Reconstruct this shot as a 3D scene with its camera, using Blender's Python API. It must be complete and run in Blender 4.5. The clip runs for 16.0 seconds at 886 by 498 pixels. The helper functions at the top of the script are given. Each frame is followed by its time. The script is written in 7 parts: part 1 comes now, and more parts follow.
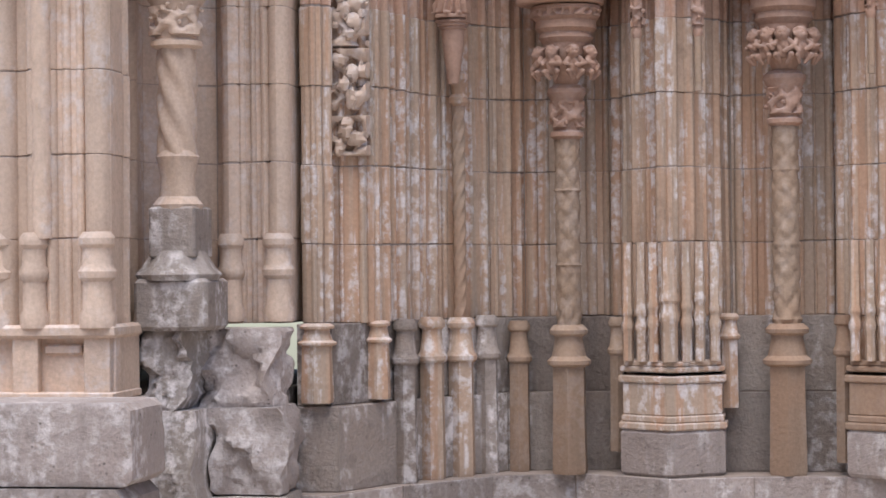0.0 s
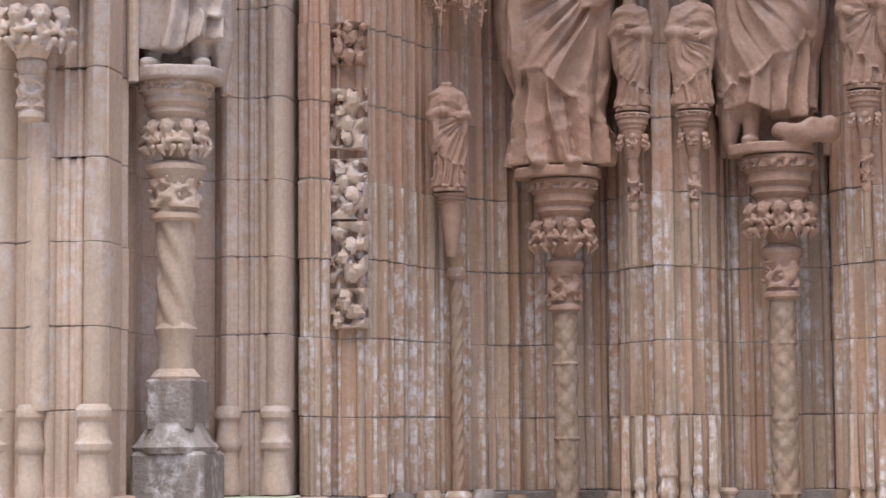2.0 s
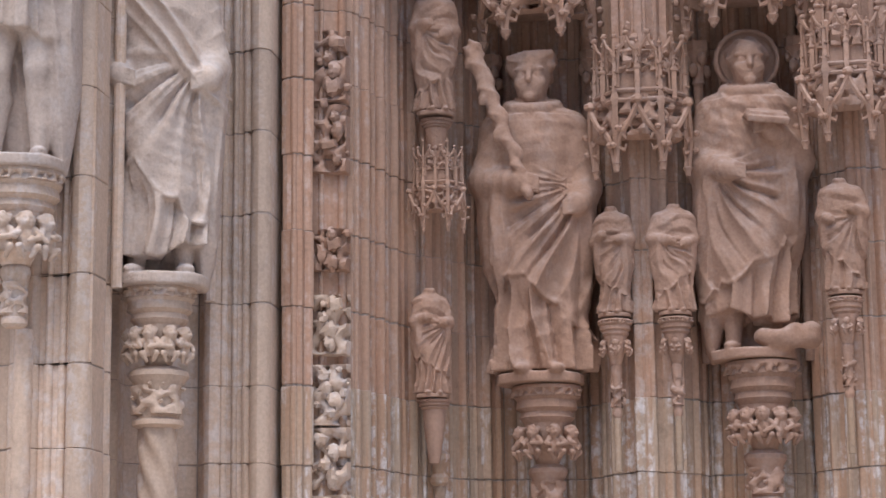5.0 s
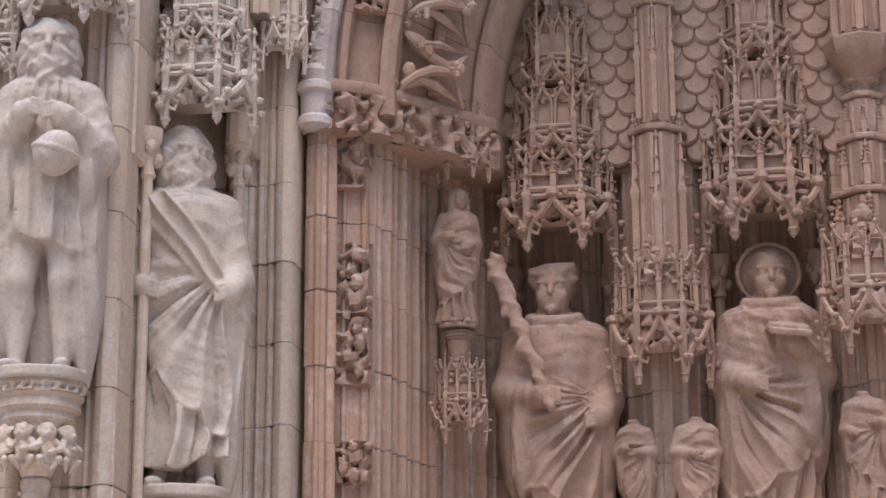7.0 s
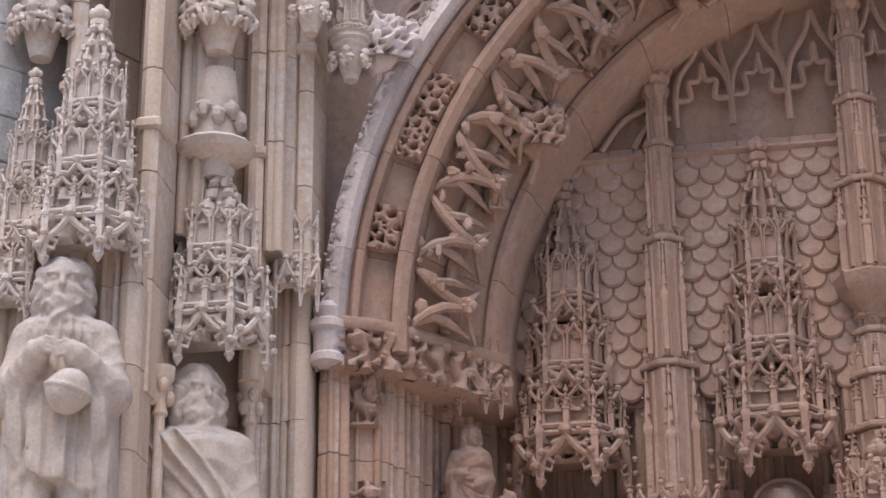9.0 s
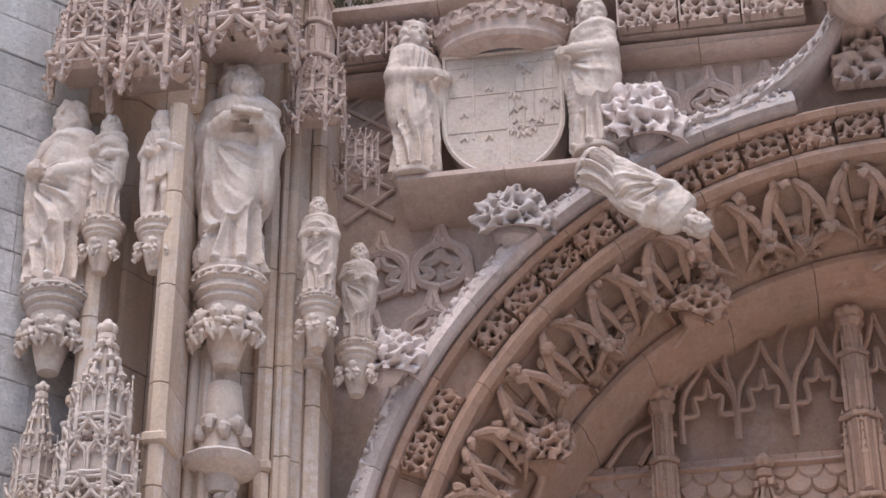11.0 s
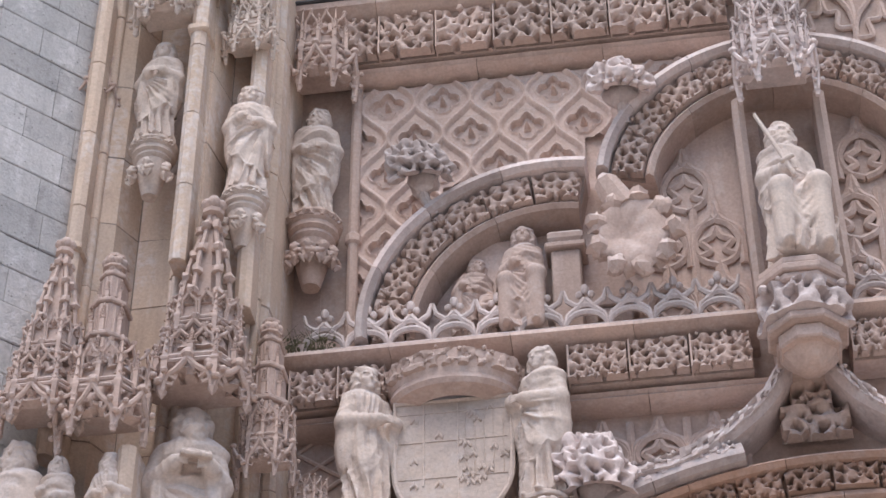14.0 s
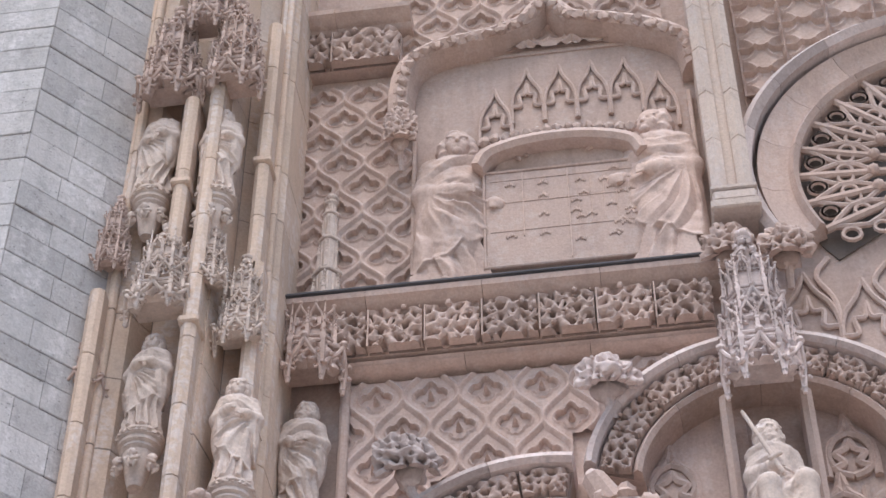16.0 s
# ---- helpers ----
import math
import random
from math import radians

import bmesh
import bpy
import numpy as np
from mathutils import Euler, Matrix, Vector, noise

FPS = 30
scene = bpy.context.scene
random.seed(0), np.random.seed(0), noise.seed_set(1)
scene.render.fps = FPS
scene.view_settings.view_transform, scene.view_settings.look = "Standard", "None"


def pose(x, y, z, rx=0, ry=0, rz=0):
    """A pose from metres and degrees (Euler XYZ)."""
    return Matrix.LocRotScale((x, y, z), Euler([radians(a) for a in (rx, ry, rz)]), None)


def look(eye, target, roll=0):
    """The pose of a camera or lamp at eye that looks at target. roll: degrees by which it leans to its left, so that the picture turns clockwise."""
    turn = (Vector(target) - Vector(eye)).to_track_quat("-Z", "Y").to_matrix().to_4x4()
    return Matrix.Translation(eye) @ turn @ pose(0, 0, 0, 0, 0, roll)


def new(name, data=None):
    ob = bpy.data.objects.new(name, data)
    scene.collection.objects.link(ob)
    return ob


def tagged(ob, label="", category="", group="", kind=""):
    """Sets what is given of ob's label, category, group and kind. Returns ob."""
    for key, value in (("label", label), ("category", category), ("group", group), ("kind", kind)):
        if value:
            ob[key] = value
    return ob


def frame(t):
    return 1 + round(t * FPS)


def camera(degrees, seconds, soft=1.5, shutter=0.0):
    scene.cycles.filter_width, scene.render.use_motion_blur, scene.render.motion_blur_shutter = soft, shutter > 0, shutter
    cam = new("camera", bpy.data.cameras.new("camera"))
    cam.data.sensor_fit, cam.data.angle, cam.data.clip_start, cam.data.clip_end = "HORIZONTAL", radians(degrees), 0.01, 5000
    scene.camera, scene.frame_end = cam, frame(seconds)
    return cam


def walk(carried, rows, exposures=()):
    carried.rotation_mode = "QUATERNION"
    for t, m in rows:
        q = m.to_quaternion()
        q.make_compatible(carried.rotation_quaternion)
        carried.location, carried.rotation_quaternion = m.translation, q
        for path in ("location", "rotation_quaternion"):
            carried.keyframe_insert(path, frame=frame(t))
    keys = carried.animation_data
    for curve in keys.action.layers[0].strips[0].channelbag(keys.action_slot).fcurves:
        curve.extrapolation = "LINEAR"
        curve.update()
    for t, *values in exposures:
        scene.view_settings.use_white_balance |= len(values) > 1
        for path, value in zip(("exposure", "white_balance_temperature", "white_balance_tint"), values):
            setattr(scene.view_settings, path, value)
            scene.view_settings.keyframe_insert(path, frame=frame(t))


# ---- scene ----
# the camera stands before the portal and tilts up
cam = camera(23.31, 16.0, soft=1.6)
EYE = 1.6
ROWS = [
    (0.0, 90.500, 0.600, 9.605),
    (0.5, 91.743, 0.357, 9.678),
    (1.0, 92.725, 0.424, 9.622),
    (1.5, 93.674, 0.266, 9.518),
    (2.0, 95.109, 0.465, 9.545),
    (2.5, 96.474, 0.621, 9.353),
    (3.0, 97.281, 0.588, 9.385),
    (3.5, 98.207, 0.477, 9.019),
    (3.7, 98.443, 0.559, 8.959),
    (5.8, 102.373, 0.479, 9.161),
    (6.0, 102.828, 0.274, 9.289),
    (6.5, 104.297, 0.361, 9.720),
    (7.0, 106.262, 0.340, 9.651),
    (7.5, 107.655, -0.068, 9.991),
    (8.0, 108.748, 0.143, 10.068),
    (8.5, 110.328, 0.335, 10.091),
    (9.0, 112.568, 0.486, 10.051),
    (9.5, 115.738, 0.650, 10.151),
    (9.7, 116.764, 0.451, 10.051),
    (11.8, 123.274, 0.383, 9.968),
    (12.0, 124.083, 0.540, 9.673),
    (12.5, 126.607, 0.715, 8.813),
    (13.0, 127.569, 0.790, 8.390),
    (13.5, 129.073, 0.603, 8.385),
    (14.0, 130.185, 0.248, 8.490),
    (14.5, 132.526, 0.214, 8.492),
    (15.0, 134.747, 0.047, 7.953),
    (15.5, 136.414, 0.109, 8.136),
    (16.0, 138.013, 0.056, 7.860),
]
walk(cam, [(t, pose(0, 0, EYE, rx, ry, rz)) for t, rx, ry, rz in ROWS])

# ---- light ----
world = bpy.data.worlds.new("sky")
scene.world = world
world.use_nodes = True
wn = world.node_tree.nodes
sky = wn.new("ShaderNodeTexSky")
sky.sky_type, sky.sun_disc = "NISHITA", False
sky.sun_elevation, sky.sun_rotation = radians(52), radians(200)
wn["Background"].inputs[1].default_value = 0.15
world.node_tree.links.new(sky.outputs[0], wn["Background"].inputs[0])
sun = new("sun", bpy.data.lights.new("sun", "SUN"))
sun.data.energy, sun.data.angle, sun.data.color = 2.0, radians(45), (1, 0.935, 0.885)
sun.matrix_world = look((1.0, 2, 27), (0, 12, 2))
scene.view_settings.exposure = 0.68


# ---- materials ----
def ramp(nt, fac, a, b):
    n = nt.nodes.new("ShaderNodeMapRange")
    n.inputs[1].default_value, n.inputs[2].default_value = a, b
    nt.links.new(fac, n.inputs[0])
    return n.outputs[0]


def blend(nt, fac, a, b, mode="MIX"):
    n = nt.nodes.new("ShaderNodeMix")
    n.data_type, n.blend_type = "RGBA", mode
    for sock, val in ((n.inputs[0], fac), (n.inputs[6], a), (n.inputs[7], b)):
        if isinstance(val, (int, float)):
            sock.default_value = val
        elif isinstance(val, tuple):
            sock.default_value = (*val, 1)
        else:
            nt.links.new(val, sock)
    return n.outputs[2]


def times(nt, a, b):
    n = nt.nodes.new("ShaderNodeMath")
    n.operation = "MULTIPLY"
    for k, val in enumerate((a, b)):
        if isinstance(val, (int, float)):
            n.inputs[k].default_value = val
        else:
            nt.links.new(val, n.inputs[k])
    return n.outputs[0]


def cloud(nt, pos, scale, detail=4, stretch=(1, 1, 1), offset=0.0):
    m = nt.nodes.new("ShaderNodeMapping")
    m.inputs["Scale"].default_value = stretch
    m.inputs["Location"].default_value = (offset, offset * 0.7, offset * 1.3)
    n = nt.nodes.new("ShaderNodeTexNoise")
    n.inputs["Scale"].default_value, n.inputs["Detail"].default_value = scale, detail
    n.inputs["Roughness"].default_value = 0.62
    nt.links.new(pos, m.inputs[0])
    nt.links.new(m.outputs[0], n.inputs["Vector"])
    return n.outputs[0]


def stone(name, base, other, bloom=0.0, soot=0.25, lichen=0.25, relief=0.32, pits=0.0, spread=0.25, strips=0.0):
    """Weathered limestone: two tones, rain streaks, pale salt bloom, soot spots and grey lichen on ledges."""
    m = bpy.data.materials.new(name)
    m.use_nodes = True
    nt = m.node_tree
    bs = nt.nodes["Principled BSDF"]
    bs.inputs["Roughness"].default_value = 0.92
    bs.inputs["Specular IOR Level"].default_value = 0.2
    geo = nt.nodes.new("ShaderNodeNewGeometry")
    info = nt.nodes.new("ShaderNodeObjectInfo")
    pos = geo.outputs["Position"]
    big = cloud(nt, pos, 1.3, 4)
    streak = cloud(nt, pos, 1.0, 5, (7, 7, 0.8), 3.1)
    grain = cloud(nt, pos, 48, 6, offset=1.7)
    mid = cloud(nt, pos, 9, 6, offset=5.2)
    col = blend(nt, ramp(nt, big, 0.38, 0.62), base, other)
    col = blend(nt, times(nt, ramp(nt, streak, 0.5, 0.68), 0.45), col, tuple(c * 0.68 for c in base))
    col = blend(nt, times(nt, ramp(nt, mid, 0.56, 0.72), soot), col, tuple(c * 0.45 for c in other))
    if strips:
        # single shafts of a redder or a greyer bed
        band = cloud(nt, pos, 1.0, 2, (13, 13, 0.3), 6.1)
        col = blend(nt, times(nt, ramp(nt, band, 0.52, 0.57), strips), col, (base[0] * 0.92, base[1] * 0.78, base[2] * 0.70))
        col = blend(nt, times(nt, ramp(nt, band, 0.45, 0.40), strips), col, (base[0] * 0.82, base[1] * 0.92, base[2] * 1.0))
    if bloom:
        wide = 7 if strips else 2.6
        patch = times(nt, ramp(nt, cloud(nt, pos, 1.7, 3, (wide, wide, 0.7), 9.3), 0.48, 0.58), ramp(nt, cloud(nt, pos, 16, 6, offset=2.2), 0.44, 0.6))
        col = blend(nt, times(nt, patch, bloom), col, (0.66, 0.615, 0.61))
    if lichen:
        sep = nt.nodes.new("ShaderNodeSeparateXYZ")
        nt.links.new(geo.outputs["Normal"], sep.inputs[0])
        up = times(nt, ramp(nt, sep.outputs[2], 0.15, 0.8), ramp(nt, mid, 0.36, 0.55))
        col = blend(nt, times(nt, up, lichen), col, (0.61, 0.575, 0.585))
    tone = nt.nodes.new("ShaderNodeMapRange")
    tone.inputs[3].default_value, tone.inputs[4].default_value = 1 - spread, 1 + spread
    nt.links.new(info.outputs["Random"], tone.inputs[0])
    isl = nt.nodes.new("ShaderNodeMapRange")
    isl.inputs[3].default_value, isl.inputs[4].default_value = 0.9, 1.1
    nt.links.new(geo.outputs["Random Per Island"], isl.inputs[0])
    gr = nt.nodes.new("ShaderNodeMapRange")
    gr.inputs[1].default_value, gr.inputs[2].default_value = 0.3, 0.7
    gr.inputs[3].default_value, gr.inputs[4].default_value = 0.89, 1.11
    nt.links.new(grain, gr.inputs[0])
    k = times(nt, times(nt, tone.outputs[0], isl.outputs[0]), gr.outputs[0])
    comb = nt.nodes.new("ShaderNodeCombineXYZ")
    for s in comb.inputs:
        nt.links.new(k, s)
    col = blend(nt, 1.0, col, comb.outputs[0], "MULTIPLY")
    height = nt.nodes.new("ShaderNodeMath")
    height.operation = "ADD"
    nt.links.new(grain, height.inputs[0])
    nt.links.new(times(nt, mid, 2.0), height.inputs[1])
    top = height.outputs[0]
    if pits:
        vor = nt.nodes.new("ShaderNodeTexVoronoi")
        vor.inputs["Scale"].default_value = 26
        nt.links.new(pos, vor.inputs["Vector"])
        hole = times(nt, ramp(nt, vor.outputs[0], 0.22, 0.08), ramp(nt, mid, 0.5, 0.58))
        col = blend(nt, times(nt, hole, pits), col, tuple(c * 0.3 for c in base))
    bump = nt.nodes.new("ShaderNodeBump")
    bump.inputs["Strength"].default_value, bump.inputs["Distance"].default_value = relief, 0.012
    nt.links.new(top, bump.inputs["Height"])
    nt.links.new(bump.outputs[0], bs.inputs["Normal"])
    nt.links.new(col, bs.inputs["Base Color"])
    return m


PIER = stone("pier_stone", (0.582, 0.436, 0.338), (0.530, 0.408, 0.328), bloom=0.45, spread=0.07)
JAMB = stone("jamb_stone", (0.472, 0.334, 0.243), (0.424, 0.315, 0.241), bloom=0.85, spread=0.07, soot=0.45, strips=0.6)
JAMB_ROSE = stone("rosy_jamb_stone", (0.462, 0.295, 0.213), (0.428, 0.283, 0.213), bloom=0.3, spread=0.06, soot=0.4, strips=0.35)
ROSE = stone("rose_stone", (0.390, 0.240, 0.173), (0.356, 0.230, 0.175), bloom=0.1, lichen=0.2, spread=0.1, soot=0.4, relief=0.5)
UPPER = stone("upper_stone", (0.496, 0.363, 0.304), (0.459, 0.343, 0.295), bloom=0.15, lichen=0.45, spread=0.1)
PALE = stone("pale_stone", (0.600, 0.482, 0.408), (0.540, 0.437, 0.380), bloom=0.25, lichen=0.6, spread=0.07, soot=0.4, relief=0.5)
WORN = stone("worn_grey_stone", (0.540, 0.438, 0.403), (0.480, 0.388, 0.36), bloom=0.3, lichen=0.8, soot=0.5)
OCHRE = stone("ochre_stone", (0.325, 0.215, 0.15), (0.31, 0.228, 0.17), bloom=0.1, lichen=0.0, soot=0.15, spread=0.15)
TOWER = stone("tower_stone", (0.475, 0.442, 0.428), (0.418, 0.394, 0.385), bloom=0.45, lichen=0.0, soot=0.4, pits=0.9, spread=0.14, relief=0.7)
BLOCK = stone("block_stone", (0.350, 0.298, 0.275), (0.320, 0.265, 0.242), bloom=0.6, lichen=0.2, soot=0.45, relief=0.9, pits=0.8)
DAMP = stone("damp_stone", (0.295, 0.255, 0.23), (0.272, 0.222, 0.194), bloom=0.8, lichen=0.1, soot=0.5, relief=0.9)
COLUMN = stone("column_stone", (0.345, 0.24, 0.168), (0.31, 0.228, 0.168), bloom=0.12, lichen=0.1, soot=0.45, spread=0.1)
MORTAR = stone("mortar", (0.351, 0.286, 0.247), (0.312, 0.260, 0.234), lichen=0)
PAVING = stone("paving_stone", (0.55, 0.50, 0.45), (0.49, 0.45, 0.41), lichen=0, spread=0.2)


# ---- shape tools ----
class Shape:
    """Collects closed pieces of surface for one mesh."""

    def __init__(self):
        self.v, self.f = [], []

    def add(self, verts, faces):
        n = len(self.v)
        self.v.extend(tuple(map(float, p)) for p in verts)
        self.f.extend([i + n for i in face] for face in faces)
        return self

    def grid(self, rows, closed=False, caps=True):
        """Skins rows of points; closed joins each row's end to its start."""
        k, m = len(rows[0]), len(rows)
        faces = []
        for j in range(m - 1):
            for i in range(k if closed else k - 1):
                a, b = j * k + i, j * k + (i + 1) % k
                faces.append((a, b, b + k, a + k))
        if closed and caps:
            faces.append(tuple(range(k - 1, -1, -1)))
            faces.append(tuple((m - 1) * k + i for i in range(k)))
        return self.add([p for r in rows for p in r], faces)

    def block(self, x0, x1, y0, y1, z0, z1, c=0.006):
        """A box with chamfered edges."""
        rows = []
        for z, d in ((z0, c), (z0 + c, 0), (z1 - c, 0), (z1, c)):
            a, b, e, g = x0 + d, x1 - d, y0 + d, y1 - d
            k = c
            rows.append([(a + k, e, z), (b - k, e, z), (b, e + k, z), (b, g - k, z), (b - k, g, z), (a + k, g, z), (a, g - k, z), (a, e + k, z)])
        return self.grid(rows, True)

    def prism(self, plan, z0, z1, c=0.006, back=None):
        """A plan outline (list of x, y, anticlockwise) raised from z0 to z1, its edges slightly worn."""
        mx = sum(p[0] for p in plan) / len(plan)
        my = sum(p[1] for p in plan) / len(plan)

        def inset(d):
            out = []
            for x, y in plan:
                r = max(math.hypot(x - mx, y - my), 1e-6)
                out.append((x + (mx - x) / r * d, y + (my - y) / r * d))
            return out
        rows = [[(x, y, z) for x, y in inset(d)] for z, d in ((z0, c), (z0 + c, 0), (z1 - c, 0), (z1, c))]
        return self.grid(rows, True)

    def lathe(self, x, y, prof, n=16, sx=1.0, sy=1.0, turn=0.0):
        rows = [[(x + r * sx * math.cos(turn + 2 * math.pi * i / n), y + r * sy * math.sin(turn + 2 * math.pi * i / n), z) for i in range(n)] for r, z in prof]
        return self.grid(rows, True)

    def tube(self, pts, r, n=6, loop=False):
        pts = [Vector(p) for p in pts]
        m = len(pts)
        rr = r if isinstance(r, (list, tuple)) else [r] * m
        rows, up = [], None
        for i, p in enumerate(pts):
            a = pts[i - 1] if (i or loop) else p
            b = pts[(i + 1) % m] if (i < m - 1 or loop) else p
            t = (b - a).normalized()
            if up is None:
                up = Vector((0, 1, 0)) if abs(t.y) < 0.9 else Vector((1, 0, 0))
            up = (up - t * up.dot(t)).normalized()
            side = t.cross(up)
            rows.append([p + (up * math.cos(2 * math.pi * k / n) + side * math.sin(2 * math.pi * k / n)) * rr[i] for k in range(n)])
        if loop:
            rows.append(rows[0])
        return self.grid(rows, True, caps=not loop)

    def ring(self, c, e1, e2, r, thick, n=10, k=5, ovl=1.0):
        c, e1, e2 = Vector(c), Vector(e1), Vector(e2)
        return self.tube([c + e1 * (r * math.cos(2 * math.pi * i / n)) + e2 * (r * ovl * math.sin(2 * math.pi * i / n)) for i in range(n)], thick, k, True)

    def blob(self, c, rx, ry, rz, n=10, m=7, rough=0.0, seed=0.0, freq=8.0):
        rows = []
        for j in range(m + 1):
            a = math.pi * (j + 0.02) / (m + 0.04) - math.pi / 2
            row = []
            for i in range(n):
                b = 2 * math.pi * i / n
                d = Vector((math.cos(a) * math.cos(b), math.cos(a) * math.sin(b), math.sin(a)))
                k = 1 + rough * noise.noise(d * freq * 0.4 + Vector((seed, seed * 2.1, seed * 0.3)))
                row.append((c[0] + d.x * rx * k, c[1] + d.y * ry * k, c[2] + d.z * rz * k))
            rows.append(row)
        return self.grid(rows, True)

    def bent(self, path, prof):
        """Sweeps a closed outline (outward, depth) along a path of (point x z, outward x z) in an upright plane."""
        rows = [[(p[0] + n[0] * u, d, p[1] + n[1] * u) for u, d in prof] for p, n in path]
        return self.grid(rows, True)

    def mesh(self, name, mat, smooth=True):
        me = bpy.data.meshes.new(name)
        me.from_pydata(self.v, [], self.f)
        bm = bmesh.new()
        bm.from_mesh(me)
        bmesh.ops.recalc_face_normals(bm, faces=bm.faces)
        bm.to_mesh(me)
        bm.free()
        if smooth:
            me.shade_smooth()
            me.set_sharp_from_angle(angle=radians(32))
        me.materials.append(mat)
        return me


def thing(name, x, y, z, label, category, group="", kind=""):
    ob = new(name)
    ob.empty_display_size = 0.1
    ob.location = (x, y, z)
    return tagged(ob, label, category, group, kind)


def part(name, shape, mat, parent, label=""):
    """Links a shape, or a mesh that alike parts share, as one part under a thing or a part."""
    ob = new(name, shape.mesh(name, mat) if isinstance(shape, Shape) else shape)
    ob.parent = parent
    return tagged(ob, label)


def solid(name, shape, mat, label, category, group="", kind=""):
    return tagged(new(name, shape.mesh(name, mat)), label, category, group, kind)


def arc(cx, cz, r, a0, a1, n):
    out = []
    for i in range(n + 1):
        a = radians(a0 + (a1 - a0) * i / n)
        out.append(((cx + r * math.cos(a), cz + r * math.sin(a)), (math.cos(a), math.sin(a))))
    return out


def curve(pts, n=8):
    """A smooth line through a few points (x, z)."""
    p = [Vector(q) for q in pts]
    p = [p[0] * 2 - p[1]] + p + [p[-1] * 2 - p[-2]]
    out = []
    for i in range(1, len(p) - 2):
        for k in range(n):
            t = k / n
            out.append(0.5 * (2 * p[i] + (p[i + 1] - p[i - 1]) * t + (2 * p[i - 1] - 5 * p[i] + 4 * p[i + 1] - p[i + 2]) * t * t + (3 * p[i] - p[i - 1] - 3 * p[i + 1] + p[i + 2]) * t ** 3))
    out.append(p[-2])
    return out


def path_of(pts, n=8):
    """A curve with its outward (left-hand) normals, as bent() takes it."""
    c = curve(pts, n)
    out = []
    for i, q in enumerate(c):
        t = (c[min(i + 1, len(c) - 1)] - c[max(i - 1, 0)]).normalized()
        out.append(((q.x, q.y), (-t.y, t.x)))
    return out


def pierced(shape, place, u1, v1, r0, r1, tries, rng, thick=0.3, leaves=0.3, most=900):
    """Covers a strip u1 by v1 with deeply undercut, curling foliage: a proud web of leaf stems round dark hollows."""
    holes = []
    for k in range(tries):
        r = r1 * rng.uniform(0.75, 1.1) if k < tries * 0.25 else rng.uniform(r0, r1 * 0.75)
        u, v = rng.uniform(0, u1), rng.uniform(0.5 * r, max(v1 - 0.5 * r, r))
        if all((u - a) ** 2 + (v - b) ** 2 > (r + c + 0.16 * (r + c)) ** 2 for a, b, c, *_ in holes):
            holes.append((u, v, r, rng.uniform(0, 3.14), rng.uniform(0.65, 1.0), rng.uniform(0, 6.28)))
    step = max(0.42 * r0, math.sqrt(u1 * v1 / most))
    nu, nv = max(4, round(u1 / step)), max(4, round(v1 / step))
    uu, vv = np.meshgrid(np.linspace(0, u1, nu + 1), np.linspace(0, v1, nv + 1))
    wob = 0.35 * r0
    us, vs = uu + wob * np.sin(vv / r1 * 3.1), vv + wob * np.sin(uu / r1 * 2.7)
    depth = np.zeros_like(uu)
    web = np.full_like(uu, 9.0)
    for a, b, r, turn, flatten, ph in holes:
        du, dv = us - a, vs - b
        x, y = du * math.cos(turn) + dv * math.sin(turn), (dv * math.cos(turn) - du * math.sin(turn)) / flatten
        ang = np.arctan2(y, x)
        rr = r * (1 + 0.16 * np.cos(3 * ang + ph))
        d = (np.hypot(x, y) - rr) / r
        web = np.minimum(web, np.maximum(d, 0) * r)
        t = np.clip(-d / 0.4, 0, 1)
        depth = np.maximum(depth, t * t * (3 - 2 * t) * min(2.4 * r, 0.12))
    lift = np.clip(web / (0.6 * r1), 0, 1) * 0.45 * r1 + 0.25 * r1 * np.sin(us / r1 * 1.9) * np.sin(vs / r1 * 2.3)
    rows = []
    for j in range(nv + 1):
        row = []
        for i in range(nu + 1):
            c, e1, e2, nn = place(uu[j, i], vv[j, i])
            edge = min(i, nu - i, j, nv - j)
            off = lift[j, i] - depth[j, i] if edge > 0 else -0.06
            row.append(c + nn * off)
        rows.append(row)
    shape.grid(rows)
    for a, b, r, turn, *_ in holes:
        if rng.random() < leaves:
            c, e1, e2, nn = place(min(max(a + r * math.cos(turn), 0), u1), min(max(b + r * math.sin(turn), 0), v1))
            shape.blob(c + nn * r * 0.35, r * 0.5, r * 0.5, r * 0.42, 6, 4, 0.4, a * 9)
    return shape


def flat(x0, y, z0):
    ex, ez, en = Vector((1, 0, 0)), Vector((0, 0, 1)), Vector((0, -1, 0))
    return lambda u, v: (Vector((x0 + u, y, z0 + v)), ex, ez, en)


def ringband(cx, cz, r, y, a0, dy=0.0):
    """Places on an arch's band: u along the arc from angle a0, clockwise, v outward."""
    def place(u, v):
        a = radians(a0) - u / r
        n = Vector((math.cos(a), 0, math.sin(a)))
        t = Vector((math.sin(a), 0, -math.cos(a)))
        return Vector((cx, y, cz)) + n * (r + v) + Vector((0, -1, 0)) * dy * v, t, n, Vector((0, -1, 0))
    return place


def smoothstep(a, b, x):
    t = min(max((x - a) / (b - a), 0), 1)
    return t * t * (3 - 2 * t)


# ---- ground and walls ----
g = Shape()
g.grid([[(-400, y, 0), (400, y, 0)] for y in (-400, 13)])
solid("ground", g, PAVING, "worn grey stone paving before the portal", "ground", kind="structure")


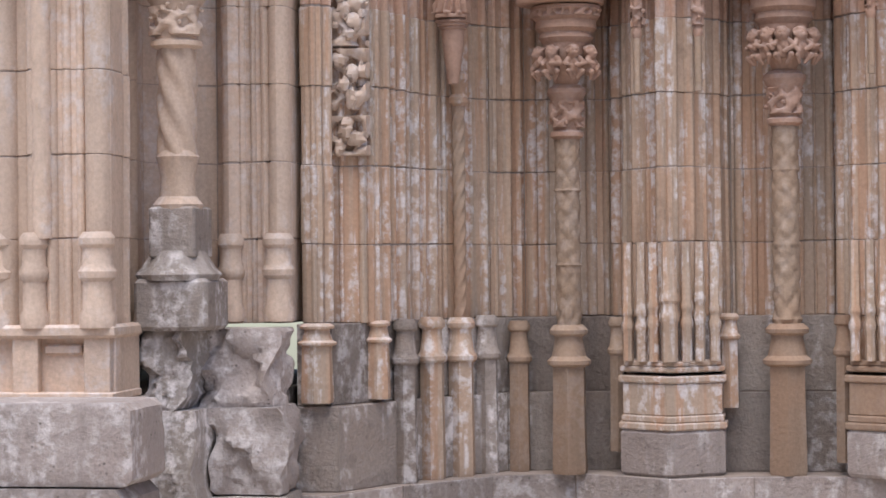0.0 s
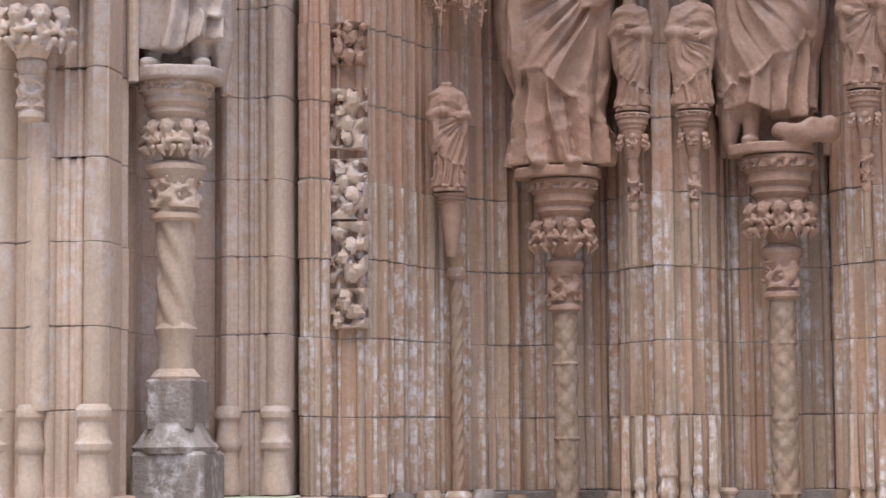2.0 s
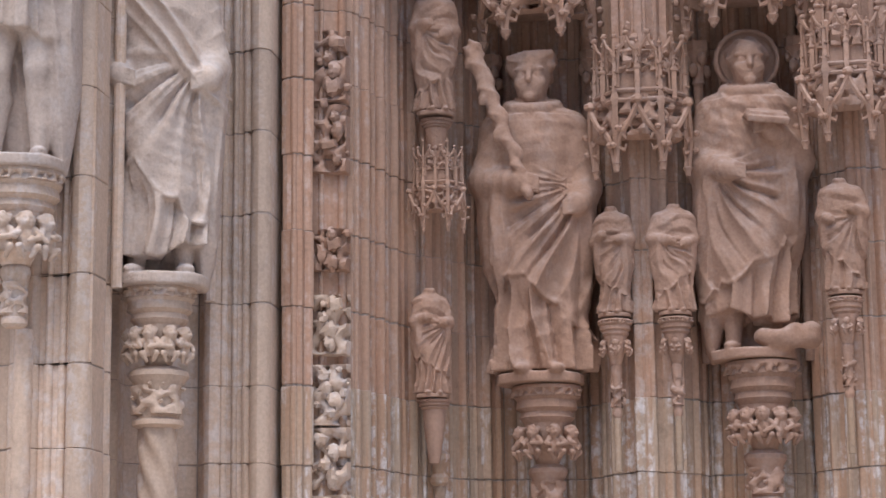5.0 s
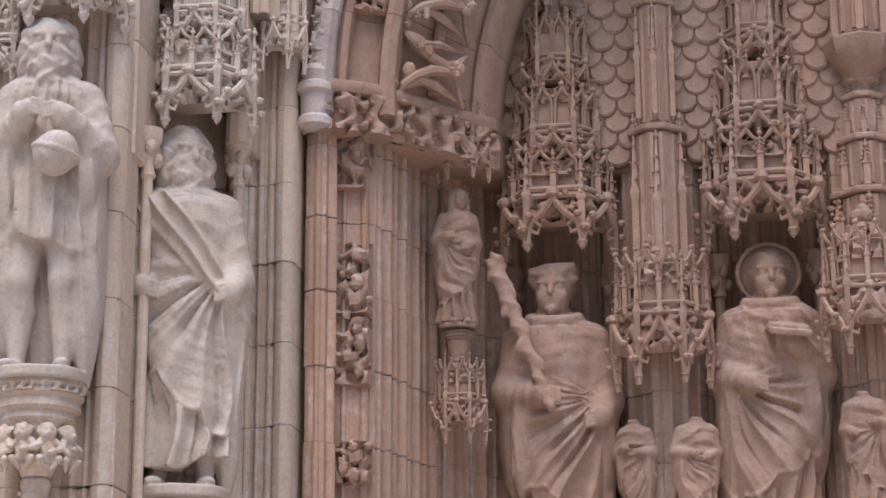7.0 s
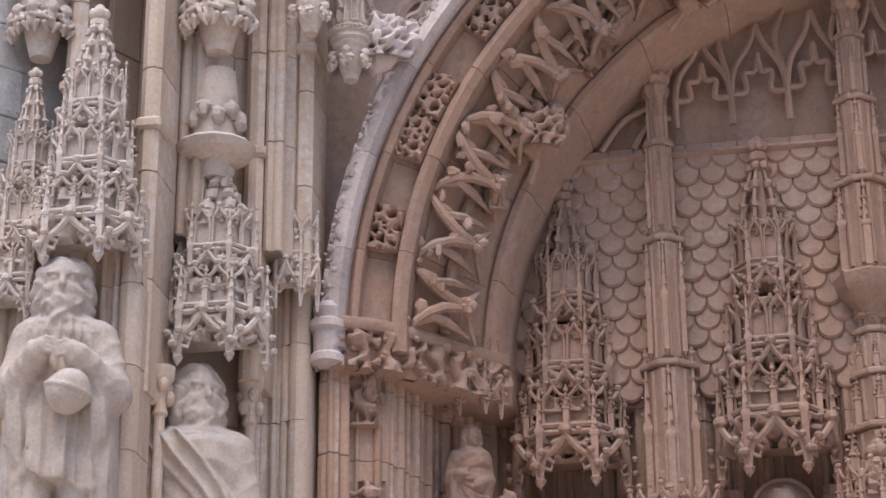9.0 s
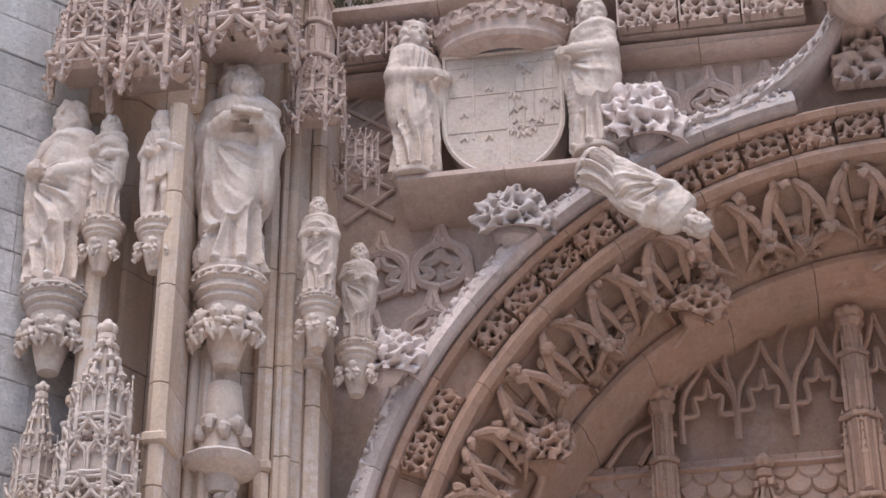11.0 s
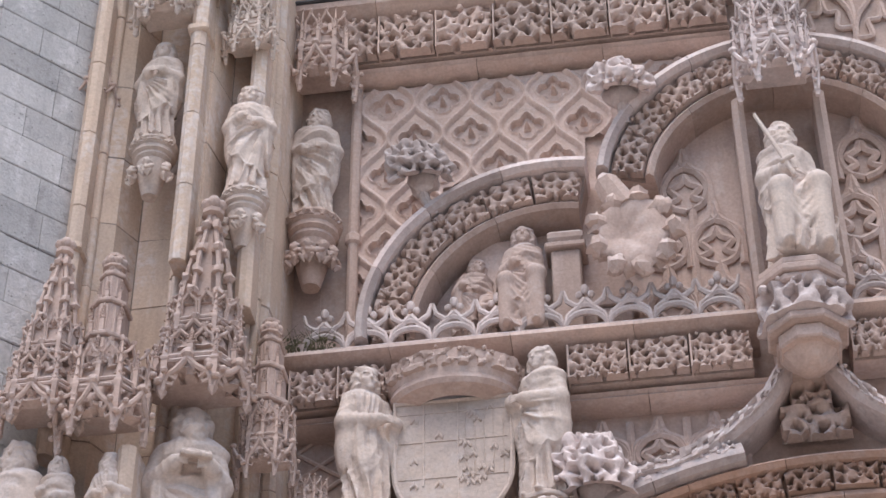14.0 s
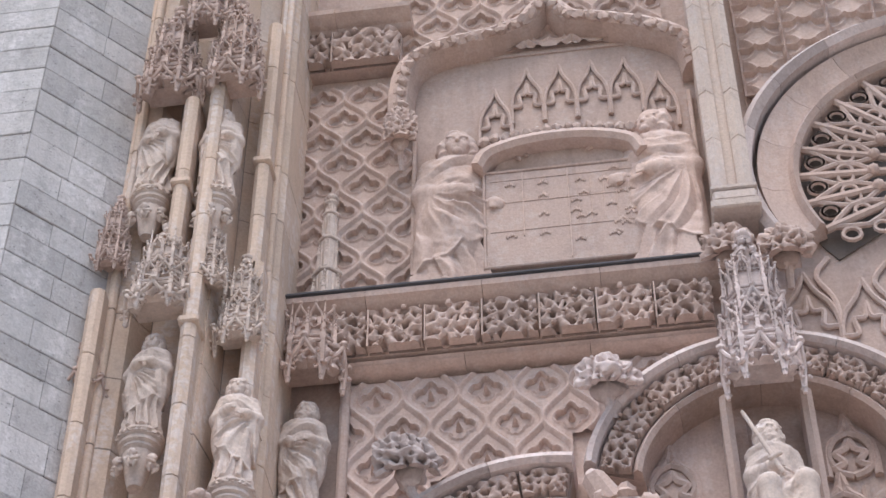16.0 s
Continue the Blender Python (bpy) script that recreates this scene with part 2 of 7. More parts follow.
# unseen walls, added behind and beside the camera to cut the low sky light
s = Shape().block(-60, 60, -26, -24, 0, 15, 0.02).block(-34, -32, -24, 13, 0, 12, 0.02).block(32, 34, -24, 13, 0, 12, 0.02)
solid("wall_street", s, PAVING, "plain unseen walls added behind the camera to hold back low sky light", "wall", kind="structure")


def ribbed(plan, ribs):
    """A plan line with round shafts worked on it: ribs are (segment, share of it, radius)."""
    out = []
    for i in range(len(plan) - 1):
        a, b = Vector(plan[i]), Vector(plan[i + 1])
        t = (b - a).normalized()
        nrm = Vector((t.y, -t.x))
        out.append(tuple(a))
        for s, r in sorted((s, r) for k, s, r in ribs if k == i):
            c = a.lerp(b, s)
            for w in range(7):
                q = math.pi * w / 6
                out.append(tuple(c - t * (r * math.cos(q)) + nrm * (r * math.sin(q) * 1.15)))
    out.append(tuple(plan[-1]))
    return out


def offset(plan, d):
    """The plan line moved back into the wall by d."""
    out = []
    for i, p in enumerate(plan):
        n = Vector((0, 0))
        for q, r in ((plan[i - 1], p) if i else (None, None), (p, plan[i + 1]) if i < len(plan) - 1 else (None, None)):
            if q is not None:
                t = Vector((r[0] - q[0], r[1] - q[1]))
                if t.length > 1e-6:
                    t.normalize()
                    n += Vector((-t.y, t.x))
        n = n.normalized() if n.length > 1e-6 else Vector((0, 1))
        out.append((p[0] + n.x * d, p[1] + n.y * d))
    return out


def coursed(name, plan, cuts, back, zs, mat, label, inset=0.008, mats=()):
    """A moulded wall in courses: each stone is a piece of the plan line from cut to cut, in front of a mortar core."""
    wall = thing(name, plan[0][0], plan[0][1], zs[0], label, "wall", kind="structure")
    ox, oy, oz = wall.location
    core = Shape()
    shift = [(x - ox, y - oy) for x, y in offset(plan, inset)]
    core.prism(shift + [(plan[-1][0] - ox, back - oy), (plan[0][0] - ox, back - oy)], 0, zs[-1] - oz, 0.0)
    part("core", core, MORTAR, wall, "recessed mortar joints")
    rng = random.Random(len(plan))
    idx = [0] + cuts + [len(plan) - 1]
    for j in range(len(zs) - 1):
        for a, b in zip(idx, idx[1:]):
            push = rng.uniform(-0.003, 0.006)
            seg = offset(plan[a:b + 1], push)
            t0 = (Vector(seg[1]) - Vector(seg[0])).normalized() * 0.003
            t1 = (Vector(seg[-1]) - Vector(seg[-2])).normalized() * 0.003
            seg[0] = (seg[0][0] + t0.x, seg[0][1] + t0.y)
            seg[-1] = (seg[-1][0] - t1.x, seg[-1][1] - t1.y)
            zc0, zc1 = zs[j] - oz + 0.002 + rng.uniform(0, 0.004), zs[j + 1] - oz - 0.002
            worn, rear = offset(seg, 0.003), offset(seg, 0.03)[::-1]
            s = Shape()
            rows = []
            for z, line in ((zc0, worn), (zc0 + 0.003, seg), (zc1 - 0.003, seg), (zc1, worn)):
                rows.append([(x - ox, y - oy, z + 0.004 * math.sin(x * 9 + j)) for x, y in line] + [(x - ox, y - oy, z) for x, y in rear])
            s.grid(rows, True)
            part("stone", s, rng.choice(mats) if mats and rng.random() < 0.12 else mat, wall)
    return wall


def levels(a, b, step, rng):
    out = [a]
    while out[-1] + step * 1.4 < b:
        out.append(out[-1] + step * rng.uniform(0.9, 1.1))
    return out + [b]


rng = random.Random(5)
CX, CZ = 0.84, 5.8          # centre of the great arch
COURSES = [1.31 + 0.42 * k for k in range(11)]

# splayed jamb and inner wall of the portal
plan = [(-2.60, 11.45), (-2.60, 11.04), (-2.51, 11.04), (-2.50, 11.20), (-2.28, 11.27), (-2.16, 11.72), (-2.06, 11.98), (-1.98, 12.02), (-1.80, 12.28), (-1.62, 12.46),
        (-1.10, 12.48), (-0.99, 12.26), (-0.76, 12.05), (-0.52, 12.22), (-0.42, 12.42), (0.18, 12.44), (0.24, 12.2), (0.46, 12.02), (0.75, 12.2), (1.3, 12.35)]
def filled(plan, pitch, sizes):
    """Shafts and fillets set close along every longer stretch of a plan line."""
    out, k = [], 0
    for i in range(len(plan) - 1):
        length = math.hypot(plan[i + 1][0] - plan[i][0], plan[i + 1][1] - plan[i][1])
        n = int(length / pitch)
        for j in range(n):
            out.append((i, (j + 0.5) / n, sizes[k % len(sizes)]))
            k += 1
    return out


ribs = filled(plan, 0.082, (0.034, 0.016, 0.026, 0.013, 0.03, 0.02))
full = ribbed(plan, ribs)
cuts, last = [], -9
for i, p in enumerate(full[1:-1], 1):
    if any(abs(p[0] - q[0]) + abs(p[1] - q[1]) < 1e-6 for q in (plan[3], plan[4], plan[6], plan[8], plan[9], plan[10], plan[12], plan[14], plan[15], plan[17])):
        cuts.append(i)
coursed("wall_jamb", full, cuts, 13.2, COURSES[:5], JAMB, "splayed portal jamb with clustered stone shafts in courses")
coursed("wall_jamb_top", full, cuts, 13.2, COURSES[4:] + [5.9], JAMB_ROSE, "rosy upper courses of the splayed portal jamb")

# damp plinth below the jamb
base_plan = ribbed([(-2.66, 11.4), (-2.64, 10.98), (-2.46, 11.0), (-2.1, 11.75), (-1.7, 12.3), (-1.05, 12.4), (-0.76, 11.98), (-0.46, 12.25), (0.2, 12.3), (0.46, 11.95), (1.3, 12.25)], [])
coursed("wall_plinth", base_plan, [2, 3, 4, 5, 6, 7, 8, 9], 13.2, [0.88, 1.31], DAMP, "damp stone plinth behind the shaft bases", mats=(JAMB,))
low = [(-2.75, 10.9), (-2.45, 10.86), (-2.15, 11.35), (-1.75, 11.95), (-1.3, 12.1), (-0.76, 11.8), (-0.3, 12.0), (0.2, 12.0), (0.7, 11.85), (1.3, 12.0)]
coursed("wall_footing", low, [1, 2, 3, 4, 5, 6, 7, 8], 13.2, [0, 0.22, 0.43], BLOCK, "rough grey footing stones under the portal jamb")
mid = [(-2.68, 11.3), (-2.66, 10.97), (-2.42, 10.98), (-2.1, 11.68), (-1.7, 12.22), (-1.05, 12.35), (-0.76, 11.95), (-0.46, 12.22), (0.2, 12.25), (0.46, 11.92), (1.3, 12.2)]
coursed("wall_plinth_low", mid, [2, 3, 4, 5, 6, 7, 8, 9], 13.2, [0.43, 0.88], DAMP, "weathered lower plinth stones with pale salt bloom", mats=(BLOCK,))


def base_shaft(x, y, z0, z1, r, mat, label, ringz=None):
    """A colonnette base: polygonal stalk with stepped rings and a bell."""
    b = thing("colonnette", x, y, z0, label, "colonnette", "bases along the jamb")
    h = z1 - z0
    s = Shape().lathe(0, 0, [(r * 1.02, 0), (r * 1.08, 0.02), (r, h * 0.55), (r, h * 0.72)], 6, turn=0.52)
    part("stalk", s, mat, b)
    s = Shape().lathe(0, 0, [(r, h * 0.72), (r * 1.22, h * 0.735), (r * 1.25, h * 0.76), (r * 0.98, h * 0.79), (r * 0.8, h * 0.9), (r * 0.82, h * 0.925), (r * 1.08, h * 0.94), (r * 1.1, h * 0.965), (r * 0.85, h)], 12)
    part("bell", s, mat, b)
    return b


for x, y, z0, r, m in ((-2.53, 10.98, 0.9, 0.085, JAMB), (-2.27, 11.32, 0.9, 0.06, JAMB), (-2.16, 11.5, 0.43, 0.065, DAMP), (-2.05, 11.72, 0.43, 0.07, JAMB), (-1.92, 11.92, 0.43, 0.075, JAMB),
                       (-1.8, 12.1, 0.43, 0.065, DAMP), (-1.63, 12.22, 0.43, 0.06, OCHRE), (-1.06, 12.2, 0.55, 0.05, OCHRE), (-0.43, 12.16, 0.8, 0.05, JAMB), (0.2, 12.1, 0.5, 0.05, OCHRE)):
    base_shaft(x, y, z0, 1.31 + rng.uniform(-0.02, 0.02), r, m, "moulded stone colonnette base with worn rings")

# faceted base under the clustered piers
for cx, cy in ((-0.745, 12.0), (0.50, 11.96)):
    b = thing("clustered_pedestal", cx, cy, 0.43, "faceted stone pier base with moulded tiers", "pedestal", "clustered pedestals")
    outline = lambda r: [(-r, 0.25), (-r, 0.02), (-0.02, -r * 0.62), (0.02, -r * 0.62), (r, 0.02), (r, 0.25)]
    for z0, z1, r in ((0.26, 0.3, 0.30), (0.3, 0.34, 0.285), (0.34, 0.52, 0.275), (0.52, 0.56, 0.30), (0.58, 0.61, 0.29), (0.61, 0.64, 0.27)):
        part("tier", Shape().prism(outline(r), z0, z1, 0.008), OCHRE if cx > 0 else JAMB, b)
    part("footing", Shape().prism(outline(0.29), 0, 0.26, 0.02), BLOCK, b, "rough grey footing")
    for k, (dx, dy, h) in enumerate(((-0.24, -0.02, 0.36), (-0.16, -0.08, 0.36), (-0.09, -0.12, 0.40), (0.0, -0.17, 0.46), (0.09, -0.12, 0.4), (0.16, -0.08, 0.46), (0.24, -0.02, 0.38))):
        rr = 0.045 if k == 3 else 0.03
        part("shaft_base", Shape().lathe(dx, dy, [(rr, 0.64), (rr, 0.62 + h * 0.5), (rr * 1.22, 0.63 + h * 0.52), (rr * 1.25, 0.645 + h * 0.54), (rr, 0.66 + h * 0.56), (rr * 0.95, 0.62 + h * 0.74), (rr * 1.2, 0.63 + h * 0.75), (rr * 1.2, 0.645 + h * 0.77), (rr * 0.96, 0.66 + h * 0.79), (rr * 0.9, 1.3)], 8), JAMB, b)

# front pier with the niche
pier = [(-5.2, 9.92), (-3.86, 9.92), (-3.72, 9.90), (-3.29, 9.90), (-3.29, 10.1), (-3.38, 10.36), (-3.38, 10.72), (-3.06, 10.98), (-3.02, 10.96), (-2.66, 10.96), (-2.66, 11.6)]
pribs = [(0, 0.75, 0.03), (0, 0.84, 0.055), (0, 0.93, 0.022), (2, 0.32, 0.03), (2, 0.66, 0.02), (8, 0.28, 0.024), (8, 0.64, 0.03), (1, 0.3, 0.06), (2, 0.15, 0.05), (2, 0.5, 0.022), (2, 0.86, 0.06), (4, 0.5, 0.03), (5, 0.4, 0.03), (8, 0.12, 0.055), (8, 0.45, 0.02), (8, 0.84, 0.06)]
pfull = ribbed(pier, pribs)
pcuts = [i for i, p in enumerate(pfull) if any(abs(p[0] - q[0]) + abs(p[1] - q[1]) < 1e-6 for q in (pier[1], pier[3], pier[5], pier[7]))]
coursed("wall_pier", pfull, pcuts, 13.0, [1.32, 1.76, 2.16, 2.57, 2.98, 3.42, 3.9, 4.35, 4.8, 5.25, 5.7, 6.15], PIER, "front pier with shafts and a statue niche")
coursed("wall_pier_foot", [(-5.2, 9.86), (-3.25, 9.86), (-3.25, 10.3), (-3.36, 10.5), (-3.05, 10.8), (-2.68, 10.86), (-2.68, 11.5)], [1, 3, 4, 5], 13.0, [0, 0.5, 0.98], DAMP, "eroded stone foot of the front pier", mats=(BLOCK,))
b = thing("panelled_plinth", -3.27, 9.84, 0.98, "panelled stone plinth of the front pier", "plinth")
part("foot_moulding", Shape().block(-1.93, 0, 0, 0.46, 0, 0.04), PIER, b)
part("cap_moulding", Shape().block(-1.93, 0.01, -0.01, 0.46, 0.3, 0.365, 0.015), PIER, b)
part("field", Shape().block(-1.93, -0.01, 0.08, 0.46, 0.03, 0.31), PIER, b)
for x in (-1.93, -1.43, -0.98, -0.51, -0.15):
    part("stile", Shape().block(x, x + 0.13, 0.02, 0.46, 0.03, 0.31), PIER, b)
for x in (-0.8, -0.36):
    part("panel_bead", Shape().block(x, x + 0.19, 0.05, 0.16, 0.22, 0.27, 0.01), PIER, b)
for x, y, r in ((-3.86, 9.9, 0.07), (-3.665, 9.87, 0.06), (-3.35, 9.87, 0.075), (-2.975, 10.92, 0.06), (-2.72, 10.92, 0.07)):
    b = thing("pier_colonnette", x, y, 1.33, "moulded stone base of a pier shaft", "colonnette", "bases on the pier")
    part("bell", Shape().lathe(0, 0, [(r * 1.15, 0), (r * 1.2, 0.06), (r * 0.98, 0.09), (r * 0.95, 0.22), (r * 1.2, 0.24), (r * 1.25, 0.27), (r, 0.3), (r * 0.95, 0.38), (r * 1.2, 0.4), (r * 1.2, 0.43), (r * 0.9, 0.46)], 12), PIER, b)


def rubble(name, x0, x1, y0, y1, z0, z1, mat, label, seed, amp=0.03):
    """A rough block with eroded faces."""
    s = Shape()
    n = 12
    rows = []
    for j in range(n + 1):
        z = j / n
        row = []
        for i in range(4 * n):
            k, w = divmod(i, n)
            w /= n
            x, y = ((w, 0), (1, w), (1 - w, 1), (0, 1 - w))[k]
            shrink = 1 - 0.10 * (max(0, abs(z - 0.5) * 2 - 0.8) / 0.2) ** 2 * 0.5
            p = Vector((x0 + (x1 - x0) * (0.5 + (x - 0.5) * shrink), y0 + (y1 - y0) * (0.5 + (y - 0.5) * shrink), z0 + (z1 - z0) * z))
            d = amp * (noise.noise(p * 6 + Vector((seed, 0, 0))) + 0.5 * noise.noise(p * 17))
            row.append((p.x + d, p.y + d * 1.2, p.z + (d * 0.4 if 0 < j < n else 0)))
        rows.append(row)
    s.grid(rows, True)
    return solid(name, s, mat, label, "stone block")


rubble("stone_block", -4.6, -3.02, 9.35, 9.86, 0.62, 1.0, BLOCK, "large pitted grey ashlar block against the pier", 1.0, 0.012)
rubble("stone_block", -4.9, -3.05, 9.33, 9.86, 0.0, 0.61, BLOCK, "grey ashlar block lying under another", 4.0, 0.012)
rubble("stone_block", -2.98, -2.62, 10.55, 10.95, 0.46, 0.9, BLOCK, "eroded block with white salt crust", 7.0, 0.05)
rubble("stone_block", -3.06, -2.68, 10.62, 10.95, 0.9, 1.3, BLOCK, "broken carved pier base, worn to lumps", 9.0, 0.07)
rubble("stone_block", -3.28, -3.06, 10.35, 10.8, 0.9, 1.3, DAMP, "broken carved moulding in the niche foot", 12.0, 0.06)
rubble("stone_block", -3.0, -2.6, 10.5, 10.95, 0.0, 0.45, DAMP, "low grey footing stone at the pier", 14.0, 0.03)
rubble("stone_block", -3.24, -3.0, 10.3, 10.85, 0.0, 0.9, DAMP, "damp upright stone beside the pier", 16.0, 0.03)

# upper pier and tower
up = [(-4.02, 11.3), (-4.02, 10.62), (-3.92, 10.35), (-3.72, 10.42), (-3.62, 10.62), (-3.36, 10.62), (-3.3, 10.36), (-3.12, 10.34), (-3.06, 10.66), (-2.90, 10.75), (-2.84, 10.62), (-2.72, 10.75), (-2.70, 11.35)]
ufull = ribbed(up, [(2, 0.3, 0.04), (6, 0.3, 0.035), (6, 0.75, 0.03), (10, 0.4, 0.035)])
coursed("wall_pier_upper", ufull, [i for i, p in enumerate(ufull) if any(abs(p[0] - q[0]) + abs(p[1] - q[1]) < 1e-6 for q in (up[2], up[4], up[6], up[8], up[10]))], 13.0, levels(6.15, 19.4, 0.62, rng), PIER, "upper pier with slender shafts in courses", mats=(PALE,))

tw = thing("wall_tower", -5.5, 9.6, 0, "pale grey ashlar corner tower beside the portal", "tower", kind="structure")
facets = [((-8.0, 9.75), (-4.5, 9.75)), ((-4.5, 9.75), (-3.7, 10.62)), ((-3.7, 10.62), (-3.68, 12.2))]
core = Shape().prism([(-2.5, 0.158), (0.996, 0.158), (1.79, 1.025), (1.78, 3.4), (-2.5, 3.4)], 0, 22, 0)
part("core", core, TOWER, tw, "recessed mortar joints")
r2 = random.Random(11)
for z0, z1 in zip(*(lambda q: (q, q[1:]))([0.0, 5.0, 6.0] + levels(6.3, 21, 0.27, r2))):
    for k, (a, b) in enumerate(facets):
        a, b = Vector(a), Vector(b)
        length = (b - a).length
        cutsu = [0.0]
        while length - cutsu[-1] > 0.75:
            cutsu.append(cutsu[-1] + r2.uniform(0.3, 0.62))
        if z1 - z0 > 0.9:
            cutsu = [0.0]
        cutsu.append(length)
        t = (b - a).normalized()
        nrm = Vector((t.y, -t.x))
        for u0, u1 in zip(cutsu, cutsu[1:]):
            proud = r2.uniform(0.0, 0.012)
            p0, p1 = a + t * (u0 + 0.002) + nrm * proud, a + t * (u1 - 0.002) + nrm * proud
            q0, q1 = a + t * (u0 + 0.009) + nrm * (proud - 0.006), a + t * (u1 - 0.009) + nrm * (proud - 0.006)
            s = Shape()
            rows = []
            for z, (m0, m1) in ((z0 + 0.002, (q0, q1)), (z0 + 0.01, (p0, p1)), (z1 - 0.01, (p0, p1)), (z1 - 0.002, (q0, q1))):
                m2, m3 = m1 - nrm * 0.12, m0 - nrm * 0.12
                rows.append([(m.x + 5.5, m.y - 9.6, z) for m in (m0, m1, m2, m3)])
            s.grid(rows, True)
            part("stone", s, TOWER, tw)

# upper wall, cut by the great arch
left = Shape()
left.block(-2.74, -2.50, 11.32, 12.6, 5.56, 19.4, 0.004)
n = 40
face, backf = [], []
xs = [-2.5 + (4.2 + 2.5) * i / n for i in range(n + 1)]
for yy, row in ((11.32, face), (12.3, backf)):
    row.append([(x, yy, CZ + math.sqrt(max(3.36 ** 2 - (x - CX) ** 2, 0))) for x in xs])
    row.append([(x, yy, 19.4) for x in xs])
left.grid([face[0], face[1], backf[1], backf[0], face[0]])
left.block(4.2, 6.5, 11.32, 12.6, 0, 19.4, 0.004)
solid("wall_upper", left, UPPER, "upper wall of warm limestone over the arch", "wall", kind="structure")
s = Shape().block(1.3, 4.2, 12.4, 13.2, 0, 5.6).block(-2.0, 4.2, 12.24, 13.2, 5.92, 9.4)
# out-of-view splay mirroring the jamb, added to shade the arch interior
s.prism([(4.2, 11.3), (4.2, 12.5), (2.9, 12.5), (3.5, 11.7)], 0, 9.3, 0.01)
solid("wall_inner", s, ROSE, "plain inner wall behind the portal figures, with an unseen splay added for shade", "wall", kind="structure")

# great arch: rings of mouldings
A0, A1 = 182, 10


def moulding(name, r, prof, mat, label, a0=A0, a1=A1, n=60, cx=CX, cz=CZ, cat="arch moulding"):
    """An arch moulding of separate curved stones with fine joints."""
    b = thing(name, cx, 11.2, cz, label, cat, "arch mouldings")
    k = max(3, round(abs(a1 - a0) * math.pi / 180 * r / 0.62))
    gap = math.degrees(0.0022 / r)
    for i in range(k):
        f0, f1 = a0 + (a1 - a0) * i / k, a0 + (a1 - a0) * (i + 1) / k
        s = Shape().bent(arc(0, 0, r, f0 - gap, f1 + gap, max(4, n // k + 2)), [(u, d - 11.2) for u, d in prof])
        part("voussoir", s, mat, b)
    return b


moulding("arch_hood", 3.44, [(-0.13, 11.25), (-0.13, 10.99), (-0.10, 10.95), (-0.05, 10.96), (0.0, 10.99), (0.03, 11.05), (0.02, 11.36), (-0.13, 11.36)], WORN, "lichen-grey hood moulding of the great arch", 182, 100)
moulding("arch_moulding", 3.31, [(0.0, 11.35), (0.0, 11.06), (-0.03, 11.03), (-0.06, 11.06), (-0.06, 11.35)], ROSE, "thin roll moulding round the great arch")
moulding("arch_hollow", 3.24, [(0.02, 11.4), (0.02, 11.16), (-0.22, 11.24), (-0.22, 11.4)], ROSE, "hollow band of the arch behind pierced leaves")
moulding("arch_moulding", 3.04, [(0.05, 11.4), (0.05, 11.18), (0.03, 11.13), (-0.01, 11.12), (-0.05, 11.16), (-0.06, 11.24), (-0.07, 11.4)], ROSE, "round moulding between the arch bands")
moulding("arch_soffit", 2.97, [(0.02, 11.5), (0.02, 11.28), (-0.36, 11.78), (-0.36, 12.0)], ROSE, "sloping soffit of the arch behind its tracery")
moulding("arch_moulding", 2.60, [(0.06, 12.0), (0.06, 11.74), (0.03, 11.70), (-0.01, 11.70), (-0.04, 11.75), (-0.05, 11.86), (-0.08, 11.92), (-0.10, 12.7), (0.06, 12.7)], ROSE, "inner roll moulding of the great arch")


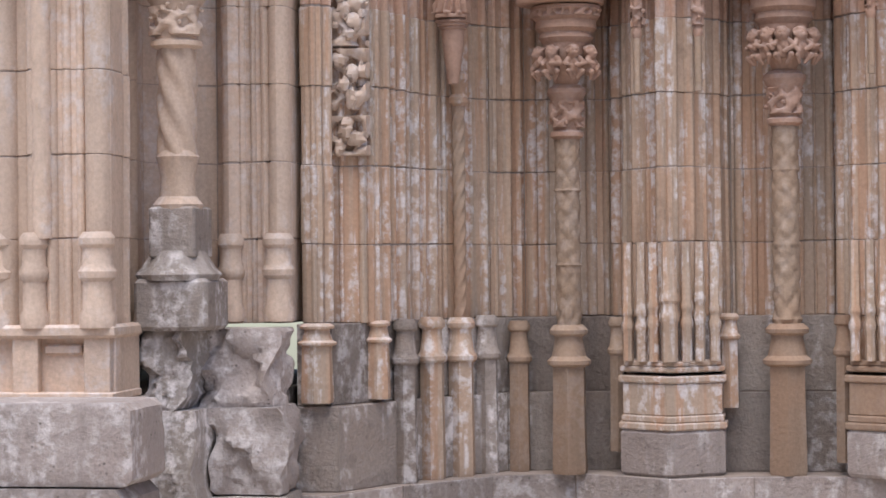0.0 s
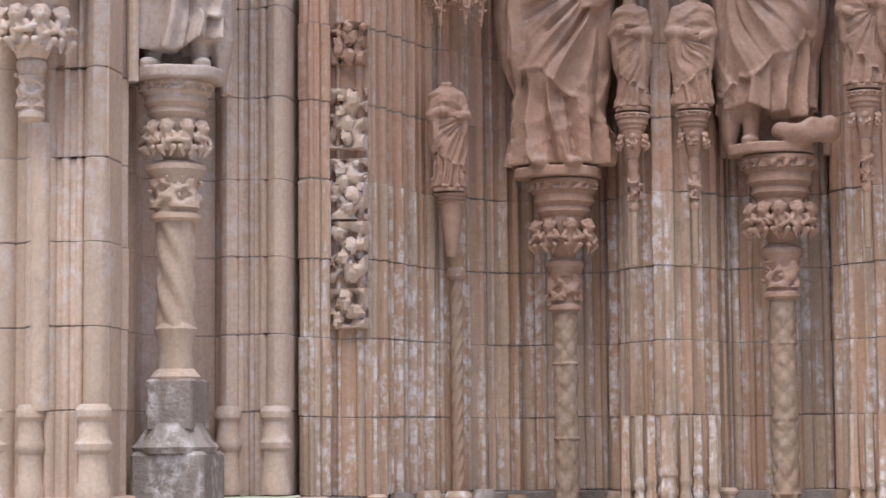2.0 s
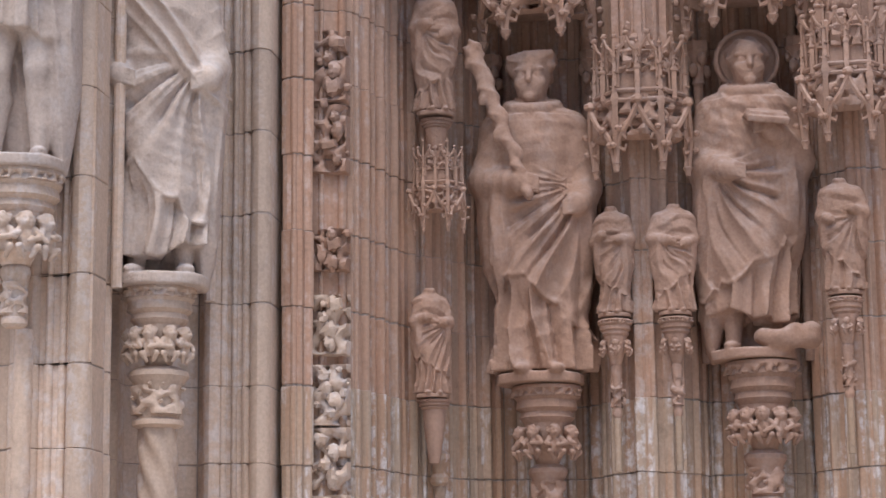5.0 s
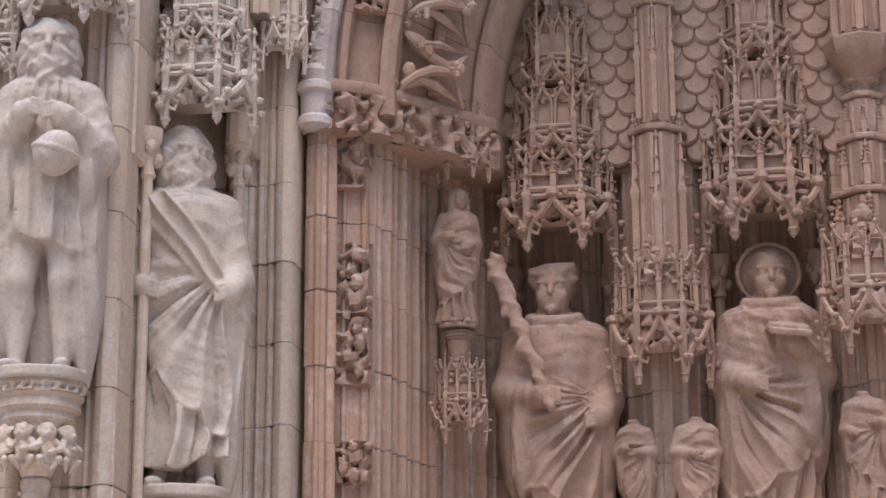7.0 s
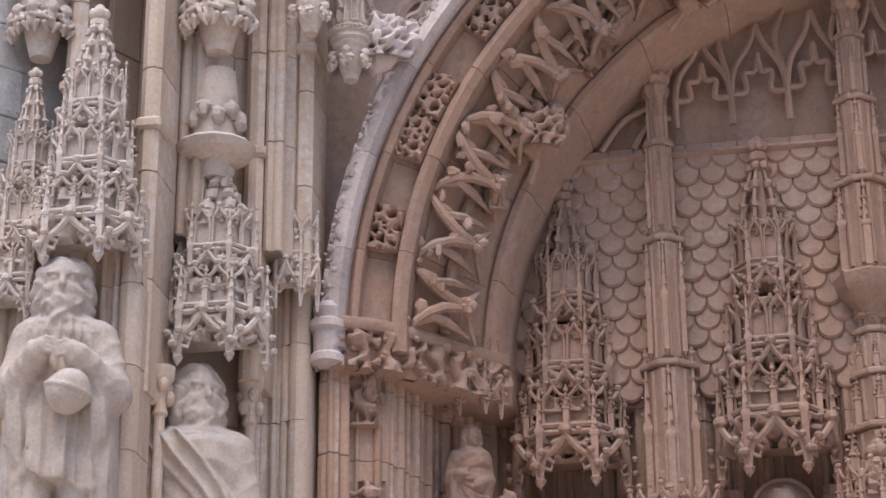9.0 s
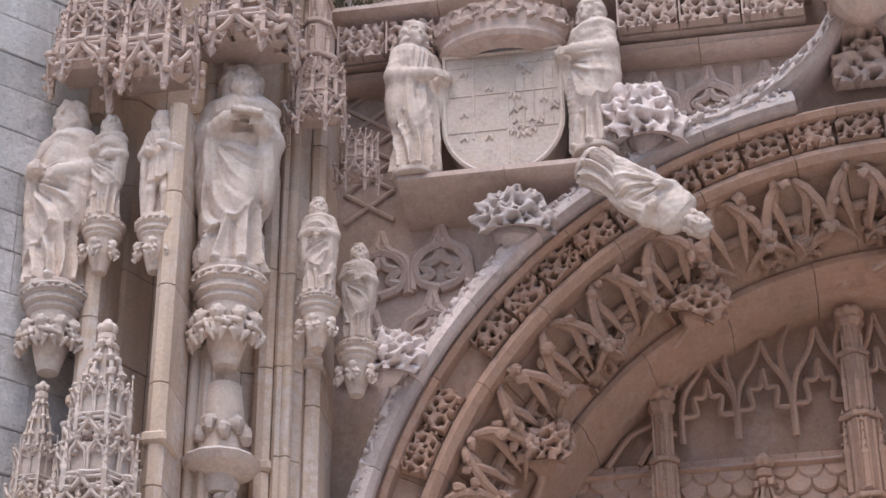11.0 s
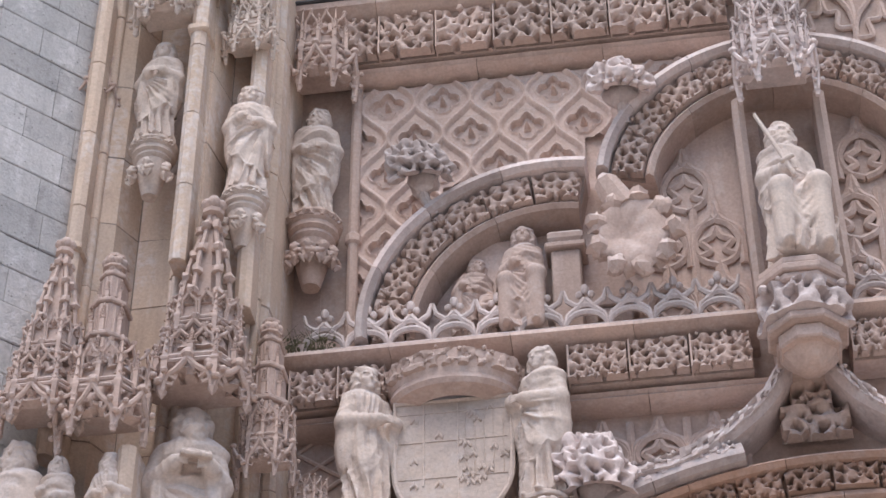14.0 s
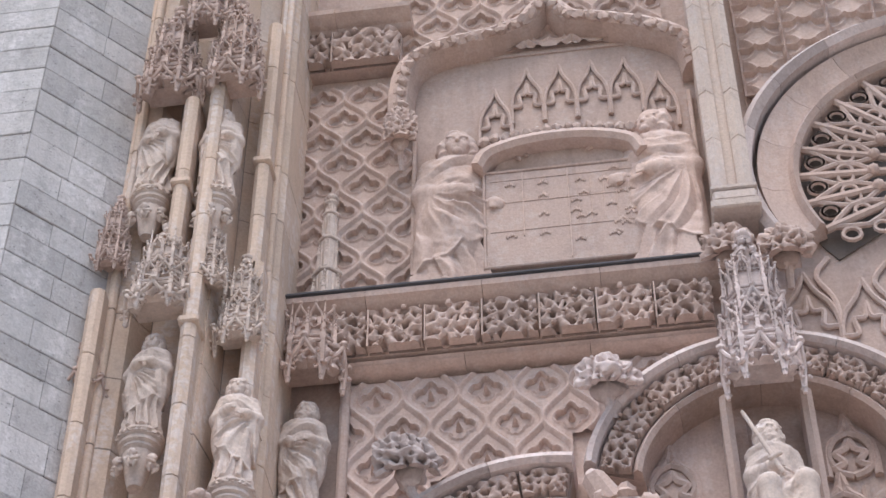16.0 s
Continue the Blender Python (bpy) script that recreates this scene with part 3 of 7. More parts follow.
# ---- figures ----
class Clay:
    """A lump of stone modelled by blending rounded forms in a field, then skinned as one closed surface."""

    def __init__(self, res, lo=(-0.29, -0.27, -0.035), hi=(0.29, 0.2, 1.075)):
        self.s = 1.0 / res
        self.ax = [np.arange(a, b, self.s, dtype=np.float32) for a, b in zip(lo, hi)]
        self.D = np.full([len(a) for a in self.ax], 9.0, np.float32)

    def window(self, lo, hi):
        sl = tuple(slice(int(np.searchsorted(a, l)), int(np.searchsorted(a, h))) for a, l, h in zip(self.ax, lo, hi))
        x, y, z = (a[q] for a, q in zip(self.ax, sl))
        return sl, x[:, None, None], y[None, :, None], z[None, None, :]

    def join(self, sl, d, k, cut=False):
        old = self.D[sl]
        if old.size == 0:
            return
        if cut:
            old, d = -old, d
        g = np.clip(k - np.abs(old - d), 0, None) / k
        out = np.minimum(old, d) - g * g * k * 0.25
        self.D[sl] = -out if cut else out

    def blob(self, c, r, k=0.012, yaw=0.0, pitch=0.0, ridge=None, cut=False):
        m = max(r) * 1.3 + k + 2 * self.s
        sl, x, y, z = self.window([q - m for q in c], [q + m for q in c])
        x, y, z = x - c[0], y - c[1], z - c[2]
        cs, sn = math.cos(yaw), math.sin(yaw)
        x, y = cs * x + sn * y, cs * y - sn * x
        cs, sn = math.cos(pitch), math.sin(pitch)
        x, z = cs * x + sn * z, cs * z - sn * x
        rho = np.sqrt((x / r[0]) ** 2 + (y / r[1]) ** 2 + (z / r[2]) ** 2) + 1e-6
        d = (rho - 1) * np.sqrt(x * x + y * y + z * z + 1e-9) / rho
        if ridge:
            d = d - ridge(x, y, z)
        self.join(sl, d, k, cut)

    def limb(self, p, q, r0, r1, k=0.012, ripple=0.0, freq=90.0):
        m = max(r0, r1) + k + 0.02
        sl, x, y, z = self.window([min(a, b) - m for a, b in zip(p, q)], [max(a, b) + m for a, b in zip(p, q)])
        v = [b - a for a, b in zip(p, q)]
        ll = sum(a * a for a in v) + 1e-9
        x, y, z = x - p[0], y - p[1], z - p[2]
        t = np.clip((x * v[0] + y * v[1] + z * v[2]) / ll, 0, 1)
        d = np.sqrt((x - t * v[0]) ** 2 + (y - t * v[1]) ** 2 + (z - t * v[2]) ** 2) - (r0 + (r1 - r0) * t)
        if ripple:
            d = d - ripple * (1 - np.abs(np.sin(t * math.sqrt(ll) * freq + x * 30))) ** 1.5
        self.join(sl, d, k)

    def box(self, c, r, k=0.006, yaw=0.0, pitch=0.0, tilt=0.0):
        m = math.sqrt(sum(a * a for a in r)) + k + 0.01
        sl, x, y, z = self.window([q - m for q in c], [q + m for q in c])
        x, y, z = x - c[0], y - c[1], z - c[2]
        cs, sn = math.cos(yaw), math.sin(yaw)
        x, y = cs * x + sn * y, cs * y - sn * x
        cs, sn = math.cos(pitch), math.sin(pitch)
        x, z = cs * x + sn * z, cs * z - sn * x
        cs, sn = math.cos(tilt), math.sin(tilt)
        y, z = cs * y + sn * z, cs * z - sn * y
        d = np.maximum(np.maximum(np.abs(x) - r[0], np.abs(y) - r[1]), np.abs(z) - r[2]) - 0.003
        self.join(sl, d, k)

    def skin(self):
        """Surface nets: one vertex in each cell that the surface crosses, one quad over each crossing edge."""
        D = self.D
        D[0], D[-1], D[:, 0], D[:, -1], D[:, :, 0], D[:, :, -1] = 1, 1, 1, 1, 1, 1
        ins = D < 0
        n = [a - 1 for a in D.shape]
        corner = [(i, j, k) for i in (0, 1) for j in (0, 1) for k in (0, 1)]
        cnt = np.zeros(n, np.int8)
        for i, j, k in corner:
            cnt += ins[i:i + n[0], j:j + n[1], k:k + n[2]]
        I, J, K = np.nonzero((cnt > 0) & (cnt < 8))
        val = {c: D[I + c[0], J + c[1], K + c[2]] for c in corner}
        pos, num = np.zeros((len(I), 3)), np.zeros(len(I))
        for a in corner:
            for axis in range(3):
                if a[axis] == 0:
                    b = tuple(1 if q == axis else a[q] for q in range(3))
                    va, vb = val[a], val[b]
                    cross = (va < 0) != (vb < 0)
                    t = np.where(cross, va / np.where(cross, va - vb, 1), 0)
                    for q in range(3):
                        pos[:, q] += np.where(cross, a[q] + (t if q == axis else 0), 0)
                    num += cross
        pos = pos / num[:, None] + np.stack([I, J, K], 1)
        verts = pos * self.s + np.array([a[0] for a in self.ax])
        index = np.full(n, -1, np.int64)
        index[I, J, K] = np.arange(len(I))
        quads = []
        for axis in range(3):
            u, v = (axis + 1) % 3, (axis + 2) % 3
            lo = [slice(None)] * 3
            hi = [slice(None)] * 3
            lo[axis], hi[axis] = slice(0, -1), slice(1, None)
            a, b = ins[tuple(lo)], ins[tuple(hi)]
            E = np.stack(np.nonzero(a != b), 1)
            E = E[(E[:, u] > 0) & (E[:, v] > 0) & (E[:, u] < n[u]) & (E[:, v] < n[v])]
            flip = b[E[:, 0], E[:, 1], E[:, 2]]
            ring = []
            for du, dv in ((0, 0), (-1, 0), (-1, -1), (0, -1)):
                c = E.copy()
                c[:, u] += du
                c[:, v] += dv
                ring.append(index[c[:, 0], c[:, 1], c[:, 2]])
            q = np.stack(ring, 1)
            q[flip] = q[flip][:, ::-1]
            quads.append(q)
        return verts, np.concatenate(quads)


def fused(blobs):
    """Rounded lumps (centre, radii) grown together into one closed surface."""
    lo = [min(c[i] - r[i] for c, r in blobs) for i in range(3)]
    hi = [max(c[i] + r[i] for c, r in blobs) for i in range(3)]
    span = max(b - a for a, b in zip(lo, hi))
    k = Clay(26 / span, [a - span * 0.12 for a in lo], [b + span * 0.12 for b in hi])
    for c, r in blobs:
        k.blob(c, r, span * 0.05, ridge=lambda x, y, z: 0.018 * span * np.sin(x * 34 / span) * np.sin(z * 30 / span + y * 20 / span))
    verts, quads = k.skin()
    return Shape().add(verts.tolist(), quads.tolist())


def groove(p):
    """Narrow deep furrows."""
    return (1 - np.abs(np.sin(p))) ** 4


def crease(p):
    """Sharp ridges between broad hollows."""
    return (1 - np.abs(np.sin(p))) ** 1.25


def figure(name, x, y, z, h, label, mat, seed, turn=0.0, group="", fine=True, beard=True, halo=False, book=None, staff=False, orb=False,
           headless=False, seated=False, bare=False, tunic=False, lean=0.0, slim=1.0, wings=0, category="statue", gaze=None, nod=0.0,
           hat=False, cowl=False, rh=None, lh=None, hem=None, side=None, sash=False, deep=1.0, flare=0.0, lump=False, mantle=True):
    """A robed stone figure as one plain surface: gown and mantle in folds, sleeves, hands, head and what it carries. rh and lh are its hands towards +x and -x."""
    rg = random.Random(seed)
    c = Clay((200 if h > 1.7 else 165) if fine else 110, (-0.46 if wings < 0 else -0.29, -0.27, -0.035), (0.46 if wings > 0 else 0.29, 0.2, 1.075))
    side = side or rg.choice((-1, 1))
    gaze = rg.uniform(-0.5, 0.5) if gaze is None else gaze
    ph = [rg.uniform(0, 6.28) for _ in range(8)]
    sl, X, Y, Z = c.window((-1, -1, -1), (1, 1, 2))
    hem = (0.06 if bare else 0.012) if hem is None else hem
    if tunic:
        hem, mantle = 0.34, False
    zz = Z[0, 0]
    ks = [0, 0.12, 0.3, 0.48, 0.57, 0.64, 0.72, 0.77, 0.805, 0.83, 0.85, 0.89]
    kw = [0.118 + flare, 0.112 + flare * 0.7, 0.116 + flare * 0.3, 0.122, 0.114, 0.108, 0.120, 0.124, 0.114, 0.088, 0.05, 0.036]
    kd = [0.105, 0.098, 0.094, 0.097, 0.088, 0.084, 0.09, 0.088, 0.075, 0.058, 0.044, 0.036]
    if seated:
        kw[:5] = [0.17, 0.165, 0.17, 0.165, 0.12]
        kd[:5] = [0.13, 0.125, 0.125, 0.12, 0.095]
    w = np.interp(zz, ks, kw).astype(np.float32)[None, None, :] * slim
    d = np.interp(zz, ks, kd).astype(np.float32)[None, None, :]
    cx = (side * 0.014 * np.sin(zz * 6.0) + lean * zz).astype(np.float32)[None, None, :]
    cy = (np.interp(zz, [0, 0.42, 0.56, 1], [-0.05, -0.05, 0, 0]) if seated else 0 * zz).astype(np.float32)[None, None, :]
    px, py = (X - cx) / w, (Y - cy) / d
    rho = np.sqrt(px * px + py * py) + 1e-5
    ang = np.arctan2(px, -py)
    rad = np.sqrt((X - cx) ** 2 + (Y - cy) ** 2)
    wob = np.sin(9 * X + 5 * Z + ph[0]) + np.sin(-6 * X + 8 * Z + 4 * Y + ph[1]) + 0.6 * np.sin(17 * X - 11 * Z + ph[2])
    fine_wob = np.sin(31 * X + 19 * Z + ph[3]) * np.sin(27 * Z - 23 * X + ph[4])
    lo = np.clip((0.55 - Z) / 0.5, 0, 1)
    # pleats of the gown, deeper towards the hem
    gown = (0.010 + 0.034 * lo) * crease(5.4 * ang + 0.8 * wob + ph[5]) + 0.011 * crease(12.3 * ang + 1.1 * wob) - 0.018 * lo * groove(5.4 * ang + 0.8 * wob + ph[5] + 1.2) - 0.008
    # folds of the mantle fanning from the hip that gathers it
    hx, hz = side * 0.115, 0.56
    fan = np.arctan2((X - hx) * side, (hz - Z) + 0.02)
    dist = np.sqrt((X - hx) ** 2 + (Z - hz) ** 2)
    sweep = 0.034 * np.clip(0.7 + 0.3 * wob, 0.25, 1.2) * crease(7.6 * fan + 0.8 * wob + ph[6] + 4.0 * dist) * np.clip(dist / 0.16, 0.15, 1) * np.clip(1.35 - dist / 0.5, 0.4, 1) + 0.014 * crease(14 * fan + 1.2 * wob + 6 * dist) - 0.016 * groove(7.6 * fan + 0.8 * wob + ph[6] + 4.0 * dist + 1.15) * np.clip(dist / 0.12, 0, 1) - 0.008
    # hanging curves across the chest
    drop = 34 * (Z + 1.9 * (X - 0.03 * side) ** 2 + 0.28 * side * X) + 0.8 * wob + ph[7]
    drop = drop * 0.8 + 1.2 * np.sin(7 * X + ph[0])
    patchy = np.clip(0.55 + 0.35 * np.sin(11 * X + 9 * Z + ph[4]) + 0.25 * np.sin(-15 * X + 13 * Z + ph[1]), 0.1, 1)
    swag = (0.020 * crease(drop) - 0.010 * groove(drop + 1.1)) * patchy
    if cowl:
        rays = 3.2 * np.arctan2(X - 0.01 * side, 0.93 - Z) * 2.4 + 0.8 * wob
        swag = 0.010 * crease(rays) + 0.004 * crease(2.3 * rays + wob)
    upper = np.clip((Z - 0.54) / 0.1, 0, 1)
    cloth = sweep * (1 - upper) + swag * upper * np.clip((0.83 - Z) / 0.04, 0, 1)
    edge = 0.20 + hem * 0.4 - 0.75 * side * X + 0.012 * wob + 0.03 * crease(4 * ang + ph[2])
    if not mantle:
        edge = edge + 9
    over = np.clip((Z - edge) / 0.008, 0, 1)
    roll = 1.4 * np.exp(-((Z - edge - 0.012) / 0.011) ** 2)
    out = gown * (1 - over) + (cloth + 0.014 + 0.008 * roll) * over * np.clip((0.86 - Z) / 0.05, 0, 1)
    out = np.where(Z > 0.80, out * 0.5, out)
    if sash:
        line = Z - (0.665 - 1.15 * side * X)
        band = np.clip((0.075 - np.abs(line)) / 0.012, 0, 1) * np.clip((0.83 - Z) / 0.03, 0, 1)
        out = out * (1 - 0.8 * band) + band * (0.024 + 0.024 * crease(line * 40 + 1.1 * wob))
    grit = np.sin(83 * X + 41 * Z + 3 * wob) * np.sin(67 * Z - 52 * Y + 2 * wob)
    out = out + 0.004 * fine_wob + 0.0022 * grit + 0.009 * crease(17 * (Z * 0.8 - side * X) + 2.2 * wob) * np.clip(wob, 0, 1)
    body = (rho - 1) * rad / rho - out
    bottom = hem + 0.02 * np.sin(2.3 * ang + ph[3]) * (1 if hem > 0.03 else 0) + (0.02 * crease(3.4 * ang + 0.55 * wob + ph[5]) if hem > 0.03 else 0)
    body = np.maximum(body, (bottom - Z) * 0.8)
    body = np.maximum(body, Z - 0.885)
    c.D = np.minimum(c.D, body.astype(np.float32))
    # the advanced knee under the cloth
    if not seated and not tunic:
        c.blob((side * -0.042, -0.075, 0.33), (0.04, 0.04, 0.1), 0.05)
    if seated:
        for q in (-1, 1):
            kn = (0.1 * q, -0.185, 0.43 + 0.02 * q)
            c.limb((0.07 * q, -0.03, 0.44), kn, 0.07, 0.06, 0.03, 0.006, 60)
            c.limb(kn, (0.105 * q, -0.165, 0.06), 0.058, 0.05, 0.03)
            for i in range(3):
                c.limb((0.1 * q, -0.21, 0.38 - 0.05 * i), (-0.06 * q, -0.16, 0.22 - 0.07 * i), 0.016, 0.008, 0.02)
            c.blob((0.1 * q, -0.21, 0.03), (0.03, 0.05, 0.022), 0.01)
    # feet, and legs below a short hem
    if tunic or bare or hem > 0.05:
        for q in (-1, 1):
            hip, knee, foot = (0.05 * q, 0.0, max(hem, 0.15) + 0.03), (0.058 * q, -0.03, 0.25), (0.062 * q, -0.015, 0.03)
            if tunic:
                c.limb(hip, knee, 0.052, 0.038, 0.015)
                c.limb(knee, (0.06 * q, 0.0, 0.17), 0.037, 0.04, 0.015)
            c.limb((0.06 * q, 0.0, 0.17), foot, 0.04, 0.023, 0.012)
            c.blob((0.066 * q, -0.055, 0.014), (0.023, 0.05, 0.018), 0.012, 0.35 * q)
        fall = lambda x, y, z: 0.016 * crease(x * 80 + 0.8 * np.sin(z * 9 + ph[0]))
        c.blob((0.0, 0.07, 0.27), (0.13 * slim, 0.05, 0.42), 0.03, ridge=fall)
        for q in ((-1, 1) if tunic else (side,)):
            c.blob((0.115 * q * slim, 0.02, 0.33), (0.045, 0.075, 0.36), 0.02, ridge=fall)
    elif not seated:
        for q in (-1, 1):
            c.blob((0.05 * q, -0.105, 0.012), (0.024, 0.04, 0.018), 0.012)
    # sleeves, hands and the cloth hung over the forearm
    for q, hand in ((-1, lh), (1, rh)):
        hand = hand or (rg.uniform(0.03, 0.08) * q, -0.135, 0.6 + rg.uniform(-0.06, 0.06))
        sh = (0.1 * q * slim + lean * 0.78, 0.0, 0.77)
        low = hand[2] < 0.56
        el = ((0.13 if low else 0.142) * q * slim + lean * 0.6, -0.02 if not low else 0.0, max(0.58, min(0.6, hand[2] + 0.06)))
        c.limb(sh, el, 0.046, 0.05, 0.035, 0.004, 45)
        wr = tuple(a + (b - a) * 0.86 for a, b in zip(el, hand))
        c.limb(el, wr, 0.049, 0.036, 0.022, 0.005, 60)
        if not tunic:
            c.blob((el[0] * 0.86, 0.01, el[2] - 0.12), (0.045, 0.065, 0.2), 0.045, ridge=lambda x, y, z: 0.008 * crease(60 * x + 50 * y + 6 * z))
        c.limb(wr, hand, 0.021, 0.02, 0.006)
        c.blob(hand, (0.024, 0.02, 0.026), 0.006)
        inw = -q
        for i in range(4):
            b = (hand[0] + inw * 0.012, hand[1] - 0.012, hand[2] + 0.02 - 0.0125 * i)
            c.limb(b, (b[0] + inw * 0.026, b[1] - 0.006, b[2] - 0.008), 0.0075, 0.006, 0.003)
        mid = tuple((a + b) / 2 for a, b in zip(el, wr))
        ln = rg.uniform(0.1, 0.19)
        if hand[2] < 0.8:
            c.blob((mid[0] + 0.008 * q, mid[1] + 0.03, mid[2] - ln * 0.75), (0.034, 0.05, ln), 0.02, ridge=lambda x, y, z: 0.01 * crease(x * 85 + 0.5 * np.sin(z * 22) + q))
            for i in range(2):
                c.limb((mid[0] - 0.02 + 0.03 * i, mid[1] - 0.012, mid[2] - 0.02), (mid[0] - 0.025 + 0.035 * i + 0.01 * q, mid[1] + 0.01, mid[2] - ln * (1.3 - 0.4 * i)), 0.014, 0.01, 0.012)
    # neck and head
    nx, ny = side * 0.014 * math.sin(5.4) + lean * 0.88, -0.008
    if headless:
        c.blob((nx, ny, 0.865), (0.046, 0.044, 0.026), 0.02, ridge=lambda x, y, z: 0.006 * np.sin(90 * x + 60 * y) * np.sin(80 * z))
    else:
        fx, fy = math.sin(gaze), -math.cos(gaze)
        rx, ry = -fy, fx

        def at(f, s, u):
            f, s, u = f * 1.24, s * 1.24, 0.915 + (u - 0.925) * 1.24
            f = f - nod * (u - 0.9)
            return (nx + fx * f + rx * s, ny - 0.006 + fy * f + ry * s, u - nod * max(0, f) * 0.5)

        def lobe(p, r, k=0.01, **more):
            c.blob(p, tuple(q * 1.24 for q in r), k, gaze, **more)
        c.limb((nx, ny, 0.83), at(0, 0, 0.9), 0.042, 0.04, 0.015)
        lobe(at(0, 0, 0.94), (0.047, 0.056, 0.056), 0.01)
        lobe(at(0.016, 0, 0.907), (0.038, 0.04, 0.045), 0.012)
        for q in (-1, 1):
            lobe(at(0.052, 0.02 * q, 0.934), (0.013, 0.011, 0.0095), 0.006, cut=True)
            lobe(at(0.043, 0.02 * q, 0.9335), (0.0095, 0.008, 0.0075), 0.003)
            lobe(at(0.044, 0.02 * q, 0.947), (0.02, 0.009, 0.0055), 0.006)
            lobe(at(0.036, 0.026 * q, 0.912), (0.014, 0.014, 0.014), 0.01)
        c.limb(at(0.05, 0, 0.943), at(0.063, 0, 0.916), 0.0065, 0.0095, 0.005)
        lobe(at(0.048, 0, 0.8995), (0.016, 0.009, 0.0045), 0.004)
        lobe(at(0.046, 0, 0.8915), (0.013, 0.01, 0.005), 0.004)
        lobe(at(0.043, 0, 0.876), (0.017, 0.016, 0.014), 0.008)
        strand = lambda x, y, z: 0.008 * crease(62 * x + 1.3 * np.sin(z * 75 + ph[1])) + 0.005 * np.sin(95 * z + 40 * y)
        lock = lambda x, y, z: 0.011 * np.sin(70 * z + 38 * x + ph[2]) * np.sin(58 * y + 46 * x)
        if beard:
            lobe(at(0.03, 0, 0.862), (0.034, 0.03, 0.042), 0.01, ridge=strand)
            for q in (-1, 1):
                lobe(at(0.024, 0.036 * q, 0.888), (0.014, 0.024, 0.028), 0.008, ridge=strand)
                c.limb(at(0.05, 0.003 * q, 0.905), at(0.044, 0.022 * q, 0.89), 0.007, 0.006, 0.004)
        if not (hat or cowl):
            lobe(at(-0.016, 0, 0.958), (0.059, 0.06, 0.05), 0.006, ridge=lock)
            for q in (-1, 1):
                lobe(at(-0.012, 0.05 * q, 0.905), (0.02, 0.036, 0.066), 0.008, ridge=strand)
        else:
            lobe(at(-0.012, 0, 0.955), (0.052, 0.054, 0.046), 0.006, ridge=lock)
        if hat:
            lobe(at(-0.008, 0, 0.972), (0.054, 0.056, 0.028), 0.01)
            c.box(at(-0.012, 0, 0.985), (0.07, 0.06, 0.006), 0.03, gaze, 0.1)
            c.limb(at(0.012, -0.05, 0.962), at(0.012, 0.05, 0.962), 0.017, 0.017, 0.01)
        if cowl:
            for i in range(16):
                a, b = 6.2832 * i / 16, 6.2832 * (i + 1) / 16
                pt = lambda t: (nx + 0.074 * math.sin(t), ny - 0.064 * math.cos(t) - 0.008, 0.835 - 0.022 * math.cos(t))
                c.limb(pt(a), pt(b), 0.018, 0.018, 0.01)
        if halo:
            c.blob((nx, 0.045, 0.945), (0.1, 0.014, 0.1), 0.005)
            for i in range(20):
                a, b = 6.2832 * i / 20, 6.2832 * (i + 1) / 20
                c.limb((nx + 0.097 * math.sin(a), 0.032, 0.945 + 0.097 * math.cos(a)), (nx + 0.097 * math.sin(b), 0.032, 0.945 + 0.097 * math.cos(b)), 0.009, 0.009, 0.003)
    if book:
        c.box(book, (0.062, 0.05, 0.007), 0.003, 0.15, -0.08, 0.35)
        c.box((book[0], book[1] + 0.002, book[2] + 0.014), (0.056, 0.044, 0.006), 0.003, 0.15, -0.08, 0.35)
    if orb:
        c.blob((0.045, -0.135, 0.575), (0.062, 0.062, 0.062), 0.004, ridge=lambda x, y, z: 0.005 * (np.abs(z + 0.3 * x) < 0.007) + 0.004 * np.sin(60 * x) * np.sin(52 * z))
    if staff and seated:
        c.limb((-0.02, -0.19, 0.5), (-0.17, -0.12, 0.98), 0.013, 0.011, 0.004)
        c.limb((-0.075, -0.18, 0.6), (-0.02, -0.2, 0.62), 0.012, 0.012, 0.004)
    elif staff:
        top = (-0.185, -0.1, 0.985)
        foot = (-0.02, -0.165, 0.53)
        c.limb(foot, top, 0.011, 0.026, 0.006, 0.009, 46)
        for i in range(6):
            t = 0.3 + 0.13 * i
            p = tuple(a + (b - a) * t for a, b in zip(foot, top))
            c.blob((p[0] + 0.016 * (-1) ** i, p[1] - 0.008, p[2]), (0.016, 0.014, 0.03), 0.006, 0, 0.5 * (-1) ** i)
        c.blob((top[0], top[1], 0.995), (0.03, 0.026, 0.035), 0.008, ridge=lambda x, y, z: 0.008 * np.sin(120 * x) * np.sin(110 * z))
    if wings:
        q = wings
        for i in range(7):
            c.limb((0.06 * q, 0.0, 0.85 - 0.012 * i), (0.22 * q, -0.06, 0.96 - 0.02 * i), 0.016, 0.013, 0.003)
            c.limb((0.22 * q, -0.06, 0.96 - 0.02 * i), ((0.44 - 0.03 * i) * q, -0.12, 0.93 - 0.026 * i), 0.013, 0.01, 0.003)
    if lump:
        c.blob((0.1, -0.09, 0.03), (0.1, 0.05, 0.04), 0.012, ridge=lambda x, y, z: 0.012 * np.sin(55 * x) * np.sin(60 * z + 40 * y))
        c.blob((0.17, -0.1, 0.05), (0.034, 0.03, 0.03), 0.008)
    # rounded plate under the feet
    sl, X, Y, Z = c.window((-0.2, -0.2, -0.1), (0.2, 0.2, 0.05))
    r = 1 + 0.03 * np.sin(6 * np.arctan2(X, Y))
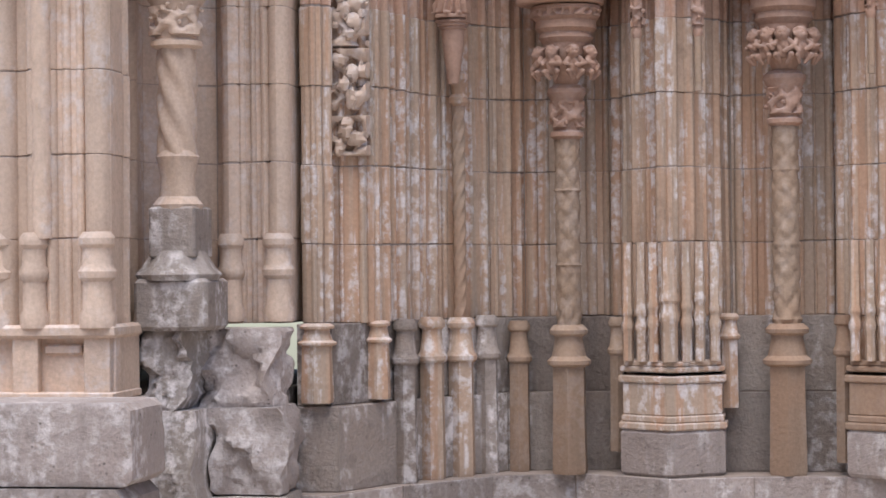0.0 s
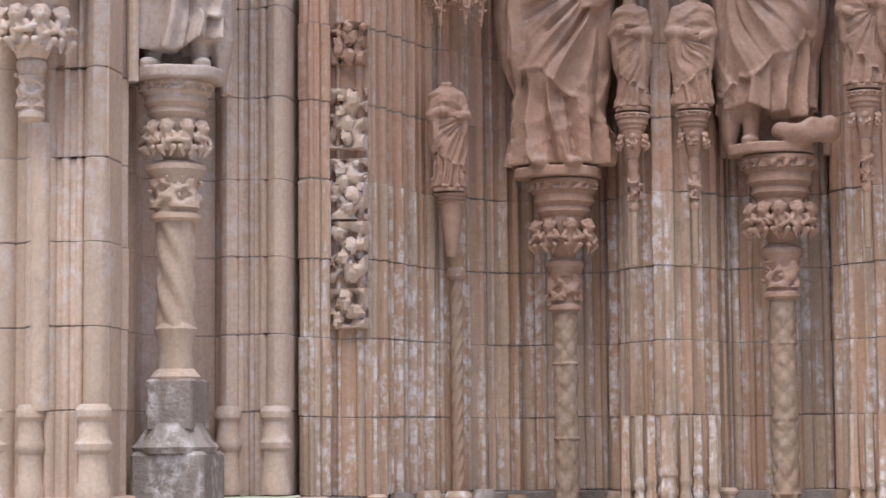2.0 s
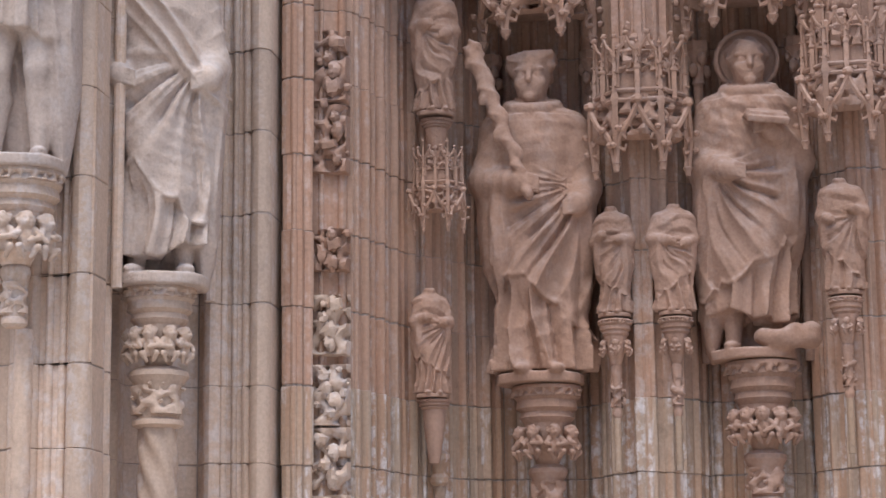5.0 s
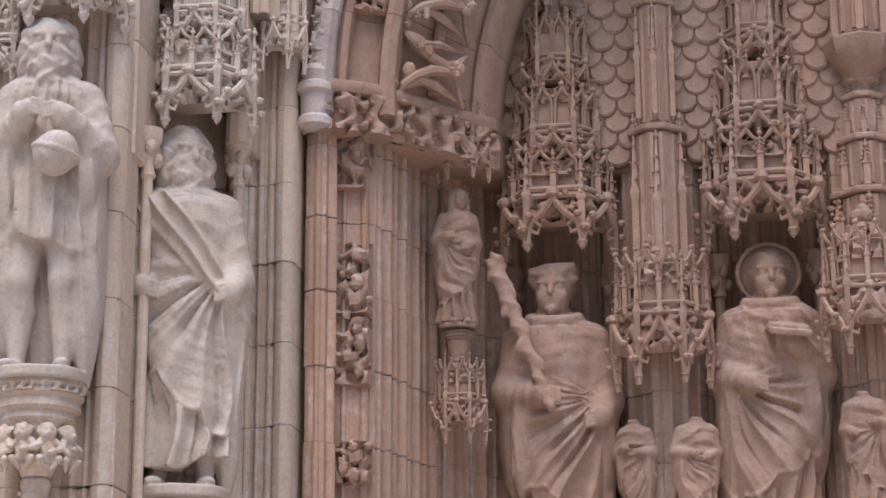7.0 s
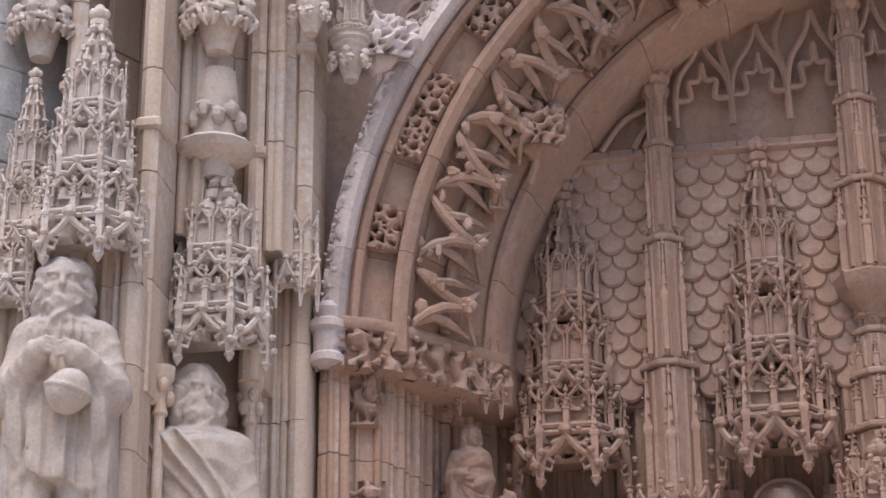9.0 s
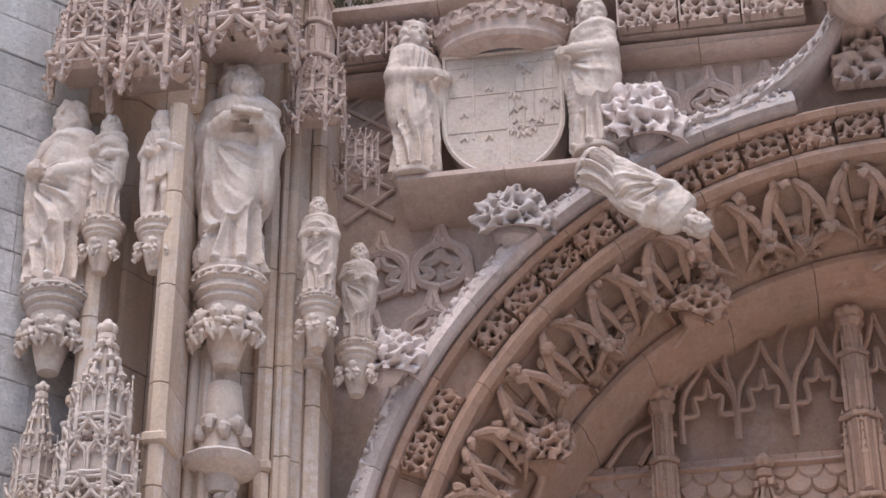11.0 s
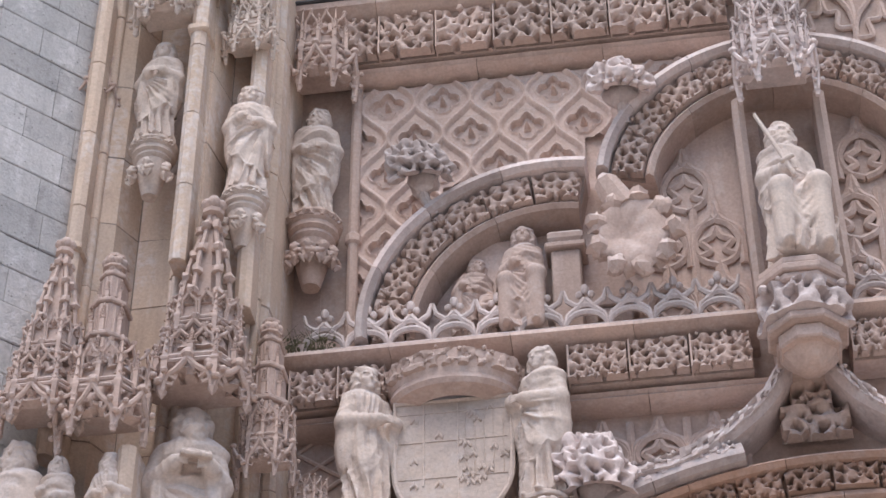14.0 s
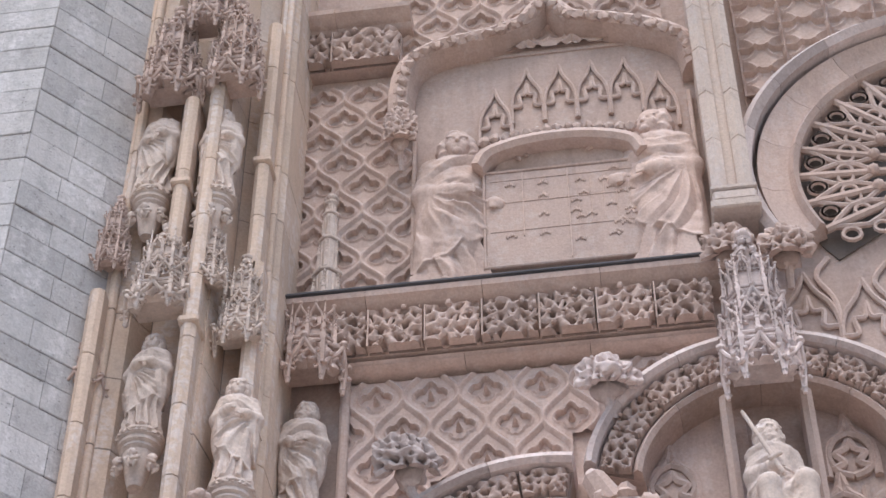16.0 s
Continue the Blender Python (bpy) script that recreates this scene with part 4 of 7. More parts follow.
    c.join(sl, np.maximum((np.sqrt((X / 0.128) ** 2 + ((Y + 0.01) / 0.115) ** 2) - r) * 0.115 / slim, np.abs(Z + 0.012) - 0.014) - 0.002, 0.006)
    verts, quads = c.skin()
    verts = verts * h
    verts[:, 1] *= deep
    me = bpy.data.meshes.new(name)
    me.from_pydata(verts.tolist(), [], quads.tolist())
    me.shade_smooth()
    me.materials.append(mat)
    ob = tagged(new(name, me), label, category, group)
    ob.location, ob.rotation_euler = (x, y, z + 0.022 * h), (0, 0, radians(turn))
    return ob


def crouching(k, rg):
    """A small worn figure, its head bowed and its limbs curled round the console; front is -y, its head about one across."""
    tuft = lambda x, y, z: 0.1 * np.sin(9 * z + 5 * x) * np.sin(8 * y + 6 * x)
    q = rg.choice((-1, 1))
    k.blob((0.1 * q, -0.1, 0.4), (0.5, 0.52, 0.56), 0.12)
    k.blob((0.1 * q, 0.08, 0.58), (0.58, 0.52, 0.48), 0.08, ridge=tuft)
    k.blob((0.12 * q, -0.6, 0.34), (0.1, 0.14, 0.14), 0.08)
    for e in (-1, 1):
        k.blob((0.1 * q + 0.2 * e, -0.58, 0.5), (0.12, 0.1, 0.08), 0.05, cut=True)
    k.blob((0, 0.1, -0.6), (0.55, 0.5, 0.8), 0.15, ridge=lambda x, y, z: 0.07 * np.sin(9 * x + 5 * z))
    for e in (-1, 1):
        el = (0.85 * e, -0.25, -0.5 + rg.uniform(-0.2, 0.2))
        k.limb((0.45 * e, 0.0, -0.1), el, 0.24, 0.2, 0.1)
        k.limb(el, (0.3 * e + 0.3 * q, -0.55, -0.75 + rg.uniform(-0.3, 0.4)), 0.2, 0.16, 0.08)
        kn = (0.6 * e, -0.4, -1.2)
        k.limb((0.3 * e, 0.1, -1.2), kn, 0.26, 0.22, 0.1)
        k.limb(kn, (0.25 * e, -0.1, -1.75), 0.2, 0.14, 0.08)
    return k


def corbel(x, y, ztop, w, hm, hc, mat, label, group="corbels under the figures", stem=0.0, heads=5, seed=0, rstem=None, twisted=False, back=0.0):
    """A console: ringed mouldings over a wreath of small carved lumps, with a stalk or a column below."""
    rg = random.Random(seed)
    c = thing("corbel", x, y, ztop, label, "corbel", group)
    r = w / 2
    prof = [(r * 0.8, -0.002), (r * 0.98, -0.01), (r, -hm * 0.14), (r * 0.9, -hm * 0.2), (r * 0.94, -hm * 0.34), (r * 0.85, -hm * 0.42), (r * 0.88, -hm * 0.62), (r * 0.74, -hm * 0.72), (r * 0.78, -hm * 0.86), (r * 0.66, -hm)]
    s = Shape().lathe(0, 0, prof[::-1], 18, turn=0.2)
    pierced(s, lambda u, v: ((lambda a: (Vector((math.cos(a) * r * 0.95, math.sin(a) * r * 0.95, -hm * 0.34 + v)), Vector((-math.sin(a), math.cos(a), 0)), Vector((0, 0, 1)), Vector((math.cos(a), math.sin(a), 0))))(math.pi + u / r)),
            math.pi * r, hm * 0.24, hm * 0.04, hm * 0.11, 60, rg, 0.3, 0.4)
    part("moulding", s, mat, c)
    part("core", Shape().lathe(0, 0, [(r * 0.3, -hm - hc), (r * 0.42, -hm - hc * 0.75), (r * 0.6, -hm - hc * 0.3), (r * 0.66, -hm * 0.98)], 14), mat, c)
    for i in range(heads):
        a = math.pi + math.pi * (i + 0.5) / heads
        rr, hs = r * 0.78, w * 0.17
        px, py, pz = rr * math.cos(a), rr * math.sin(a), -hm - hc * 0.36
        k = crouching(Clay(13 if w > 0.3 else 9, (-1.4, -1.3, -2.1), (1.4, 1.3, 1.2)), rg)
        verts, quads = k.skin()
        ca, sa = math.cos(a + math.pi / 2), math.sin(a + math.pi / 2)
        s = Shape().add([(px + (ca * v[0] - sa * v[1]) * hs, py + (sa * v[0] + ca * v[1]) * hs, pz + v[2] * hs) for v in verts.tolist()], quads.tolist())
        part("carved_lump", s, mat, c)
    if stem:
        rs = rstem or r * 0.36
        z0 = -hm - hc
        s = Shape().lathe(0, 0, [(rs * 0.95, z0 - 0.3), (rs * 1.25, z0 - 0.285), (rs * 1.25, z0 - 0.262), (rs * 1.02, z0 - 0.25), (rs * 1.1, z0 - 0.12), (rs * 1.28, z0 - 0.07), (rs * 1.5, z0 - 0.04), (rs * 1.45, z0 - 0.015), (rs * 1.0, z0 + 0.01)], 14)
        pierced(s, lambda u, v: ((lambda a: (Vector((math.cos(a) * rs * 1.18, math.sin(a) * rs * 1.18, z0 - 0.24 + v)), Vector((-math.sin(a), math.cos(a), 0)), Vector((0, 0, 1)), Vector((math.cos(a), math.sin(a), 0))))(math.pi * 0.95 + u / rs)),
                3.4 * rs, 0.16, 0.014, 0.03, 60, rg, 0.35, 0.5)
        part("capital", s, mat, c, "small leaf capital")
        rows = []
        zt, zb = z0 - 0.29, z0 - stem
        steps = max(8, int((zt - zb) / (0.012 if rs > 0.05 else 0.03)))
        turns = 40 if rs > 0.05 else 16
        for j in range(steps + 1):
            zz = zb + (zt - zb) * j / steps
            row = []
            for i in range(turns):
                b = 6.2832 * i / turns
                if twisted:
                    k = 0.1 * math.cos(5 * (b + zz * 6))
                else:
                    net = abs(math.sin(2 * b + zz * 26)) * abs(math.sin(2 * b - zz * 26))
                    k = 0.16 * (net ** 0.5 - 0.5) + 0.10 * noise.noise(Vector((math.cos(b) * 3, math.sin(b) * 3, zz * 22)))
                    k += 0.14 * max(0, 1 - abs((zz % 0.42) - 0.21) / 0.012)
                row.append((rs * 0.9 * (1 + k) * math.cos(b), rs * 0.9 * (1 + k) * math.sin(b), zz))
            rows.append(row)
        part("shaft", Shape().grid(rows, True), COLUMN if mat is ROSE else mat, c, "slender column with worn carving").location.y = back
    return c


# ---- canopies ----
def pinnacle(s, x, y, z0, z1, r, rg, crockets=3):
    """A slim post with a gabled cap, crockets and a knob."""
    h = z1 - z0
    s.lathe(x, y, [(r, z0), (r, z0 + h * 0.45), (r * 1.35, z0 + h * 0.47), (r * 1.35, z0 + h * 0.5), (r * 0.85, z0 + h * 0.53), (r * 0.2, z1 - r)], 4, turn=0.785)
    for k in range(crockets):
        zz = z0 + h * (0.58 + 0.34 * k / crockets)
        rr = r * (0.95 - 0.62 * (k + 0.5) / crockets)
        for q in range(4):
            a = q * math.pi / 2 + 0.3
            s.blob((x + rr * 1.3 * math.cos(a), y + rr * 1.3 * math.sin(a), zz), r * 0.42, r * 0.42, r * 0.36, 5, 3)
    s.blob((x, y, z1 - r * 0.7), r * 0.7, r * 0.7, r * 0.6, 6, 4)
    s.blob((x, y, z1 + r * 0.2), r * 0.35, r * 0.35, r * 0.5, 5, 4)
    s.lathe(x, y, [(r * 0.05, z0 - r * 2.2), (r * 0.9, z0 - r * 0.9), (r * 1.25, z0 - r * 0.3), (r, z0)], 6)


def ogee(s, a, b, z, rise, r, out, drop=0.0, cusps=True):
    """An ogee arch between two corners, with cusps and a tip that leans out."""
    a, b = Vector(a), Vector(b)
    mid, half = (a + b) / 2, (b - a) / 2
    for q in (-1, 1):
        pts = []
        for i in range(9):
            t = i / 8
            wdt = math.cos(t * math.pi / 2) ** 0.8 if t < 0.6 else math.cos(0.6 * math.pi / 2) ** 0.8 * (1 - t) / 0.4
            hgt = rise * (0.62 * math.sin(min(t / 0.6, 1) * math.pi / 2) + 0.38 * max(0, (t - 0.6) / 0.4) ** 1.4)
            c = mid + half * q * wdt + out * (0.25 * t * rise)
            pts.append((c.x, c.y, z + hgt - drop))
        s.tube(pts, r, 6)
        if cusps:
            for i in (2, 4):
                p = Vector(pts[i])
                inward = (Vector((mid.x, mid.y, z + rise * 0.3)) - p).normalized()
                s.tube([p, p + inward * r * 2.6 + Vector((0, 0, -r * 0.5)), p + inward * r * 3.2 + Vector((0, 0, r * 1.6))], [r * 0.8, r * 0.7, r * 0.35], 5)
                s.blob(p + Vector((out.x, out.y, 0)) * r * 1.2 - inward * r * 1.3, r * 1.3, r * 1.3, r * 1.1, 6, 4)
    tip = mid + out * (0.25 * rise)
    s.blob((tip.x, tip.y, z + rise + r * 1.5 - drop), r * 1.9, r * 1.9, r * 1.6, 7, 5, 0.5, z)


def canopy(x, y, z, w, h, mat, label, seed, group="canopies over the figures", tiers=2, spire=True, deep=0.85, share=0.86):
    """A Gothic canopy: a faceted crown of ogee arches with hanging tips, openwork storeys, pinnacles and a spire."""
    rg = random.Random(seed)
    c = thing("canopy", x, y, z, label, "canopy", group)
    z0, rad = 0.0, w / 2
    th = h * (share if spire else 0.98) / tiers
    for t in range(tiers):
        nf = 3 if t < 2 else 3
        corners = [Vector((rad * math.cos(math.pi + math.pi * i / nf), rad * deep * math.sin(math.pi + math.pi * i / nf))) for i in range(nf + 1)]
        lip = th * (0.48 if t == 0 else 0.4)
        s = Shape()
        body = [(p.x * 0.82, p.y * 0.82) for p in corners] + [(rad * 0.8, rad * 0.55), (-rad * 0.8, rad * 0.55)]
        s.prism(body, z0 + lip * 0.75, z0 + th * 0.98, 0.01)
        part("storey", s, mat, c)
        s = Shape()
        for a, b in zip(corners, corners[1:]):
            out = ((a + b) / 2).normalized()
            tr = rad * 0.064
            ogee(s, a, b, z0, lip * 1.05, tr, out)
            for zz in (z0 + lip * 1.18, z0 + lip * 1.34):
                s.tube([(a.x, a.y, zz), (b.x, b.y, zz)], tr * 0.9, 6)
            length = (b - a).length
            e = Vector(((b - a).x, (b - a).y, 0)).normalized()
            o3 = Vector((out.x, out.y, 0))
            a3 = Vector((a.x, a.y, 0))
            pierced(s, lambda u, v: (a3 * 0.97 + e * u + Vector((0, 0, z0 + lip * 0.55 + v)), e, Vector((0, 0, 1)), o3), length, lip * 0.75, tr * 0.8, tr * 2.3, 70, rg, 0.3, 0.4, 260)
            # openwork above the cornice: lancets with rings
            m = 2
            for k in range(m):
                p, q = a.lerp(b, (k + 0.08) / m), a.lerp(b, (k + 0.92) / m)
                zz = z0 + lip * 1.4
                ogee(s, p * 0.93, q * 0.93, zz + th * 0.16, th * 0.24, tr * 0.6, out, cusps=False)
                for pp in (p, q):
                    s.tube([(pp.x * 0.93, pp.y * 0.93, zz), (pp.x * 0.93, pp.y * 0.93, zz + th * 0.2)], tr * 0.6, 5)
            pierced(s, lambda u, v: (a3 * 0.9 + e * u + Vector((0, 0, z0 + th * 0.78 + v)), e, Vector((0, 0, 1)), o3), length * 0.9, th * 0.2, tr * 0.7, tr * 1.9, 50, rg, 0.3, 0.5, 160)
        arcade = part("arcade", s, mat, c, "pierced ogee arches with hanging tips")
        for i, p in enumerate(corners):
            s = Shape()
            pinnacle(s, p.x, p.y, z0 + lip * 0.15, z0 + th * rg.uniform(0.95, 1.2), rad * 0.09, rg)
            part("pinnacle", s, mat, arcade)
        if t == 0:
            for a, b in zip(corners, corners[1:]):
                p = (a + b) / 2 * 1.04
                s = Shape()
                pinnacle(s, p.x, p.y, z0 + lip * 1.25, z0 + th * 1.05, rad * 0.075, rg)
                part("pinnacle", s, mat, c)
        z0 += th * 0.84
        rad *= 0.76
    if spire:
        s = Shape()
        top, crockets = h, []
        s.lathe(0, 0, [(rad * 0.6, z0), (rad * 0.45, z0 + (top - z0) * 0.3), (rad * 0.2, top * 0.97)], 6)
        for i in range(6):
            a = 6.283 * i / 6 + 0.2
            s.tube([(rad * 0.95 * math.cos(a), rad * 0.8 * math.sin(a), z0), (rad * 0.7 * math.cos(a), rad * 0.6 * math.sin(a), z0 + (top - z0) * 0.45), (0.02 * math.cos(a), 0.02 * math.sin(a), top * 0.97)], rad * 0.1, 5)
            for k in range(4):
                t = (k + 0.5) / 4.4
                crockets.append(((rad * (1 - t * 0.8) * math.cos(a), rad * (1 - t * 0.8) * 0.95 * math.sin(a), z0 + (top - z0) * t), i + k))
        s.lathe(0, 0, [(0.01, top * 0.95), (rad * 0.42, top * 0.965), (rad * 0.42, top * 0.985), (0.01, top)], 8)
        top_part = part("spire", s, mat, c, "crocketed spire")
        for p, i in crockets:
            part("crocket", Shape().blob(p, rad * 0.24, rad * 0.24, rad * 0.2, 6, 4, 0.7, i), mat, top_part)
        knob = [((rad * 0.25 * math.cos(6.283 * i / 5), rad * 0.25 * math.sin(6.283 * i / 5), top + rad * 0.15), (rad * 0.22, rad * 0.22, rad * 0.26)) for i in range(5)]
        part("finial", fused(knob + [((0, 0, top + rad * 0.35), (rad * 0.25, rad * 0.25, rad * 0.3))]), mat, top_part, "leafy knob")
    return c


def tall_pinnacle(x, y, z0, z1, w, mat, label, seed, group="tall pinnacles"):
    """A tall buttress pinnacle in offsets, with blind panels, small pinnacles and a flat cap."""
    rg = random.Random(seed)
    c = thing("pinnacle_pier", x, y, z0, label, "pinnacle", group)
    h = z1 - z0
    zz, r = 0.0, w / 2
    for k in range(4):
        hh = h * (0.3, 0.28, 0.22, 0.14)[k]
        stage = part("stage", Shape().prism([(-r, 0.12), (-r, -r * 0.3), (-r * 0.35, -r), (r * 0.35, -r), (r, -r * 0.3), (r, 0.12)], zz, zz + hh, 0.01), mat, c)
        part("offset_moulding", Shape().prism([(-r * 1.2, 0.12), (-r * 1.2, -r * 0.4), (-r * 0.4, -r * 1.2), (r * 0.4, -r * 1.2), (r * 1.2, -r * 0.4), (r * 1.2, 0.12)], zz + hh, zz + hh + 0.035, 0.008), mat, stage)
        for q in (-0.62, -0.2, 0.2, 0.62):
            part("shaft", Shape().lathe(q * r, -r * (1.02 if abs(q) < 0.3 else 0.68), [(r * 0.12, zz + 0.04), (r * 0.12, zz + hh - 0.02)], 8), mat, stage)
        zz += hh + 0.03
        r *= 0.74
    for k in range(4):
        rr = w / 2 * (0.74 ** k)
        za = h * (0, 0.33, 0.62, 0.82)[k]
        hh = h * (0.34, 0.3, 0.22, 0.15)[k]
        for q in (-1, 0, 1):
            s = Shape()
            pinnacle(s, q * rr * 0.95, -rr * (0.45 if q else 1.1), za + 0.03, za + hh * (1.0 if q else 0.86), rr * 0.2, rg)
            part("pinnacle", s, mat, c)
    part("finial", fused([((w * 0.2 * math.cos(6.283 * i / 7), w * 0.2 * math.sin(6.283 * i / 7), h * 0.985 + 0.02), (w * 0.12, w * 0.12, w * 0.14)) for i in range(7)] + [((0, 0, h * 0.985), (w * 0.2, w * 0.2, w * 0.16))]), mat, c)
    part("cap", Shape().lathe(0, 0, [(w * 0.15, h * 0.93), (w * 0.3, h * 0.955), (w * 0.3, h * 0.97), (w * 0.1, h * 0.99)], 8), mat, c)
    return c


# ---- foliage ----
def leaf_clump(x, y, z, w, h, mat, label, seed, lean=0.0, group="leaf clumps on the arches"):
    """A large crocket: a bossed, pierced, curling leaf."""
    rg = random.Random(seed)
    c = thing("leaf_crocket", x, y, z, label, "crocket", group)
    s = Shape()

    def place(u, v):
        a = math.pi * 1.08 + 2.85 * u
        b = -0.45 + 1.75 * v
        d = Vector((math.cos(a) * math.cos(b), math.sin(a) * math.cos(b), math.sin(b)))
        lump = 1 + 0.24 * noise.noise(d * 2.6 + Vector((seed, 0, 0)))
        p = Vector((d.x * w / 2 * lump + lean * (d.z + 0.5) * h * 0.5, d.y * w * 0.4 * lump, h * 0.45 + d.z * h * 0.5 * lump))
        t = Vector((-math.sin(a), math.cos(a), 0))
        return p, t, d.cross(t), d
    L, M = w * 1.25, h * 0.85
    rr = min(w, h)
    pierced(s, lambda u, v: place(u / L, v / M), L, M, rr * 0.034, rr * 0.085, 900, rg, 0.3, 0.2, 4600)
    part("leaf", s, mat, c)
    s = Shape()
    s.blob((lean * h * 0.1, 0.06 * w, h * 0.42), w * 0.26, w * 0.2, h * 0.28, 12, 9, 0.3, seed)
    s.tube([(-lean * h * 0.5, 0.1, -h * 0.12), (0, 0.05, h * 0.1), (lean * h * 0.2, 0, h * 0.4)], [w * 0.07, w * 0.08, w * 0.08], 8)
    part("stalk", s, mat, c)
    return c


def frieze(x0, x1, y, z0, z1, mat, label, seed, unit=0.42):
    """A pierced leaf frieze in panels before a plain hollow."""
    f = thing("leaf_frieze", x0, y, z0, label, "frieze", "pierced friezes")
    h = z1 - z0
    n = max(1, round((x1 - x0) / unit))
    u = (x1 - x0) / n
    part("backing", Shape().block(0, x1 - x0, 0.09, 0.3, 0, h, 0.004), mat, f)
    kinds = []
    for k in range(3):
        rg = random.Random(seed * 7 + k)
        s = Shape()
        pierced(s, flat(0.008, 0, 0.0), u - 0.016, h, h * 0.04, h * 0.125, 800, rg, 0.27, 0.25, 4200)
        # a winding stem
        s.tube([(0.01 + (u - 0.02) * i / 14, 0.02, h * (0.5 + 0.34 * math.sin(i * 0.9 + k))) for i in range(15)], h * 0.045, 6)
        s.block(0, 0.012, -0.02, 0.1, 0, h, 0.002)
        kinds.append(s.mesh("frieze_panel", mat))
    for i in range(n):
        part("frieze_panel", kinds[i % 3], mat, f).location = (i * u, 0, 0)
    return f


def cornice(x0, x1, y, z, prof, mat, label):
    """A straight moulding along the wall in stones; prof is (depth, height) from the wall's face and z."""
    c = thing("cornice", x0, y, z, label, "cornice", "cornices")
    n = max(1, round((x1 - x0) / 0.85))
    for i in range(n):
        a, b = (x1 - x0) * i / n + 0.002, (x1 - x0) * (i + 1) / n - 0.002
        s = Shape().grid([[(q, d, e) for d, e in prof] for q in (a, b)], True)
        part("stone", s, mat, c)
    return c


def tracery(name, strokes, y, r, mat, label, category="tracery", group="blind tracery"):
    """Raised flowing tracery: each stroke is a curve through a few points (x, z)."""
    x0, z0 = strokes[0][0]
    t = thing(name, x0, y, z0, label, category, group)
    for st in strokes:
        s = Shape()
        s.tube([(p.x - x0, 0, p.y - z0) for p in curve(st, 6)], r, 6)
        part("rib", s, mat, t)
    return t


# ---- portal figures ----
FIG = "large standing figures"
figure("statue", -3.62, 9.70, 3.90, 1.83, "pale weathered statue of a bearded saint holding an orb", PALE, 21, 8, FIG, orb=True, tunic=True, gaze=0.15, rh=(0.05, -0.15, 0.69), lh=(-0.03, -0.15, 0.7), side=1)
figure("statue", -3.11, 10.42, 3.43, 1.92, "pale statue of a long-haired bearded man in a draped mantle", PALE, 34, 14, FIG, bare=True, gaze=0.45, sash=True, side=1, rh=(0.12, -0.1, 0.52), lh=(-0.11, -0.09, 0.53))
figure("statue", -1.36, 12.12, 3.09, 1.89, "rose stone statue of a cowled saint raising a branch", ROSE, 52, 4, FIG, staff=True, beard=False, slim=1.12, gaze=-0.1, hat=True, cowl=True, side=1, rh=(0.12, -0.11, 0.5), lh=(-0.03, -0.15, 0.57))
figure("statue", -0.15, 12.12, 3.19, 1.82, "rose stone statue of a haloed friar with an open book", ROSE, 63, 2, FIG, halo=True, book=(0.06, -0.15, 0.71), beard=False, slim=1.1, gaze=0.1, nod=0.15, cowl=True, side=-1, lump=True, hem=0.1, rh=(0.06, -0.14, 0.69), lh=(-0.05, -0.14, 0.55))
SML = "small figures in the jamb"
figure("statuette", -1.94, 11.80, 2.99, 0.68, "headless small rose stone figure on a bracket", ROSE, 71, 20, SML, False, headless=True)
figure("statuette", -1.90, 11.78, 4.60, 0.82, "small rose stone figure under a little canopy", ROSE, 72, 20, SML, False, beard=False)
figure("statuette", -0.92, 12.0, 3.44, 0.70, "headless small figure beside a clustered shaft", ROSE, 73, -12, SML, False, headless=True)
figure("statuette", -0.58, 12.0, 3.44, 0.70, "headless small figure in heavy drapery", ROSE, 74, 12, SML, False, headless=True, slim=1.25)
figure("statuette", 0.36, 11.86, 3.50, 0.72, "small worn figure on the next clustered shaft", ROSE, 75, -10, SML, False, headless=True, slim=1.2)

corbel(-3.62, 9.72, 3.90, 0.46, 0.22, 0.24, PIER, "pale stone corbel with crouching carved lumps", stem=1.68, seed=1, rstem=0.05, back=0.14)
corbel(-3.11, 10.42, 3.43, 0.38, 0.20, 0.22, PIER, "stone corbel on a twisted column in the niche", stem=0.86, seed=2, rstem=0.105, twisted=True)
corbel(-1.33, 12.12, 3.08, 0.40, 0.22, 0.24, ROSE, "rose stone corbel with four carved heads on a column", stem=1.36, seed=3, rstem=0.075, heads=4)
corbel(-0.11, 12.12, 3.18, 0.42, 0.25, 0.26, ROSE, "rose stone corbel with grappling carved shapes on a column", stem=1.4, seed=4, rstem=0.08)
for x, y, z, sd in ((-0.92, 12.0, 3.43, 5), (-0.58, 12.0, 3.43, 6), (0.36, 11.86, 3.49, 7)):
    corbel(x, y, z, 0.2, 0.1, 0.16, ROSE, "small leaf corbel on a thin shaft", stem=0.6, seed=sd, rstem=0.022, heads=3)
corbel(-1.93, 11.82, 2.985, 0.2, 0.06, 0.3, ROSE, "plain worn bracket under a small figure", seed=8, heads=0)
corbel(-1.90, 11.80, 4.59, 0.2, 0.06, 0.16, ROSE, "small moulded bracket under a figure", seed=9, heads=0)
for x, y, z0, z1, r, m in ((-1.33, 12.1, 0.43, 1.27, 0.1, OCHRE), (-0.11, 12.1, 0.43, 1.27, 0.11, OCHRE)):
    base_shaft(x, y, z0, z1, r, m, "tall ochre column base with a stepped bell")
